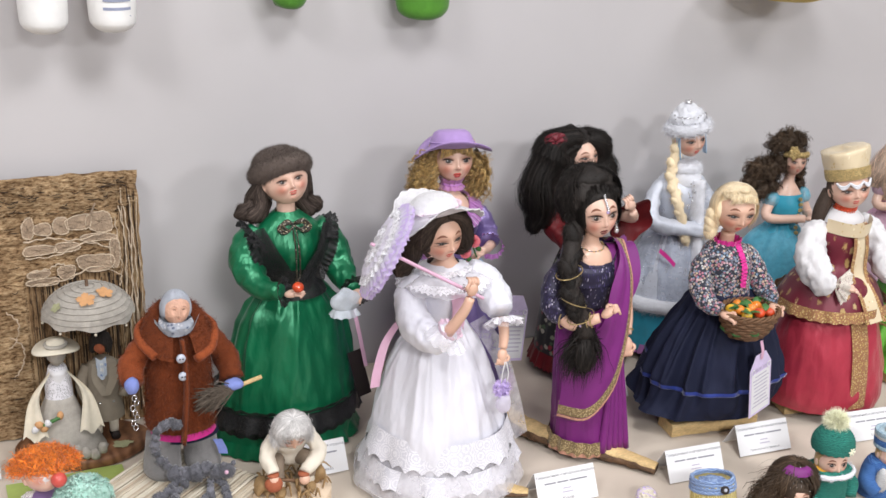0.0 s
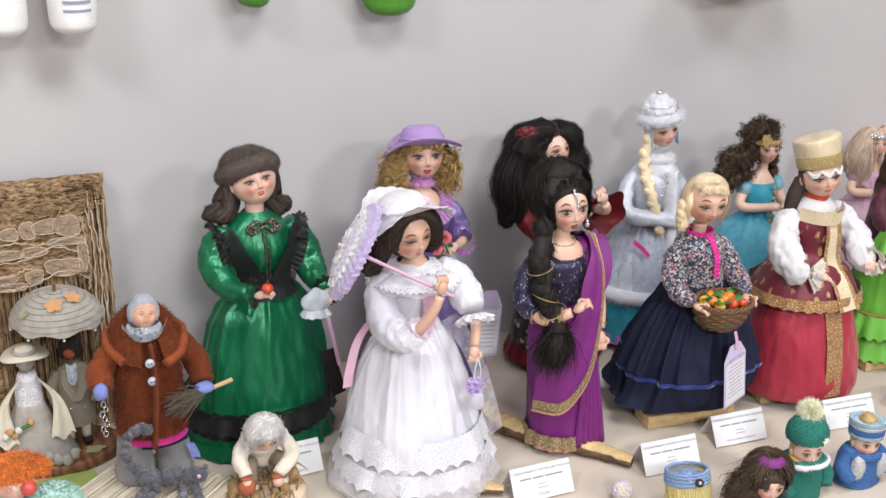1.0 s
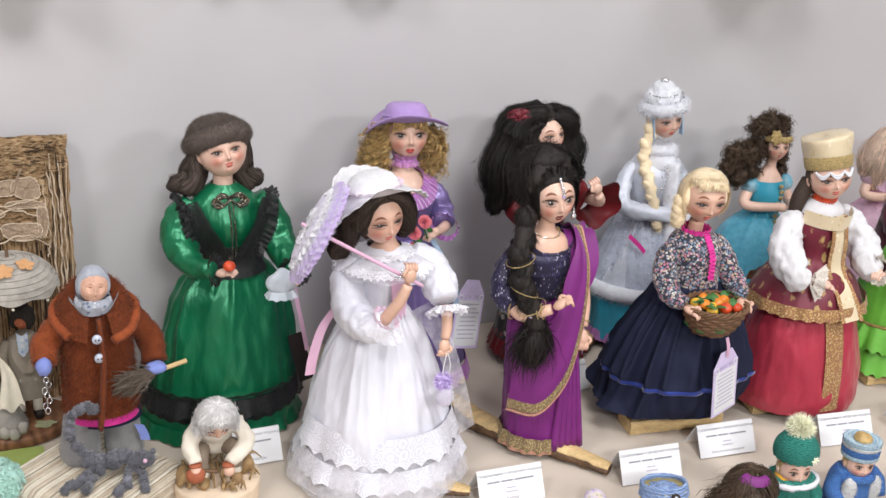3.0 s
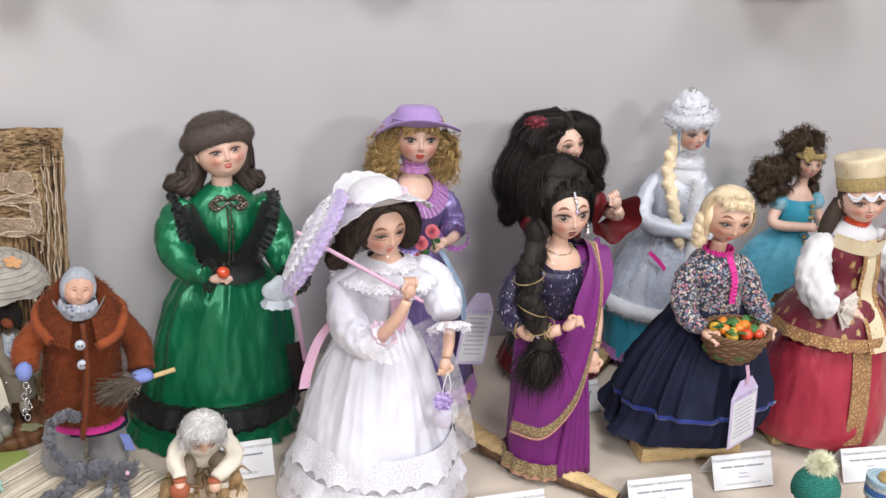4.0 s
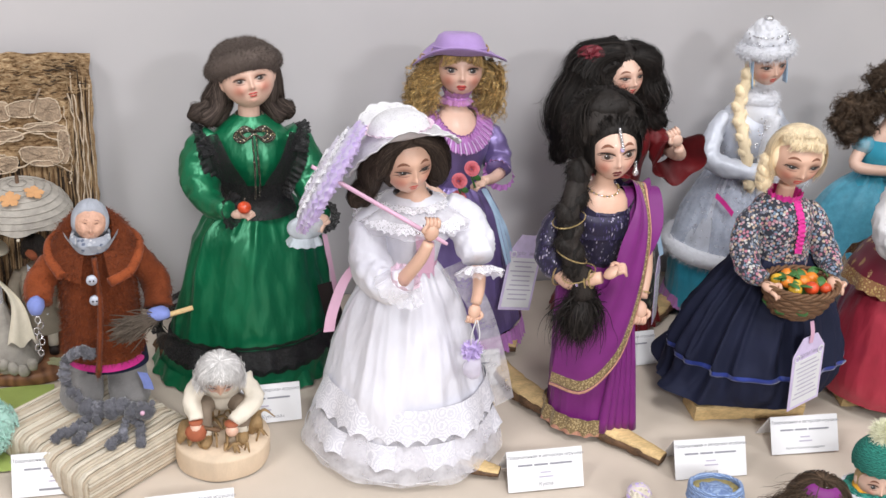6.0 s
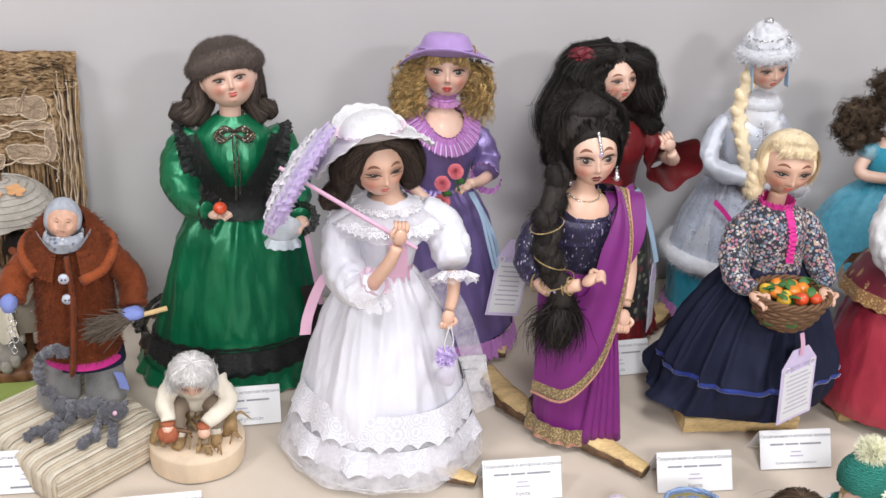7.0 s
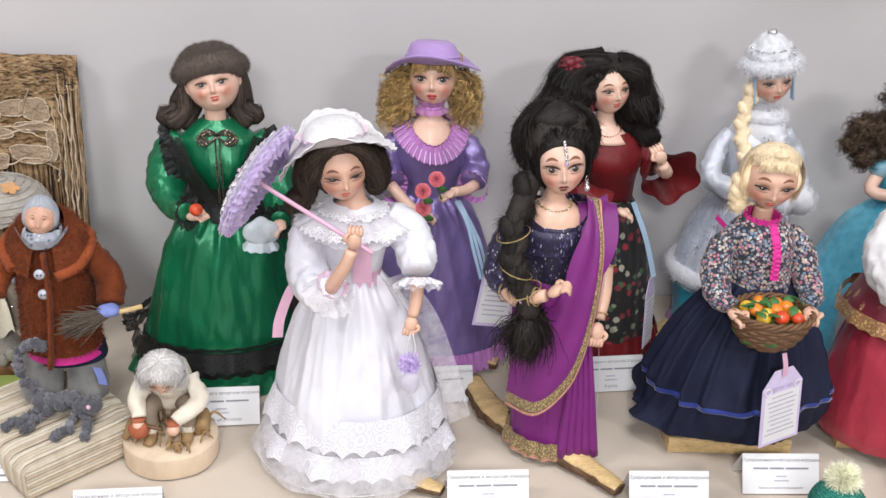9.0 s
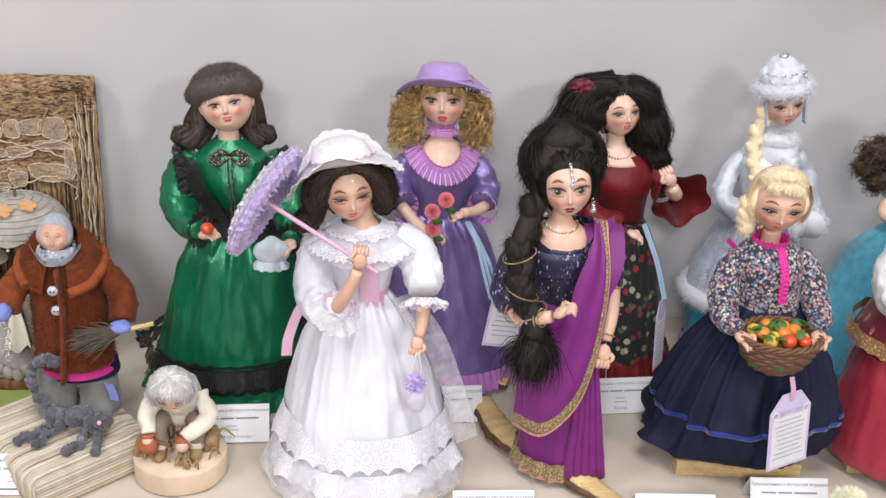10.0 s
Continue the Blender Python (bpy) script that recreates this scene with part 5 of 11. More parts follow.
def hat_doll():
    c, cx, cy = Clay(), 0.868, 1.632
    sat = M["violet_satin"]
    c.loft([(0.262, cx, cy, 0.034, 0.030), (0.235, cx + 0.002, cy, 0.058, 0.05), (0.19, cx + 0.006, cy, 0.074, 0.064), (0.11, cx + 0.012, cy, 0.088, 0.076), (0.035, cx + 0.016, cy, 0.102, 0.088)], sat, 180, 40, 8, (0.10, 0.06), 11)
    c.crumple(0, cx, cy, 0.0030, 36, seed=7)
    p, d = hem_ring(cx + 0.016, cy, 0.104, 0.090, 0.040, 48)
    c.frill(p, d * 0.25 + np.array([0, 0, -1]), 0.030, 0.0035, 60, M["mauve"], 400, 5, 4, True, 0.35)
    c.loft([(0.02, cx + 0.016, cy, 0.09, 0.08), (0.024, cx, cy, 0.03, 0.02)], M["lash"], 24, 3)
    c.loft([(0.255, cx, cy, 0.035, 0.030), (0.29, cx, cy, 0.043, 0.036), (0.322, cx, cy - 0.002, 0.050, 0.041), (0.348, cx, cy, 0.052, 0.034), (0.355, cx, cy + 0.004, 0.034, 0.022)], sat, 56, 16, 8, (0.02, 0.0), 3)
    c.loft([(0.330, cx, cy - 0.010, 0.030, 0.0325), (0.350, cx, cy - 0.008, 0.031, 0.0275), (0.364, cx, cy - 0.003, 0.024, 0.021), (0.374, cx, cy, 0.015, 0.014), (0.408, cx, cy, 0.013, 0.013)], M["skin_pale"], 40, 16)
    # pleated collar and scarf
    p, d = hem_ring(cx, cy - 0.002, 0.028, 0.0275, 0.366, 40)
    f = np.clip(-d[:, 1], 0, 1)
    p[:, 2] -= 0.024 * f ** 1.5
    p[:, 1] -= 0.010 * f
    c.frill(p, d * 1.0 + np.array([0, -0.1, -0.55]) - f[:, None] * np.array([0, 0, 0.25]), 0.027, 0.0034, 40, M["mauve"], 500, 5, 3, True, 0.55)
    fall = d * 1.0 + np.array([0, -0.1, -0.55]) - f[:, None] * np.array([0, 0, 0.25])
    fall /= np.linalg.norm(fall, axis=1)[:, None]
    for q, w, o in zip(p, fall, d):
        if o[1] < 0.3:
            c.strip([q + w * 0.007 + o * 0.0028, q + w * 0.016 + o * 0.0040, q + w * 0.0255 + o * 0.0034], 0.0017, (-o[1], o[0], 0), M["pale_pleat"], 6)
    c.frill(p, d * 0.3 + np.array([0, 0, 0.6]), 0.004, 0.0012, 34, M["mauve"], 300, 3, 3, True)
    p, d = hem_ring(cx, cy - 0.001, 0.0155, 0.0155, 0.388, 24)
    c.frill(p, d * 0.45 + np.array([0, 0, 1]), 0.012, 0.002, 11, M["mauve_net"], 120, 4, 6, True, 0.4)
    c.frill(p, d * 0.7 + np.array([0, 0, -0.8]), 0.010, 0.002, 11, M["mauve_net"], 120, 4, 7, True, 0.4)
    c.tube(np.vstack([p, p[:1]]), 0.0026, M["mauve"], 8, 40, folds=0.3)
    h = Head.seen(before((0.848, 1.591, 0.4325), (cx, cy), (-0.016, -0.012)), (0.0305, 0.030, 0.0355), -10, -12, -1, 0.0143, 0.0222, 0.12, 0.09)
    h.skull(c, M["skin_pale"])
    h.features(c, M["iris_blue"], M["lips"], 0.10, 0.46, 0.95)
    gh = M["gold_hair"]
    h.hair(c, gh, 1.07, 0.66, 0.90, low=-0.6, seed=8)
    for s, tx, n in ((-1, -0.060, 2300), (1, 0.050, 1900)):
        h.mane(c, gh, n, (s * 0.92, 0.25, -0.05), (s * abs(tx) * 0.82, 0.006, -0.044), (0.024, 0.020, 0.036), 0.0055, 4.2, (s * 0.018, 0, 0.006), 0.0005, 30 + s, 26, 9)
    u = rng.uniform(-0.8, 0.8, 260)
    c.locks([h.at(x, -0.80, 0.72) for x in u], [h.at(x * 1.15, -0.96 + 0.3 * x * x, 0.36 - 0.3 * abs(x)) for x in u], gh, (0, -0.004, 0), 0.0016, 1.5, 0.0005, 9, 5)
    # felt hat with a waved brim
    a = np.linspace(0, 2 * math.pi, 72, endpoint=False)
    rows = []
    for rr, z in ((0.0, 0.0510), (0.010, 0.0525), (0.0205, 0.0530), (0.0275, 0.0485), (0.0320, 0.039), (0.0345, 0.0285), (0.042, 0.0265), (0.053, 0.0270), (0.0595, 0.0270), (0.0605, 0.0252), (0.053, 0.0248), (0.034, 0.0245)):
        wv = (0.0030 * np.cos(a) - 0.0150 * np.cos(2 * a + 0.1) + 0.003 * np.cos(3 * a + 1)) * max(0, rr - 0.034) / 0.027
        rows.append(h.out(np.stack([max(rr, 1e-4) * 1.06 * np.cos(a), max(rr, 1e-4) * 1.04 * np.sin(a) + 0.002, np.full(72, z - 0.004) + wv], 1)))
    c.grid(rows, M["lilac_felt"])
    p, d = hem_ring(0, 0.002, 0.0345, 0.0340, 0.0295, 40)
    c.tube(h.out(np.vstack([p, p[:1]])), 0.003, M["lilac_felt"], 8, 60, 0.4)
    # sleeves, cuffs, arms
    for s, hp in ((1, (cx + 0.022, cy - 0.076, 0.293)), (-1, (cx - 0.022, cy - 0.080, 0.262))):
        c.tube([(cx + s * 0.040, cy, 0.340), (cx + s * 0.054, cy - 0.002, 0.326), (cx + s * 0.060, cy - 0.012, 0.302), (cx + s * 0.056, cy - 0.036, 0.290)], [0.014, 0.020, 0.023, 0.019], sat, 28, 34, folds=0.17)
        q, w = np.array((cx + s * 0.058, cy - 0.040, 0.287)), np.array((-s * 0.55, -0.7, 0.0))
        w /= np.linalg.norm(w)
        u = np.cross(w, (0, 0, 1))
        a = np.linspace(0, 2 * math.pi, 16, endpoint=False)
        rad = np.cos(a)[:, None] * u + np.sin(a)[:, None] * np.cross(u, w)
        c.frill(q + 0.018 * rad, rad * 0.5 + w, 0.011, 0.0022, 16, M["mauve"], 100, 4, 3, True, 0.3)
        c.tube([q, (np.array(hp) + q) / 2 + (0, 0, -0.003), hp], [0.0085, 0.0075, 0.0065], M["skin_pale"], 10, 8)
        hand(c, np.array(hp) + (-s * 0.006, -0.006, -0.001), (-s * 0.8, -0.4, -0.2), M["skin_pale"], 0.012)
    # blue ribbon on the skirt
    for k in range(3):
        c.strip([(cx + 0.030 + 0.002 * k, cy - 0.050, 0.268), (cx + 0.044 + 0.005 * k, cy - 0.066, 0.240 - 0.004 * k), (cx + 0.052 + 0.006 * k, cy - 0.080 + 0.003 * k, 0.205), (cx + 0.062 + 0.006 * k, cy - 0.088 + 0.006 * k, 0.165)], 0.0045, [(1, 0.3, 0.4), (0.9, 0.4 + 0.3 * k, 0.2), (0.9, 0.1 - 0.3 * k, 0.2), (1, 0.4, 0.1)], M["blue_satin"], 24)
    doll(c, "lady_doll_with_hat", (cx, cy), "blonde curly doll in violet dress and wide lilac hat", lean=(-0.016, -0.012))


def white_doll():
    c, cx, cy = Clay(), 0.742, 1.395
    sat = M["white_satin"]
    c.loft([(0.264, cx - 0.006, cy - 0.002, 0.030, 0.027), (0.250, cx - 0.005, cy, 0.041, 0.037), (0.205, cx - 0.003, cy, 0.068, 0.061), (0.14, cx, cy, 0.090, 0.082), (0.085, cx + 0.003, cy, 0.104, 0.096), (0.022, cx + 0.006, cy, 0.113, 0.104)], sat, 260, 50, 9, (0.12, 0.028), 21)
    c.crumple(0, cx, cy, 0.0030, 36, seed=5)
    # a lace flounce with a scalloped edge, a second one below it and sheer ones that spread at the hem
    for z, rx, w, am, mat, nw, fl, sc, dp in ((0.104, 0.1015, 0.046, 0.0070, "lined_lace", 9, 0.34, 30, 0.09), (0.058, 0.1125, 0.034, 0.007, "lined_lace", 8, 0.36, 32, 0.09),
                                              (0.074, 0.1050, 0.064, 0.006, "organza", 9, 0.40, 0, 0.03), (0.054, 0.1080, 0.050, 0.008, "organza", 7, 0.55, 0, 0.03)):
        p, d = hem_ring(cx + 0.004, cy, rx, rx * 0.92, z, 48)
        c.frill(p, d * fl + np.array([0, 0, -1]), w, am, nw, M[mat], 320, 9, 5 + nw, True, 0.3, sc, dp)
        if w > 0.06 and mat == "organza":
            q = p + (d * fl + np.array([0, 0, -1])) * w / math.hypot(1, fl)
            c.tube(np.vstack([q, q[:1]]), 0.0006, M["white_cotton"], 5, 160)
    # bodice
    c.loft([(0.252, cx - 0.004, cy - 0.002, 0.031, 0.028), (0.285, cx - 0.006, cy - 0.003, 0.038, 0.034), (0.315, cx - 0.006, cy - 0.004, 0.046, 0.038), (0.338, cx - 0.006, cy, 0.046, 0.032), (0.352, cx - 0.006, cy, 0.024, 0.020)], sat, 56, 16, 10, (0.03, 0.02), 6)
    c.loft([(0.270, cx - 0.004, cy - 0.002, 0.0335, 0.0305), (0.258, cx - 0.004, cy - 0.002, 0.0330, 0.0300), (0.245, cx - 0.004, cy - 0.002, 0.036, 0.033)], M["pink_satin"], 56, 6, 8, (0.02, 0.03), 3, False)
    c.loft([(0.335, cx - 0.006, cy - 0.004, 0.036, 0.028), (0.350, cx - 0.005, cy - 0.004, 0.020, 0.018), (0.362, cx - 0.005, cy - 0.004, 0.0125, 0.012), (0.38, cx - 0.006, cy - 0.006, 0.012, 0.012)], M["skin"], 32, 10)
    c.strip([(cx - 0.004, cy - 0.045, 0.33), (cx + 0.002, cy - 0.045, 0.295), (cx + 0.004, cy - 0.036, 0.262)], 0.022, (1, 0, 0), M["pink_satin"])
    # wide collar of organza edged with lace
    p, d = hem_ring(cx - 0.006, cy - 0.002, 0.030, 0.026, 0.346, 40)
    c.frill(p, d * 1.0 + np.array([0, 0, -0.50]), 0.044, 0.006, 6, M["organza"], 260, 8, 3, True, 0.1)
    c.frill(p, d * 1.0 + np.array([0, 0, -0.66]), 0.045, 0.005, 5, M["organza"], 260, 8, 9, True, 0.1)
    q = p + (d * 1.0 + np.array([0, 0, -0.50])) * 0.023
    c.frill(q, d * 1.0 + np.array([0, 0, -0.45]), 0.019, 0.0045, 6, M["white_lace"], 260, 5, 3, True, 0.6, 48, 0.12)
    c.frill(p, d * 0.8 + np.array([0, 0, -0.2]), 0.014, 0.002, 10, M["white_lace"], 160, 4, 8, True, 0.2, 30, 0.1)
    # head
    h = Head.seen((0.723, 1.347, 0.399), (0.0285, 0.0295, 0.0370), 8, 4, -7, 0.0129, 0.0212, 0.24, 0.05)
    h.skull(c, M["skin"])
    h.features(c, M["iris"], M["lips"], 0.42, 0.47, 1.1)
    bh = M["brown_hair"]
    h.hair(c, bh, 1.10, 0.70, 0.84, low=-0.8, seed=13, depth=0.015)
    h.sweep(c, bh, 1900, 0.72, 0.86, (1.20, 0.5, 0.55), 0.008, 6)
    for k, (pts, rad) in enumerate((([(-0.016, 0.000, 0.034), (-0.034, 0.000, 0.014), (-0.040, 0.004, -0.010), (-0.040, 0.012, -0.030), (-0.054, 0.018, -0.044), (-0.060, 0.014, -0.055)], [0.010, 0.013, 0.013, 0.009, 0.012, 0.003]),
                                    ([(-0.018, 0.014, 0.028), (-0.034, 0.018, -0.004), (-0.038, 0.022, -0.030), (-0.046, 0.024, -0.046), (-0.040, 0.020, -0.058)], [0.012, 0.015, 0.012, 0.013, 0.004]),
                                    ([(-0.002, -0.014, 0.036), (-0.023, -0.012, 0.026), (-0.034, -0.006, 0.004), (-0.040, 0.000, -0.014)], [0.006, 0.010, 0.012, 0.005]),
                                    ([(0.002, -0.014, 0.036), (0.022, -0.011, 0.026), (0.034, -0.005, 0.004), (0.040, 0.000, -0.018), (0.036, 0.002, -0.030), (0.029, 0.000, -0.030)], [0.006, 0.010, 0.013, 0.012, 0.010, 0.004]),
                                    ([(0.014, 0.010, 0.030), (0.034, 0.012, 0.010), (0.043, 0.014, -0.014), (0.040, 0.014, -0.036), (0.032, 0.012, -0.042)], [0.012, 0.016, 0.016, 0.012, 0.004]))):
        tress(c, [h.c + h.r @ np.array(q) for q in pts], rad, bh, 420, 11 + k, stray=0.12, twist=1.2)
    # crocheted hat: a soft dome, its brim drooping at the sides and scalloped
    hat = Head(h.at(-0.06, 0.16, 0.30), h.size, 8, -9, -8)
    a = np.linspace(0, 2 * math.pi, 120, endpoint=False)
    rows, inner = [], []
    for rr, z in ((1e-4, 0.0480), (0.010, 0.0475), (0.020, 0.0450), (0.028, 0.0400), (0.0325, 0.0335), (0.0345, 0.0265), (0.0365, 0.0225), (0.043, 0.0212), (0.051, 0.0200), (0.058, 0.0180), (0.0645, 0.0150)):
        k = max(0, rr - 0.036) / 0.026
        wv = 0.0014 * np.abs(np.cos(13 * a)) * k * k - 0.0215 * np.cos(2 * a + 0.25) * k + 0.005 * np.cos(a) * k + 0.003 * np.cos(3 * a + 1) * k + 0.0016 * np.cos(7 * a) * k
        g = rr * (1 + 0.035 * k * np.abs(np.cos(13 * a)) + 0.02 * np.cos(3 * a + 2))
        rows.append(hat.out(np.stack([g * 1.02 * np.cos(a), g * np.sin(a) + 0.004, z + wv], 1)))
        inner.append(hat.out(np.stack([g * 1.00 * np.cos(a), g * 0.98 * np.sin(a) + 0.004, z + wv - 0.0016], 1)))
    c.grid(rows, M["crochet"])
    c.grid(inner, M["liner"])
    c.tube(hat.out(np.stack([g * 1.02 * np.cos(a), g * np.sin(a) + 0.004, z + wv], 1)), 0.0013, M["white_cotton"], 6, 240, folds=0.5)
    p, d = hem_ring(0, 0.004, 0.0358, 0.0352, 0.0262, 40)
    c.frill(hat.out(p), d @ hat.r.T + np.array([0, 0, 0.5]), 0.006, 0.0016, 22, M["pink_lace"], 200, 3, 4, True, 0.4)
    # raised arm with the parasol, lowered arm with the bag
    c.tube([(cx - 0.046, cy, 0.335), (cx - 0.060, cy - 0.010, 0.308), (cx - 0.060, cy - 0.038, 0.276), (cx - 0.046, cy - 0.070, 0.268), (cx - 0.034, cy - 0.090, 0.284)], [0.014, 0.023, 0.026, 0.024, 0.016], sat, 28, 34, folds=0.17)
    q, w = np.array((cx - 0.036, cy - 0.088, 0.284)), np.array((0.35, -0.35, 0.85))
    a = np.linspace(0, 2 * math.pi, 20, endpoint=False)
    u = np.cross(w, (0, 1, 0.2))
    u /= np.linalg.norm(u)
    rad = np.cos(a)[:, None] * u + np.sin(a)[:, None] * np.cross(u, w / np.linalg.norm(w))
    c.frill(q + 0.015 * rad, rad * 0.25 + w * 0.5 , 0.010, 0.002, 9, M["pink_lace"], 120, 4, 3, True, 0.2, 20, 0.1)
    c.frill(q + 0.016 * rad, rad * 0.8 + np.array([0, -0.1, -0.7]), 0.020, 0.003, 7, M["organza"], 160, 5, 5, True, 0.2)
    c.tube([q, (cx - 0.022, cy - 0.103, 0.318), (cx - 0.014, cy - 0.106, 0.340)], [0.0085, 0.0075, 0.0065], M["skin"], 10, 10)
    hand(c, (cx - 0.012, cy - 0.106, 0.352), (0.1, -0.1, 1.0), M["skin"], 0.014, (0, -1, 0), 1.2)
    c.tube([(cx + 0.036, cy, 0.337), (cx + 0.054, cy - 0.006, 0.324), (cx + 0.066, cy - 0.026, 0.298), (cx + 0.066, cy - 0.048, 0.284)], [0.014, 0.023, 0.027, 0.020], sat, 28, 34, folds=0.17)
    q, w = np.array((cx + 0.066, cy - 0.056, 0.279)), np.array((0.0, -0.45, -0.9))
    u = np.array([1.0, 0, 0])
    rad = np.cos(a)[:, None] * u + np.sin(a)[:, None] * np.array([0, 0.9, -0.45])
    c.frill(q + 0.013 * rad, rad * 0.8 + w * 0.7, 0.020, 0.005, 10, M["organza"], 120, 4, 3, True, 0.2)
    c.frill(q + 0.013 * rad, rad * 0.9 + w * 0.5, 0.019, 0.003, 8, M["white_lace"], 160, 4, 5, True, 0.2, 24, 0.1)
    c.tube([q, (cx + 0.064, cy - 0.068, 0.255), (cx + 0.060, cy - 0.074, 0.238)], [0.0085, 0.0075, 0.0065], M["skin"], 10, 10)
    hand(c, (cx + 0.058, cy - 0.078, 0.230), (-0.2, -0.3, -0.9), M["skin"], 0.013, (0, -1, 0), 0.8)
    # sash ends behind the waist
    c.strip([(cx - 0.045, cy + 0.03, 0.265), (cx - 0.075, cy + 0.03, 0.225), (cx - 0.092, cy + 0.02, 0.185), (cx - 0.096, cy + 0.02, 0.155)], 0.014, (1, -0.3, 0.2), M["pink_satin"])
    c.strip([(cx + 0.045, cy - 0.02, 0.262), (cx + 0.085, cy - 0.02, 0.20), (cx + 0.115, cy - 0.02, 0.12), (cx + 0.135, cy - 0.02, 0.05)], 0.03, (1, 0.3, 0.2), M["organza"])
    doll(c, "white_lady_doll", (cx, cy), "doll in white satin and lace dress with crocheted sunhat")


def sari_doll():
    c, cx, cy = Clay(), 0.985, 1.385
    sa = M["sari"]
    dx = 0.014
    c.loft([(0.262, cx - 0.004, cy, 0.040, 0.034), (0.225, cx + 0.000, cy, 0.050, 0.042), (0.17, cx + 0.006, cy, 0.055, 0.048), (0.10, cx + 0.012, cy, 0.056, 0.049), (0.04, cx + 0.018, cy, 0.058, 0.052), (0.014, cx + 0.020, cy, 0.062, 0.056)], sa, 150, 40, 15, (0.015, 0.055), 31)
    c.crumple(0, cx, cy, 0.0022, 38, seed=9)
    # gathered pleats in front
    for k in range(5):
        x = cx + 0.026 + 0.0075 * k
        c.tube([(x - 0.012, cy - 0.042, 0.20), (x - 0.002, cy - 0.050, 0.12), (x + 0.004 * k - 0.004, cy - 0.056, 0.018)], [0.002, 0.005, 0.0075], sa, 10, 14)
    # hem border of bronze braid with a pink edge
    p, d = hem_ring(cx + 0.019, cy, 0.0625, 0.0565, 0.036, 48)
    c.frill(p, d * 0.2 + np.array([0, 0, -1]), 0.024, 0.0036, 15, M["sari_trim"], 260, 4, 5, True, 0.8, 24, 0.12)
    p, d = hem_ring(cx + 0.019, cy, 0.0645, 0.0580, 0.018, 48)
    c.frill(p, d * 0.2 + np.array([0, 0, -1]), 0.007, 0.0038, 15, M["pink_edge"], 260, 3, 5, True, 1.0)
    # the end of the sari: from the left hip across to the far shoulder
    side = [(cx - 0.050, cy - 0.020, 0.225), (cx - 0.020, cy - 0.050, 0.222), (cx + 0.020, cy - 0.052, 0.262), (cx + 0.040, cy - 0.044, 0.312), (cx + 0.043, cy - 0.012, 0.352), (cx + 0.045, cy + 0.028, 0.34)]
    c.strip(side, 0.050, [(0.2, 0, 1), (0.1, 0, 1), (0.85, 0.0, 0.35), (1, 0.0, 0.1), (1, -0.1, 0), (1, 0, 0)], sa, 50)
    sheet = []
    top = spline([(cx - 0.004, cy - 0.053, 0.280), (cx + 0.020, cy - 0.050, 0.330), (cx + 0.030, cy - 0.022, 0.362), (cx + 0.030, cy + 0.02, 0.35)], 40)
    edge = spline([(cx - 0.056, cy - 0.022, 0.094), (cx - 0.022, cy - 0.060, 0.100), (cx + 0.014, cy - 0.066, 0.140), (cx + 0.032, cy - 0.062, 0.190), (cx + 0.042, cy - 0.054, 0.260), (cx + 0.043, cy - 0.040, 0.322), (cx + 0.037, cy - 0.006, 0.360), (cx + 0.034, cy + 0.026, 0.345)], 40)
    inner = spline([(cx - 0.054, cy - 0.028, 0.235), (cx - 0.012, cy - 0.058, 0.240), (cx + 0.004, cy - 0.054, 0.300), (cx + 0.022, cy - 0.042, 0.345), (cx + 0.028, cy - 0.008, 0.364), (cx + 0.030, cy + 0.024, 0.35)], 40)
    for k in np.linspace(0, 1, 9):
        sheet.append(inner * (1 - k) + edge * k + np.array([0, -0.007, 0.0]) * (math.sin(k * 9.0) * 0.5 + math.sin(math.pi * k)))
    c.grid(sheet, sa, False)
    out = edge - inner
    out /= np.linalg.norm(out, axis=1)[:, None]
    scal = (1 + 0.16 * np.cos(np.arange(40) * 2.1))[:, None]
    front = np.array([0, -0.0030, 0])
    c.grid([edge - out * 0.013 * scal + front, edge + front * 1.5, edge + out * 0.008 + front], M["sari_trim"], False)
    c.grid([edge + out * 0.009 + front, edge + out * 0.0105 + front * 1.3, edge + out * 0.013 + front], M["pink_edge"], False)
    c.grid([edge + out * 0.012 + front, edge + out * 0.024 + np.array([0.004, 0.016, 0])], sa, False)
    # blouse, chest, neck
    c.loft([(0.255, cx - 0.004, cy, 0.039, 0.033), (0.29, cx - 0.008, cy - 0.002, 0.047, 0.040), (0.318, cx - 0.010, cy - 0.003, 0.052, 0.042), (0.334, cx - 0.010, cy, 0.054, 0.036)], M["crinkle"], 56, 14, 14, (0.02, 0.02), 3, True, False)
    c.loft([(0.322, cx - 0.010, cy - 0.002, 0.050, 0.038), (0.345, cx - 0.011, cy - 0.004, 0.036, 0.028), (0.357, cx - 0.012, cy - 0.004, 0.018, 0.016), (0.37, cx - 0.013, cy - 0.006, 0.0128, 0.0125), (0.39, cx - 0.014, cy - 0.008, 0.0125, 0.0125)], M["skin"], 40, 14)
    a = np.linspace(0, 2 * math.pi, 64, endpoint=False)
    ca, sa_ = np.cos(a), np.sin(a)
    lip = 0.330 + 0.024 * ca ** 2 + 0.016 * np.clip(sa_, 0, 1)
    c.grid([np.stack([cx - 0.010 + (0.0545 - 0.0085 * k) * ca, cy - 0.002 + (0.0425 - 0.0055 * k) * sa_, 0.300 + (lip - 0.300) * k], 1) for k in np.linspace(0, 1, 7)], M["crinkle"])
    p, _ = hem_ring(cx - 0.010, cy - 0.003, 0.0445, 0.035, 0.337, 40)
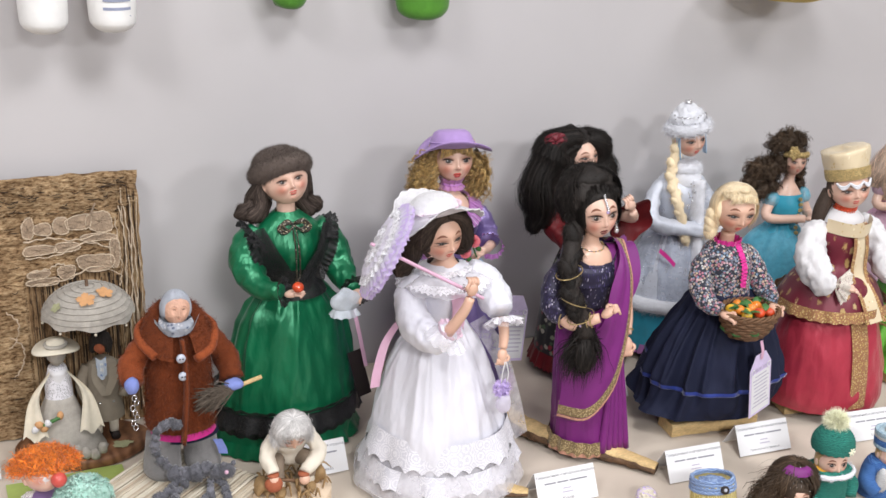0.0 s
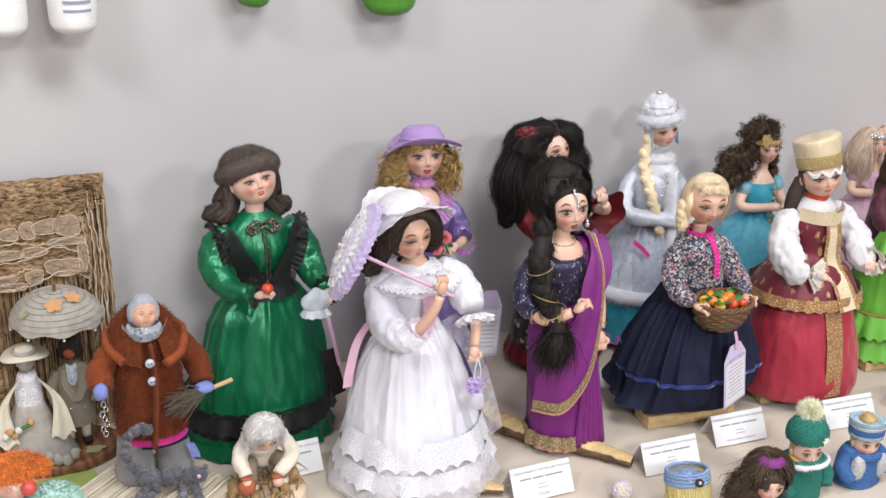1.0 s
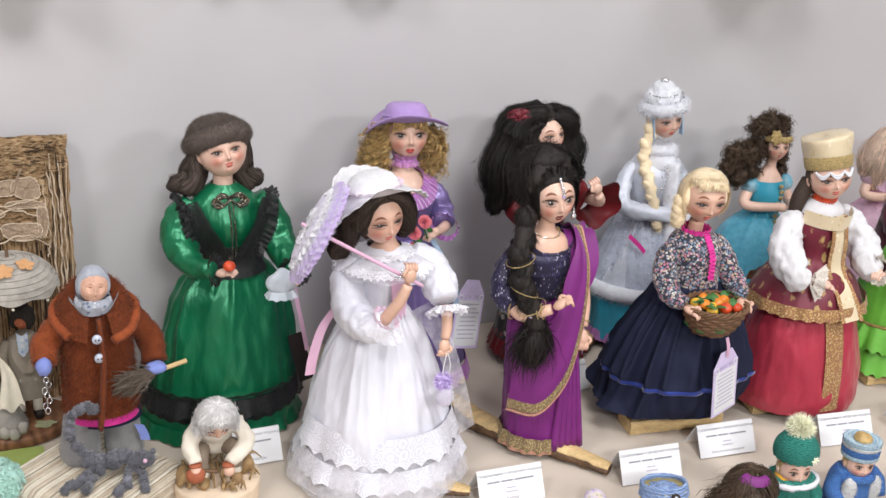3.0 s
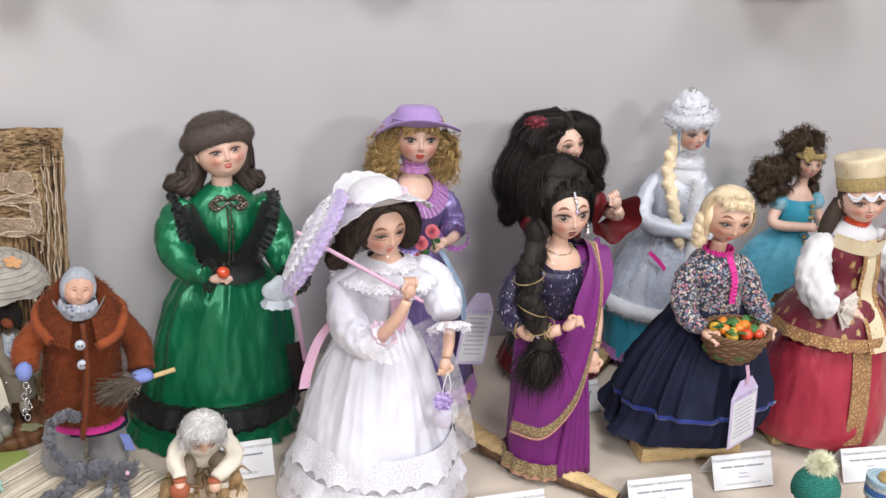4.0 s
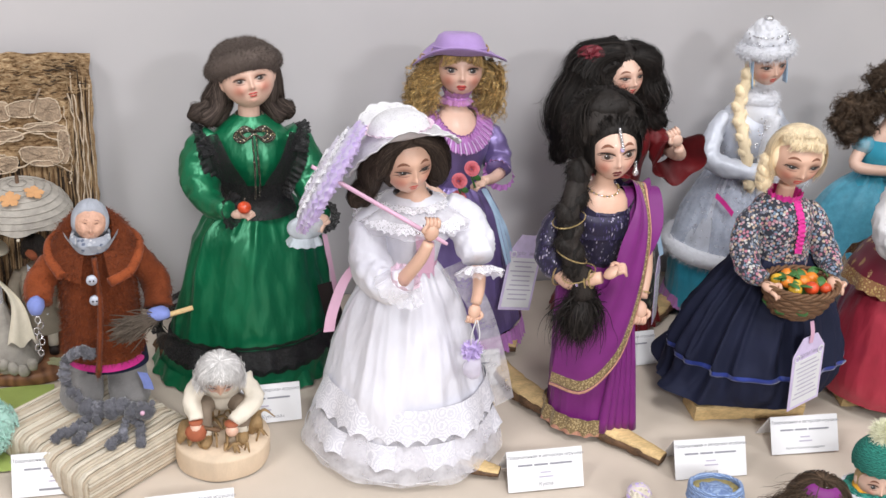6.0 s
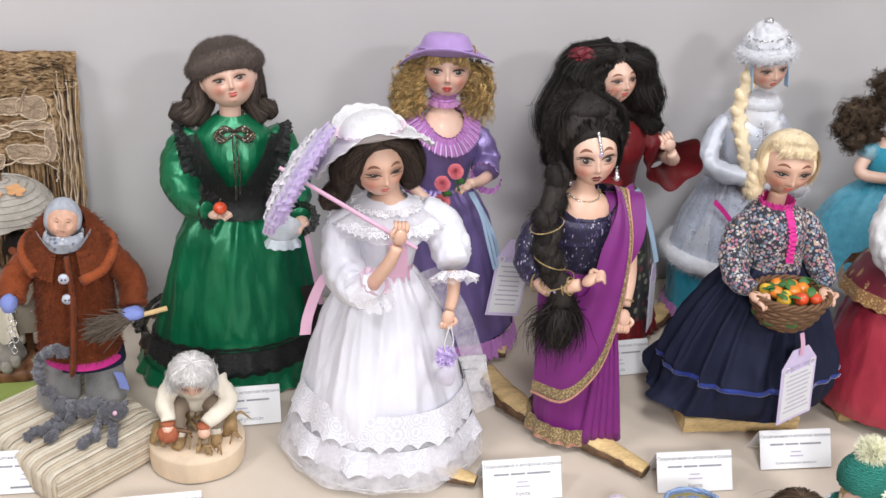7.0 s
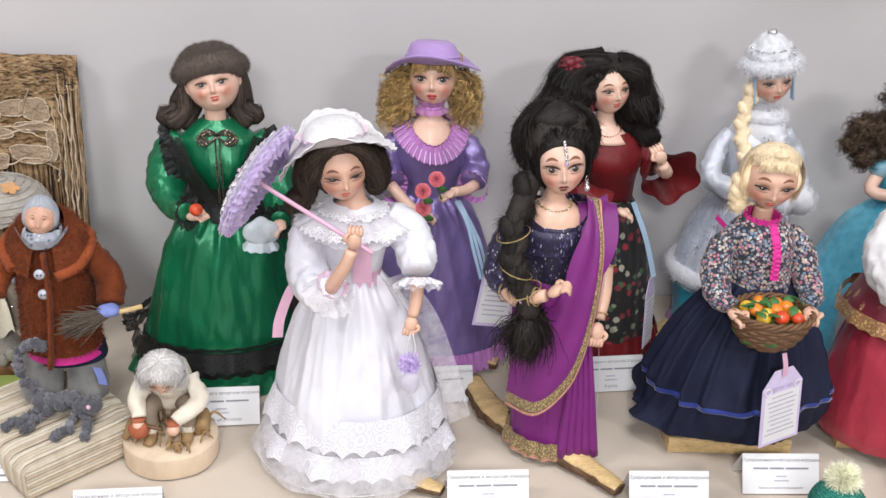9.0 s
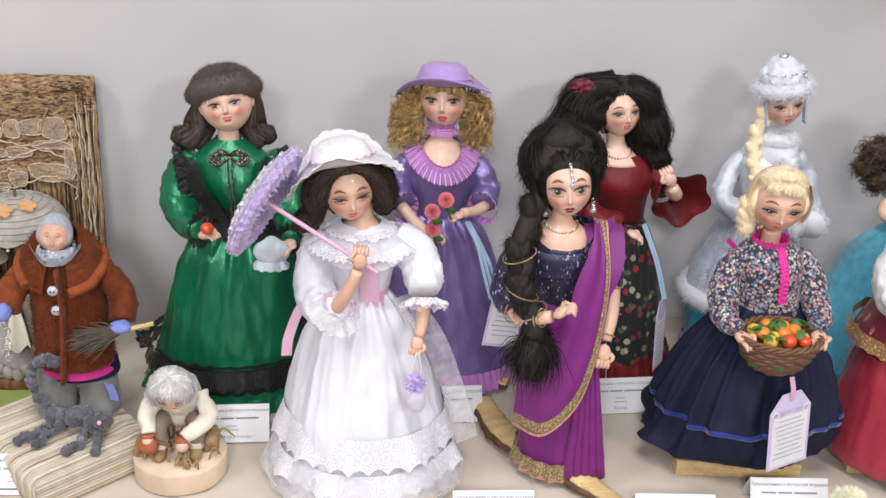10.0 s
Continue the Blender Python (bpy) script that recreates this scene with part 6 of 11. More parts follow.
    p[:, 2] -= 0.010 * np.clip(-np.sin(np.linspace(0, 2 * math.pi, 40)), 0, 1)
    c.tube(np.vstack([p, p[:1]]), 0.0016, M["bronze"], 6, 80)
    # head
    h = Head.seen(before((0.9695, 1.3455, 0.4100), (cx, cy), (0, 0), 0.93, -0.002), (0.0312, 0.032, 0.0368), -7, -4, -7, 0.0142, 0.0235, 0.24, 0.07)
    h.skull(c, M["skin_pale"])
    h.features(c, M["iris"], M["lips_dark"], 0.05, 0.50, 1.2)
    bh = M["black_hair"]
    h.hair(c, bh, 1.13, 0.68, 0.84, low=-0.8, seed=17, depth=0.02)
    h.comb(c, bh, 1600, 1.17, 0.80, 0.86, -0.7, 5, 0.12, free=h, front=False)
    h.sweep(c, bh, 2200, 0.76, 0.88, (1.25, 0.9, 1.05), 0.019, 6)
    for at, size, n in (((-0.14, 0.70, 0.62), (0.0490, 0.040, 0.042), 2600), ((-0.20, 0.70, 1.30), (0.034, 0.032, 0.021), 1200), ((-0.98, 0.55, 0.45), (0.024, 0.026, 0.032), 800), ((0.86, 0.62, 0.50), (0.020, 0.024, 0.030), 800)):
        puff = Head(h.at(*at), size, 0, 0, -6)
        i2 = len(c.f)
        c.ball(puff.c, puff.size, bh, h.r, 30, 18, 0.16, 55)
        puff.comb(c, bh, n, 1.02, -9, 9, -0.9, 7, 0.16, free=h, front=False)
        c.fur(i2, n, 0.013, bh, 0.25, 0.035, 0.5, lay=0.8)
    # long plait over the shoulder, loose at its end
    i0 = len(c.f)
    pl = [h.at(-0.90, 0.35, -0.2), (cx - 0.064, cy - 0.030, 0.352), (cx - 0.070, cy - 0.046, 0.315), (cx - 0.064, cy - 0.056, 0.285), (cx - 0.050, cy - 0.064, 0.258), (cx - 0.044, cy - 0.068, 0.236)]
    braid(c, pl, 0.0205, bh, 11)
    c.tube(pl, [0.012, 0.015, 0.016, 0.016, 0.015, 0.012], bh, 12, 24, folds=0.3)
    c.fur(i0, 9000, 0.014, bh, 0.2, 0.02, 0.35, lay=0.8)
    c.fur(i0, 700, 0.014, bh, 0.1, 0.012, 1.0)
    for t, tilt in ((0.30, 0.35), (0.55, -0.3), (0.72, 0.4)):
        q = spline(pl, 20)[int(t * 20)]
        a = np.linspace(0, 2 * math.pi, 18)
        c.tube(np.stack([q[0] + 0.0205 * np.cos(a), q[1] + 0.0200 * np.sin(a), q[2] + 0.0205 * tilt * np.cos(a)], 1), 0.0008, M["pale_gold"], 5, 24)
    c.ball((cx - 0.044, cy - 0.062, 0.216), (0.016, 0.013, 0.024), bh, None, 22, 14, 0.3, 60)
    n = 1500
    r = np.random.default_rng(14)
    root = np.array(pl[-1]) + r.normal(size=(n, 3)) * np.array([0.008, 0.006, 0.006])
    tip = np.array((cx - 0.044, cy - 0.058, 0.186)) + r.normal(size=(n, 3)) * np.array([0.017, 0.010, 0.016])
    c.locks(root, tip, bh, (tip - root) * np.array([0.7, 0.4, -0.05]), 0.004, 1.3, 0.00055, 12, 3)
    tress(c, [pl[-1], (cx - 0.048, cy - 0.064, 0.216), (cx - 0.044, cy - 0.060, 0.196), (cx - 0.040, cy - 0.056, 0.180)], [0.012, 0.020, 0.019, 0.008], bh, 700, 5, 0.7, 0.3, 1.6)
    # arms and bangles
    c.tube([(cx - 0.050, cy, 0.330), (cx - 0.072, cy - 0.004, 0.302), (cx - 0.080, cy - 0.018, 0.272), (cx - 0.070, cy - 0.036, 0.254)], [0.014, 0.019, 0.021, 0.016], M["crinkle"], 28, 34, folds=0.17)
    c.tube([(cx - 0.072, cy - 0.034, 0.256), (cx - 0.060, cy - 0.058, 0.252), (cx - 0.030, cy - 0.080, 0.268)], [0.0105, 0.0100, 0.0075], M["skin"], 12, 12)
    hand(c, (cx - 0.020, cy - 0.086, 0.277), (0.75, -0.35, 0.6), M["skin"], 0.016, (-0.5, 0, 1), 1.0)
    c.tube([(cx + 0.040, cy, 0.334), (cx + 0.060, cy + 0.002, 0.312), (cx + 0.067, cy - 0.002, 0.270)], [0.014, 0.018, 0.0135], M["crinkle"], 28, 34, folds=0.17)
    c.tube([(cx + 0.067, cy - 0.002, 0.274), (cx + 0.064, cy - 0.022, 0.240), (cx + 0.056, cy - 0.040, 0.212)], [0.0105, 0.0098, 0.0075], M["skin"], 12, 12)
    hand(c, (cx + 0.053, cy - 0.048, 0.199), (-0.1, -0.5, -0.9), M["skin"], 0.016, (0, -1, 0), 0.7)
    for q, w, rr in (((cx - 0.052, cy - 0.064, 0.256), (0.8, -0.5, 0.3), 0.0115), ((cx - 0.046, cy - 0.068, 0.259), (0.8, -0.5, 0.3), 0.0115), ((cx - 0.040, cy - 0.072, 0.262), (0.7, -0.6, 0.3), 0.011), ((cx + 0.058, cy - 0.036, 0.218), (-0.2, -0.5, -0.8), 0.0095),
                     ((cx + 0.0665, cy - 0.004, 0.270), (0, -0.3, -1), 0.0135), ((cx - 0.070, cy - 0.037, 0.254), (0.5, -0.8, 0), 0.015)):
        w = np.array(w, float) / np.linalg.norm(w)
        u = np.cross(w, (0, 0, 1.0))
        u /= np.linalg.norm(u)
        v = np.cross(u, w)
        a = np.linspace(0, 2 * math.pi, 18)
        c.tube(np.array(q) + rr * (np.cos(a)[:, None] * u + np.sin(a)[:, None] * v), 0.0011, M["pale_gold"], 6, 24)
    c.ball((cx - 0.058, cy - 0.070, 0.256), 0.004, M["lilac_lace"], None, 10, 8)
    # jewels: brow chain, earrings, necklace
    for k in range(8):
        c.ball(h.at(0.06 + 0.01 * k, -0.78 - 0.042 * k, 0.86 - 0.082 * k), 0.0024, M["silver"], None, 8, 6)
    c.ball(h.at(0.11, -1.05, 0.24), 0.0030, M["lilac_lace"], None, 8, 6)
    for s in (-1, 1):
        for k, rr in enumerate((0.0034, 0.0026, 0.0026, 0.0030, 0.0044)):
            c.ball(h.at(s * 0.98, -0.12, -0.35 - 0.13 * k), rr, M["silver"], None, 8, 6)
    a = np.linspace(-0.2, math.pi + 0.2, 22)
    for t in a:
        c.ball((cx - 0.012 + 0.0215 * math.cos(t), cy - 0.006 - 0.020 * math.sin(t), 0.357 - 0.006 * max(0, math.sin(t))), 0.0017, M["silver"] if int(t * 7) % 2 else M["pale_gold"], None, 7, 5)
    c.strip([(cx + 0.060, cy - 0.02, 0.22), (cx + 0.070, cy - 0.03, 0.12), (cx + 0.076, cy - 0.03, 0.05)], 0.006, (0.4, 1, 0), M["blue_satin"])
    doll(c, "sari_doll", (cx, cy), "dark-haired doll in purple sari with bronze braid border", slim=0.93, shift=-0.002)


def red_doll():
    c, cx, cy = Clay(), 1.128, 1.645
    fl = M["dark_floral"]
    c.loft([(0.250, cx + 0.018, cy, 0.030, 0.027), (0.215, cx + 0.022, cy, 0.046, 0.042), (0.15, cx + 0.024, cy, 0.064, 0.060), (0.06, cx + 0.026, cy, 0.078, 0.074), (0.035, cx + 0.026, cy, 0.080, 0.076)], fl, 120, 30, 10, (0.05, 0.06), 9)
    p, d = hem_ring(cx + 0.026, cy, 0.080, 0.076, 0.042, 48)
    c.frill(p, d * 0.3 + np.array([0, 0, -1]), 0.030, 0.004, 26, M["red_velvet"], 240, 4, 5, True, 0.3)
    c.loft([(0.01, cx + 0.03, cy, 0.05, 0.05), (0.03, cx + 0.026, cy, 0.06, 0.06)], M["lash"], 24, 3)
    c.loft([(0.245, cx + 0.018, cy, 0.031, 0.028), (0.28, cx + 0.010, cy - 0.002, 0.040, 0.036), (0.31, cx + 0.006, cy - 0.006, 0.048, 0.041), (0.336, cx + 0.002, cy, 0.048, 0.034), (0.35, cx, cy, 0.035, 0.026)], M["red_velvet"], 56, 18, 9, (0.03, 0.0), 3)
    c.loft([(0.338, cx, cy - 0.006, 0.036, 0.030), (0.353, cx - 0.002, cy - 0.006, 0.024, 0.020), (0.364, cx - 0.004, cy - 0.005, 0.014, 0.0135), (0.388, cx - 0.008, cy - 0.006, 0.013, 0.013)], M["skin_pale"], 32, 12)
    h = Head.seen(before((1.101, 1.595, 0.4175), (cx, cy), (-0.014, -0.012), 0.99, -0.012), (0.0290, 0.030, 0.0345), 14, -8, -3, 0.0128, 0.0184, 0.24, 0.05, 0.02)
    h.skull(c, M["skin_pale"])
    h.features(c, M["iris"], M["lips"], 0.3, 0.50)
    bh = M["black_hair"]
    h.hair(c, bh, 1.12, 0.70, 0.88, low=-0.8, seed=19, depth=0.06)
    h.sweep(c, bh, 1800, 0.78, 0.88, (1.35, 0.6, 0.9), 0.014, 6)
    i0 = len(c.f)
    c.ball(h.c + np.array([-0.004, 0.014, 0.010]), (0.046, 0.036, 0.036), bh, h.r, 30, 18, 0.10, 45)
    for k, (pts, rad) in enumerate((([(-0.004, -0.004, 0.040), (-0.034, 0.000, 0.036), (-0.058, 0.006, 0.004), (-0.072, 0.004, -0.045), (-0.076, 0.000, -0.105), (-0.074, 0.0, -0.120)], [0.012, 0.020, 0.026, 0.027, 0.019, 0.004]),
                                    ([(-0.004, 0.020, 0.036), (-0.040, 0.022, 0.020), (-0.052, 0.022, -0.030), (-0.056, 0.020, -0.090), (-0.056, 0.02, -0.112)], [0.018, 0.026, 0.026, 0.020, 0.004]),
                                    ([(-0.002, -0.006, 0.040), (-0.026, -0.006, 0.024), (-0.038, -0.002, -0.006), (-0.044, 0.002, -0.050)], [0.008, 0.013, 0.015, 0.008]),
                                    ([(0.004, -0.006, 0.041), (0.028, -0.002, 0.030), (0.044, 0.006, 0.000), (0.052, 0.008, -0.040), (0.066, 0.004, -0.066), (0.078, 0.0, -0.074)], [0.010, 0.017, 0.023, 0.021, 0.014, 0.003]),
                                    ([(0.004, 0.018, 0.036), (0.036, 0.020, 0.010), (0.042, 0.022, -0.040), (0.050, 0.020, -0.072)], [0.016, 0.024, 0.022, 0.008]))):
        wavy = spline(np.column_stack([pts, rad]), 14)
        wavy[:, 0] += 0.0045 * np.sin(np.arange(14) * 1.5 + k)
        tress(c, [h.c + q[:3] - (0, 0, 0.005) for q in wavy], wavy[:, 3] * (1 + 0.14 * np.sin(np.arange(14) * 1.5 + 1 + k)), bh, 520, 21 + k, stray=0.20, twist=1.0, m=30)
    c.fur(i0, 9000, 0.013, bh, 0.3, 0.022, 0.6, lay=0.75)
    # red flower in the hair
    f0 = h.c + np.array([-0.057, -0.010, 0.034])
    for ring_k, (rad, n) in enumerate(((0.007, 4), (0.014, 6), (0.021, 7))):
        for q in range(n):
            az = q * 6.28 / n + ring_k + np.linspace(-3.4 / n, 3.4 / n, 6)
            rows = []
            for k in np.linspace(0, 1, 5):
                g = rad * (0.25 + 0.75 * k) * (1 + 0.10 * math.sin(3 * q + 7 * k))
                z = 0.010 - 0.003 * ring_k - 0.006 * k * k * ring_k / 2 + 0.002 * np.sin(az * 5 + q)
                rows.append(f0 + g * np.cos(az)[:, None] * np.array([0.75, -0.4, 0.45]) + g * np.sin(az)[:, None] * np.array([-0.30, 0.25, 0.55]) + z[:, None] * np.array([-0.5, -0.85, 0.2]))
            c.grid(rows, M["flower_red"], False)
    # earring and necklace
    for k in range(4):
        c.ball(h.at(-0.98, -0.25, -0.35 - 0.12 * k), 0.0026, M["flower_red"], None, 8, 6)
        c.ball(h.at(0.95, -0.3, -0.4 - 0.10 * k), 0.002, M["rose"], None, 8, 6)
    for t in np.linspace(0, math.pi, 18):
        c.ball((cx - 0.003 + 0.022 * math.cos(t), cy - 0.006 - 0.022 * math.sin(t), 0.360 - 0.012 * math.sin(t)), 0.0018, M["flower_red"], None, 7, 5)
    # raised arm in a flared sleeve, other arm low at the skirt
    c.tube([(cx + 0.040, cy, 0.335), (cx + 0.062, cy - 0.01, 0.315), (cx + 0.070, cy - 0.03, 0.302)], [0.015, 0.020, 0.020], M["red_velvet"], 28, 34, folds=0.17)
    sl = [(cx + 0.066, cy - 0.026, 0.305), (cx + 0.078, cy - 0.044, 0.302), (cx + 0.084, cy - 0.060, 0.306)]
    p = np.array(sl)
    a = np.linspace(0, 2 * math.pi, 40, endpoint=False)
    rows = []
    for k, (q, rr) in enumerate(zip(spline(p, 7), (0.020, 0.023, 0.028, 0.033, 0.038, 0.042, 0.044))):
        rr = rr * (1 + 0.12 * (k / 6) * np.cos(5 * a + 1))
        rows.append(np.stack([q[0] + rr * 0.9 * np.cos(a), q[1] - 0.25 * rr * np.sin(a), q[2] - 0.006 + rr * np.sin(a)], 1))
    c.grid(rows, M["red_velvet"])
    c.tube([(cx + 0.070, cy - 0.04, 0.308), (cx + 0.066, cy - 0.082, 0.318), (cx + 0.056, cy - 0.094, 0.334)], [0.010, 0.0095, 0.0075], M["skin_pale"], 10, 10)
    hand(c, (cx + 0.050, cy - 0.096, 0.346), (-0.5, -0.1, 0.9), M["skin_pale"], 0.015, (0, -1, 0), 1.0)
    c.tube([(cx - 0.040, cy, 0.335), (cx - 0.055, cy - 0.012, 0.30), (cx - 0.040, cy - 0.055, 0.272), (cx - 0.005, cy - 0.072, 0.262)], [0.015, 0.020, 0.020, 0.022], M["red_velvet"], 28, 34, folds=0.17)
    hand(c, (cx + 0.014, cy - 0.076, 0.254), (0.8, -0.2, -0.4), M["skin_pale"], 0.014)
    c.strip([(cx + 0.042, cy - 0.032, 0.25), (cx + 0.060, cy - 0.055, 0.20), (cx + 0.074, cy - 0.068, 0.145)], 0.008, (1, 0.2, 0.3), M["blue_satin"])
    doll(c, "gypsy_style_doll", (cx, cy), "black-haired doll in red velvet blouse and dark floral skirt", lean=(-0.014, -0.012), slim=0.99, shift=-0.012)


def snow_doll():
    c, cx, cy = Clay(), 1.337, 1.652
    ice, fur = M["ice"], M["white_fur"]
    c.loft([(0.27, cx, cy, 0.036, 0.032), (0.24, cx, cy, 0.050, 0.045), (0.18, cx + 0.002, cy, 0.074, 0.064), (0.12, cx + 0.004, cy, 0.092, 0.078)], ice, 120, 24, 11, (0.04, 0.05), 14)
    c.loft([(0.25, cx, cy, 0.048, 0.043), (0.18, cx + 0.002, cy, 0.080, 0.068), (0.115, cx + 0.004, cy, 0.098, 0.082)], M["ice_net"], 120, 16, 13, (0.04, 0.07), 15)
    c.loft([(0.10, cx + 0.004, cy, 0.085, 0.072), (0.02, cx + 0.006, cy, 0.088, 0.075)], M["turquoise"], 100, 10, 15, (0.04, 0.06), 17)
    p, d = hem_ring(cx + 0.006, cy, 0.089, 0.076, 0.034, 48)
    c.frill(p, d * 0.2 + np.array([0, 0, -1]), 0.018, 0.003, 30, M["mauve"], 240, 3, 5, True, 0.5)
    i0 = len(c.f)
    p, d = hem_ring(cx + 0.004, cy, 0.094, 0.080, 0.118, 40)
    c.tube(np.vstack([p, p[:1]]), 0.013, fur, 12, 70)
    c.tube([(cx + 0.012, cy - 0.034, 0.35), (cx + 0.012, cy - 0.044, 0.29), (cx + 0.014, cy - 0.056, 0.22), (cx + 0.016, cy - 0.080, 0.125)], [0.020, 0.018, 0.016, 0.018], fur, 12, 30, 0.6)
    c.fur(i0, 6500, 0.010, fur, 0.3, 0.03, 0.7, 4)
    c.loft([(0.268, cx, cy, 0.036, 0.032), (0.30, cx, cy - 0.002, 0.042, 0.037), (0.325, cx, cy - 0.003, 0.046, 0.037), (0.345, cx, cy, 0.042, 0.030), (0.362, cx, cy, 0.022, 0.019)], ice, 50, 16)
    c.loft([(0.335, cx + 0.003, cy - 0.006, 0.032, 0.030), (0.355, cx + 0.003, cy - 0.008, 0.030, 0.029), (0.372, cx + 0.002, cy - 0.006, 0.022, 0.021)], fur, 36, 8)
    p, d = hem_ring(cx + 0.002, cy - 0.006, 0.021, 0.020, 0.368, 30)
    i1 = len(c.f)
    c.tube(np.vstack([p, p[:1]]), 0.0105, fur, 12, 50)
    c.fur(i1, 2600, 0.008, fur, 0.1, 0.03, 0.8, 6)
    for k in range(420):
        t, z = rng.uniform(3.14, 6.28), rng.uniform(0.13, 0.33)
        g = float(np.interp(z, (0.13, 0.18, 0.25, 0.27, 0.33), (0.094, 0.078, 0.050, 0.040, 0.047)))
        c.ball((cx + 0.002 + g * math.cos(t), cy + 0.88 * g * math.sin(t), z), 0.0009, M["silver"], None, 5, 4)
    h = Head.seen((1.336, 1.6145, 0.4235), (0.0275, 0.0275, 0.0330), 0, -2, -9, 0.0125, 0.0198, 0.26, 0.04)
    h.skull(c, M["skin_pale"])
    h.features(c, M["iris_blue"], M["lips"], 0.3)
    h.hair(c, M["blond_hair"], 1.07, 0.66, 0.92, low=-0.7, seed=23)
    i1 = len(c.f)
    braid(c, [h.at(-0.85, 0.0, -0.1), (cx - 0.034, cy - 0.016, 0.360), (cx - 0.030, cy - 0.038, 0.315), (cx - 0.018, cy - 0.052, 0.268), (cx - 0.012, cy - 0.056, 0.24)], 0.0125, M["blond_hair"], 19)
    c.fur(i1, 2600, 0.008, M["blond_hair"], 0.2, 0.03, 0.4, lay=0.8)
    # hat with a fur brim and a silver band
    c.ball(h.at(0, 0.12, 0.98), (0.0315, 0.031, 0.029), fur, h.r, 40, 20, 0.22, 110)
    c.ball(h.at(0, 0.12, 1.45), (0.022, 0.021, 0.018), fur, h.r, 30, 14, 0.22, 110)
    c.fur(len(c.f) - 1100, 2600, 0.0045, fur, 0.0, 0.08, 0.9, 5)
    for k, z in enumerate((0.95, 1.35)):
        a = np.linspace(0, 2 * math.pi, 40)
        rr = (1.12, 0.94)[k]
        c.tube(h.out(np.stack([rr * np.cos(a), rr * np.sin(a) + 0.05, z + 0.06 * np.abs(np.sin(6 * a))], 1) * h.size), 0.0014, M["silver"], 6, 90, folds=0.5)
    for k in range(60):
        t = rng.uniform(0, 2 * math.pi)
        z = rng.uniform(0.75, 1.5)
        rr = 1.14 * math.sqrt(max(0.03, 1 - ((z - 1.05) / 1.05) ** 2))
        c.ball(h.at(rr * math.cos(t), rr * math.sin(t), z), 0.0018, M["silver"], None, 6, 4)
    for k in range(6):
        c.ball(h.at(0.1 * math.cos(k), 0.1 * math.sin(k), 2.05), 0.0045, M["silver"], None, 8, 6)
    i1 = len(c.f)
    a = np.linspace(0, 2 * math.pi, 40)
    c.tube(h.out(np.stack([1.14 * np.cos(a), 1.12 * np.sin(a) + 0.08, 0.66 - 0.06 * np.sin(a)], 1) * h.size), 0.0105, fur, 12, 70)
    c.fur(i1, 2600, 0.009, fur, 0.3, 0.05, 0.7, 2)
    for s in (-1, 1):
        for q in range(3):
            c.tube([h.at(s * 1.0, -0.35 + 0.15 * q, 0.3), h.at(s * 1.03, -0.4 + 0.15 * q, -0.4), h.at(s * 1.02, -0.42 + 0.15 * q, -0.95)], 0.0016, M["blue_satin"], 5, 8)
    # beads at the neck, sleeves with fur cuffs in front
    for k in range(26):
        c.ball((cx - 0.014 + 0.028 * rng.uniform(0, 1), cy - 0.044 - 0.006 * rng.uniform(), 0.30 + 0.05 * rng.uniform()), 0.0016, M["silver"], None, 6, 4)
    for s, hx in ((-1, cx + 0.024), (1, cx + 0.060)):
        c.tube([(cx + s * 0.040, cy, 0.340), (cx + s * 0.060, cy - 0.006, 0.308), (cx + s * 0.062, cy - 0.030, 0.272), (hx, cy - 0.066, 0.262)], [0.013, 0.016, 0.018, 0.016], ice, 28, 34, folds=0.26)
        i2 = len(c.f)
        c.tube([(hx - s * 0.004, cy - 0.062, 0.262), (hx - s * 0.014, cy - 0.074, 0.262)], [0.021, 0.021], fur, 14, 5)
        c.fur(i2, 700, 0.008, fur, 0.2, 0.05, 0.7)
    c.strip([(cx - 0.060, cy - 0.045, 0.225), (cx - 0.048, cy - 0.055, 0.214), (cx - 0.036, cy - 0.064, 0.20)], 0.008, (0.3, 0, 1), M["magenta"])
    doll(c, "snow_maiden_doll", (cx, cy), "fair plaited doll in pale blue coat with white fur")


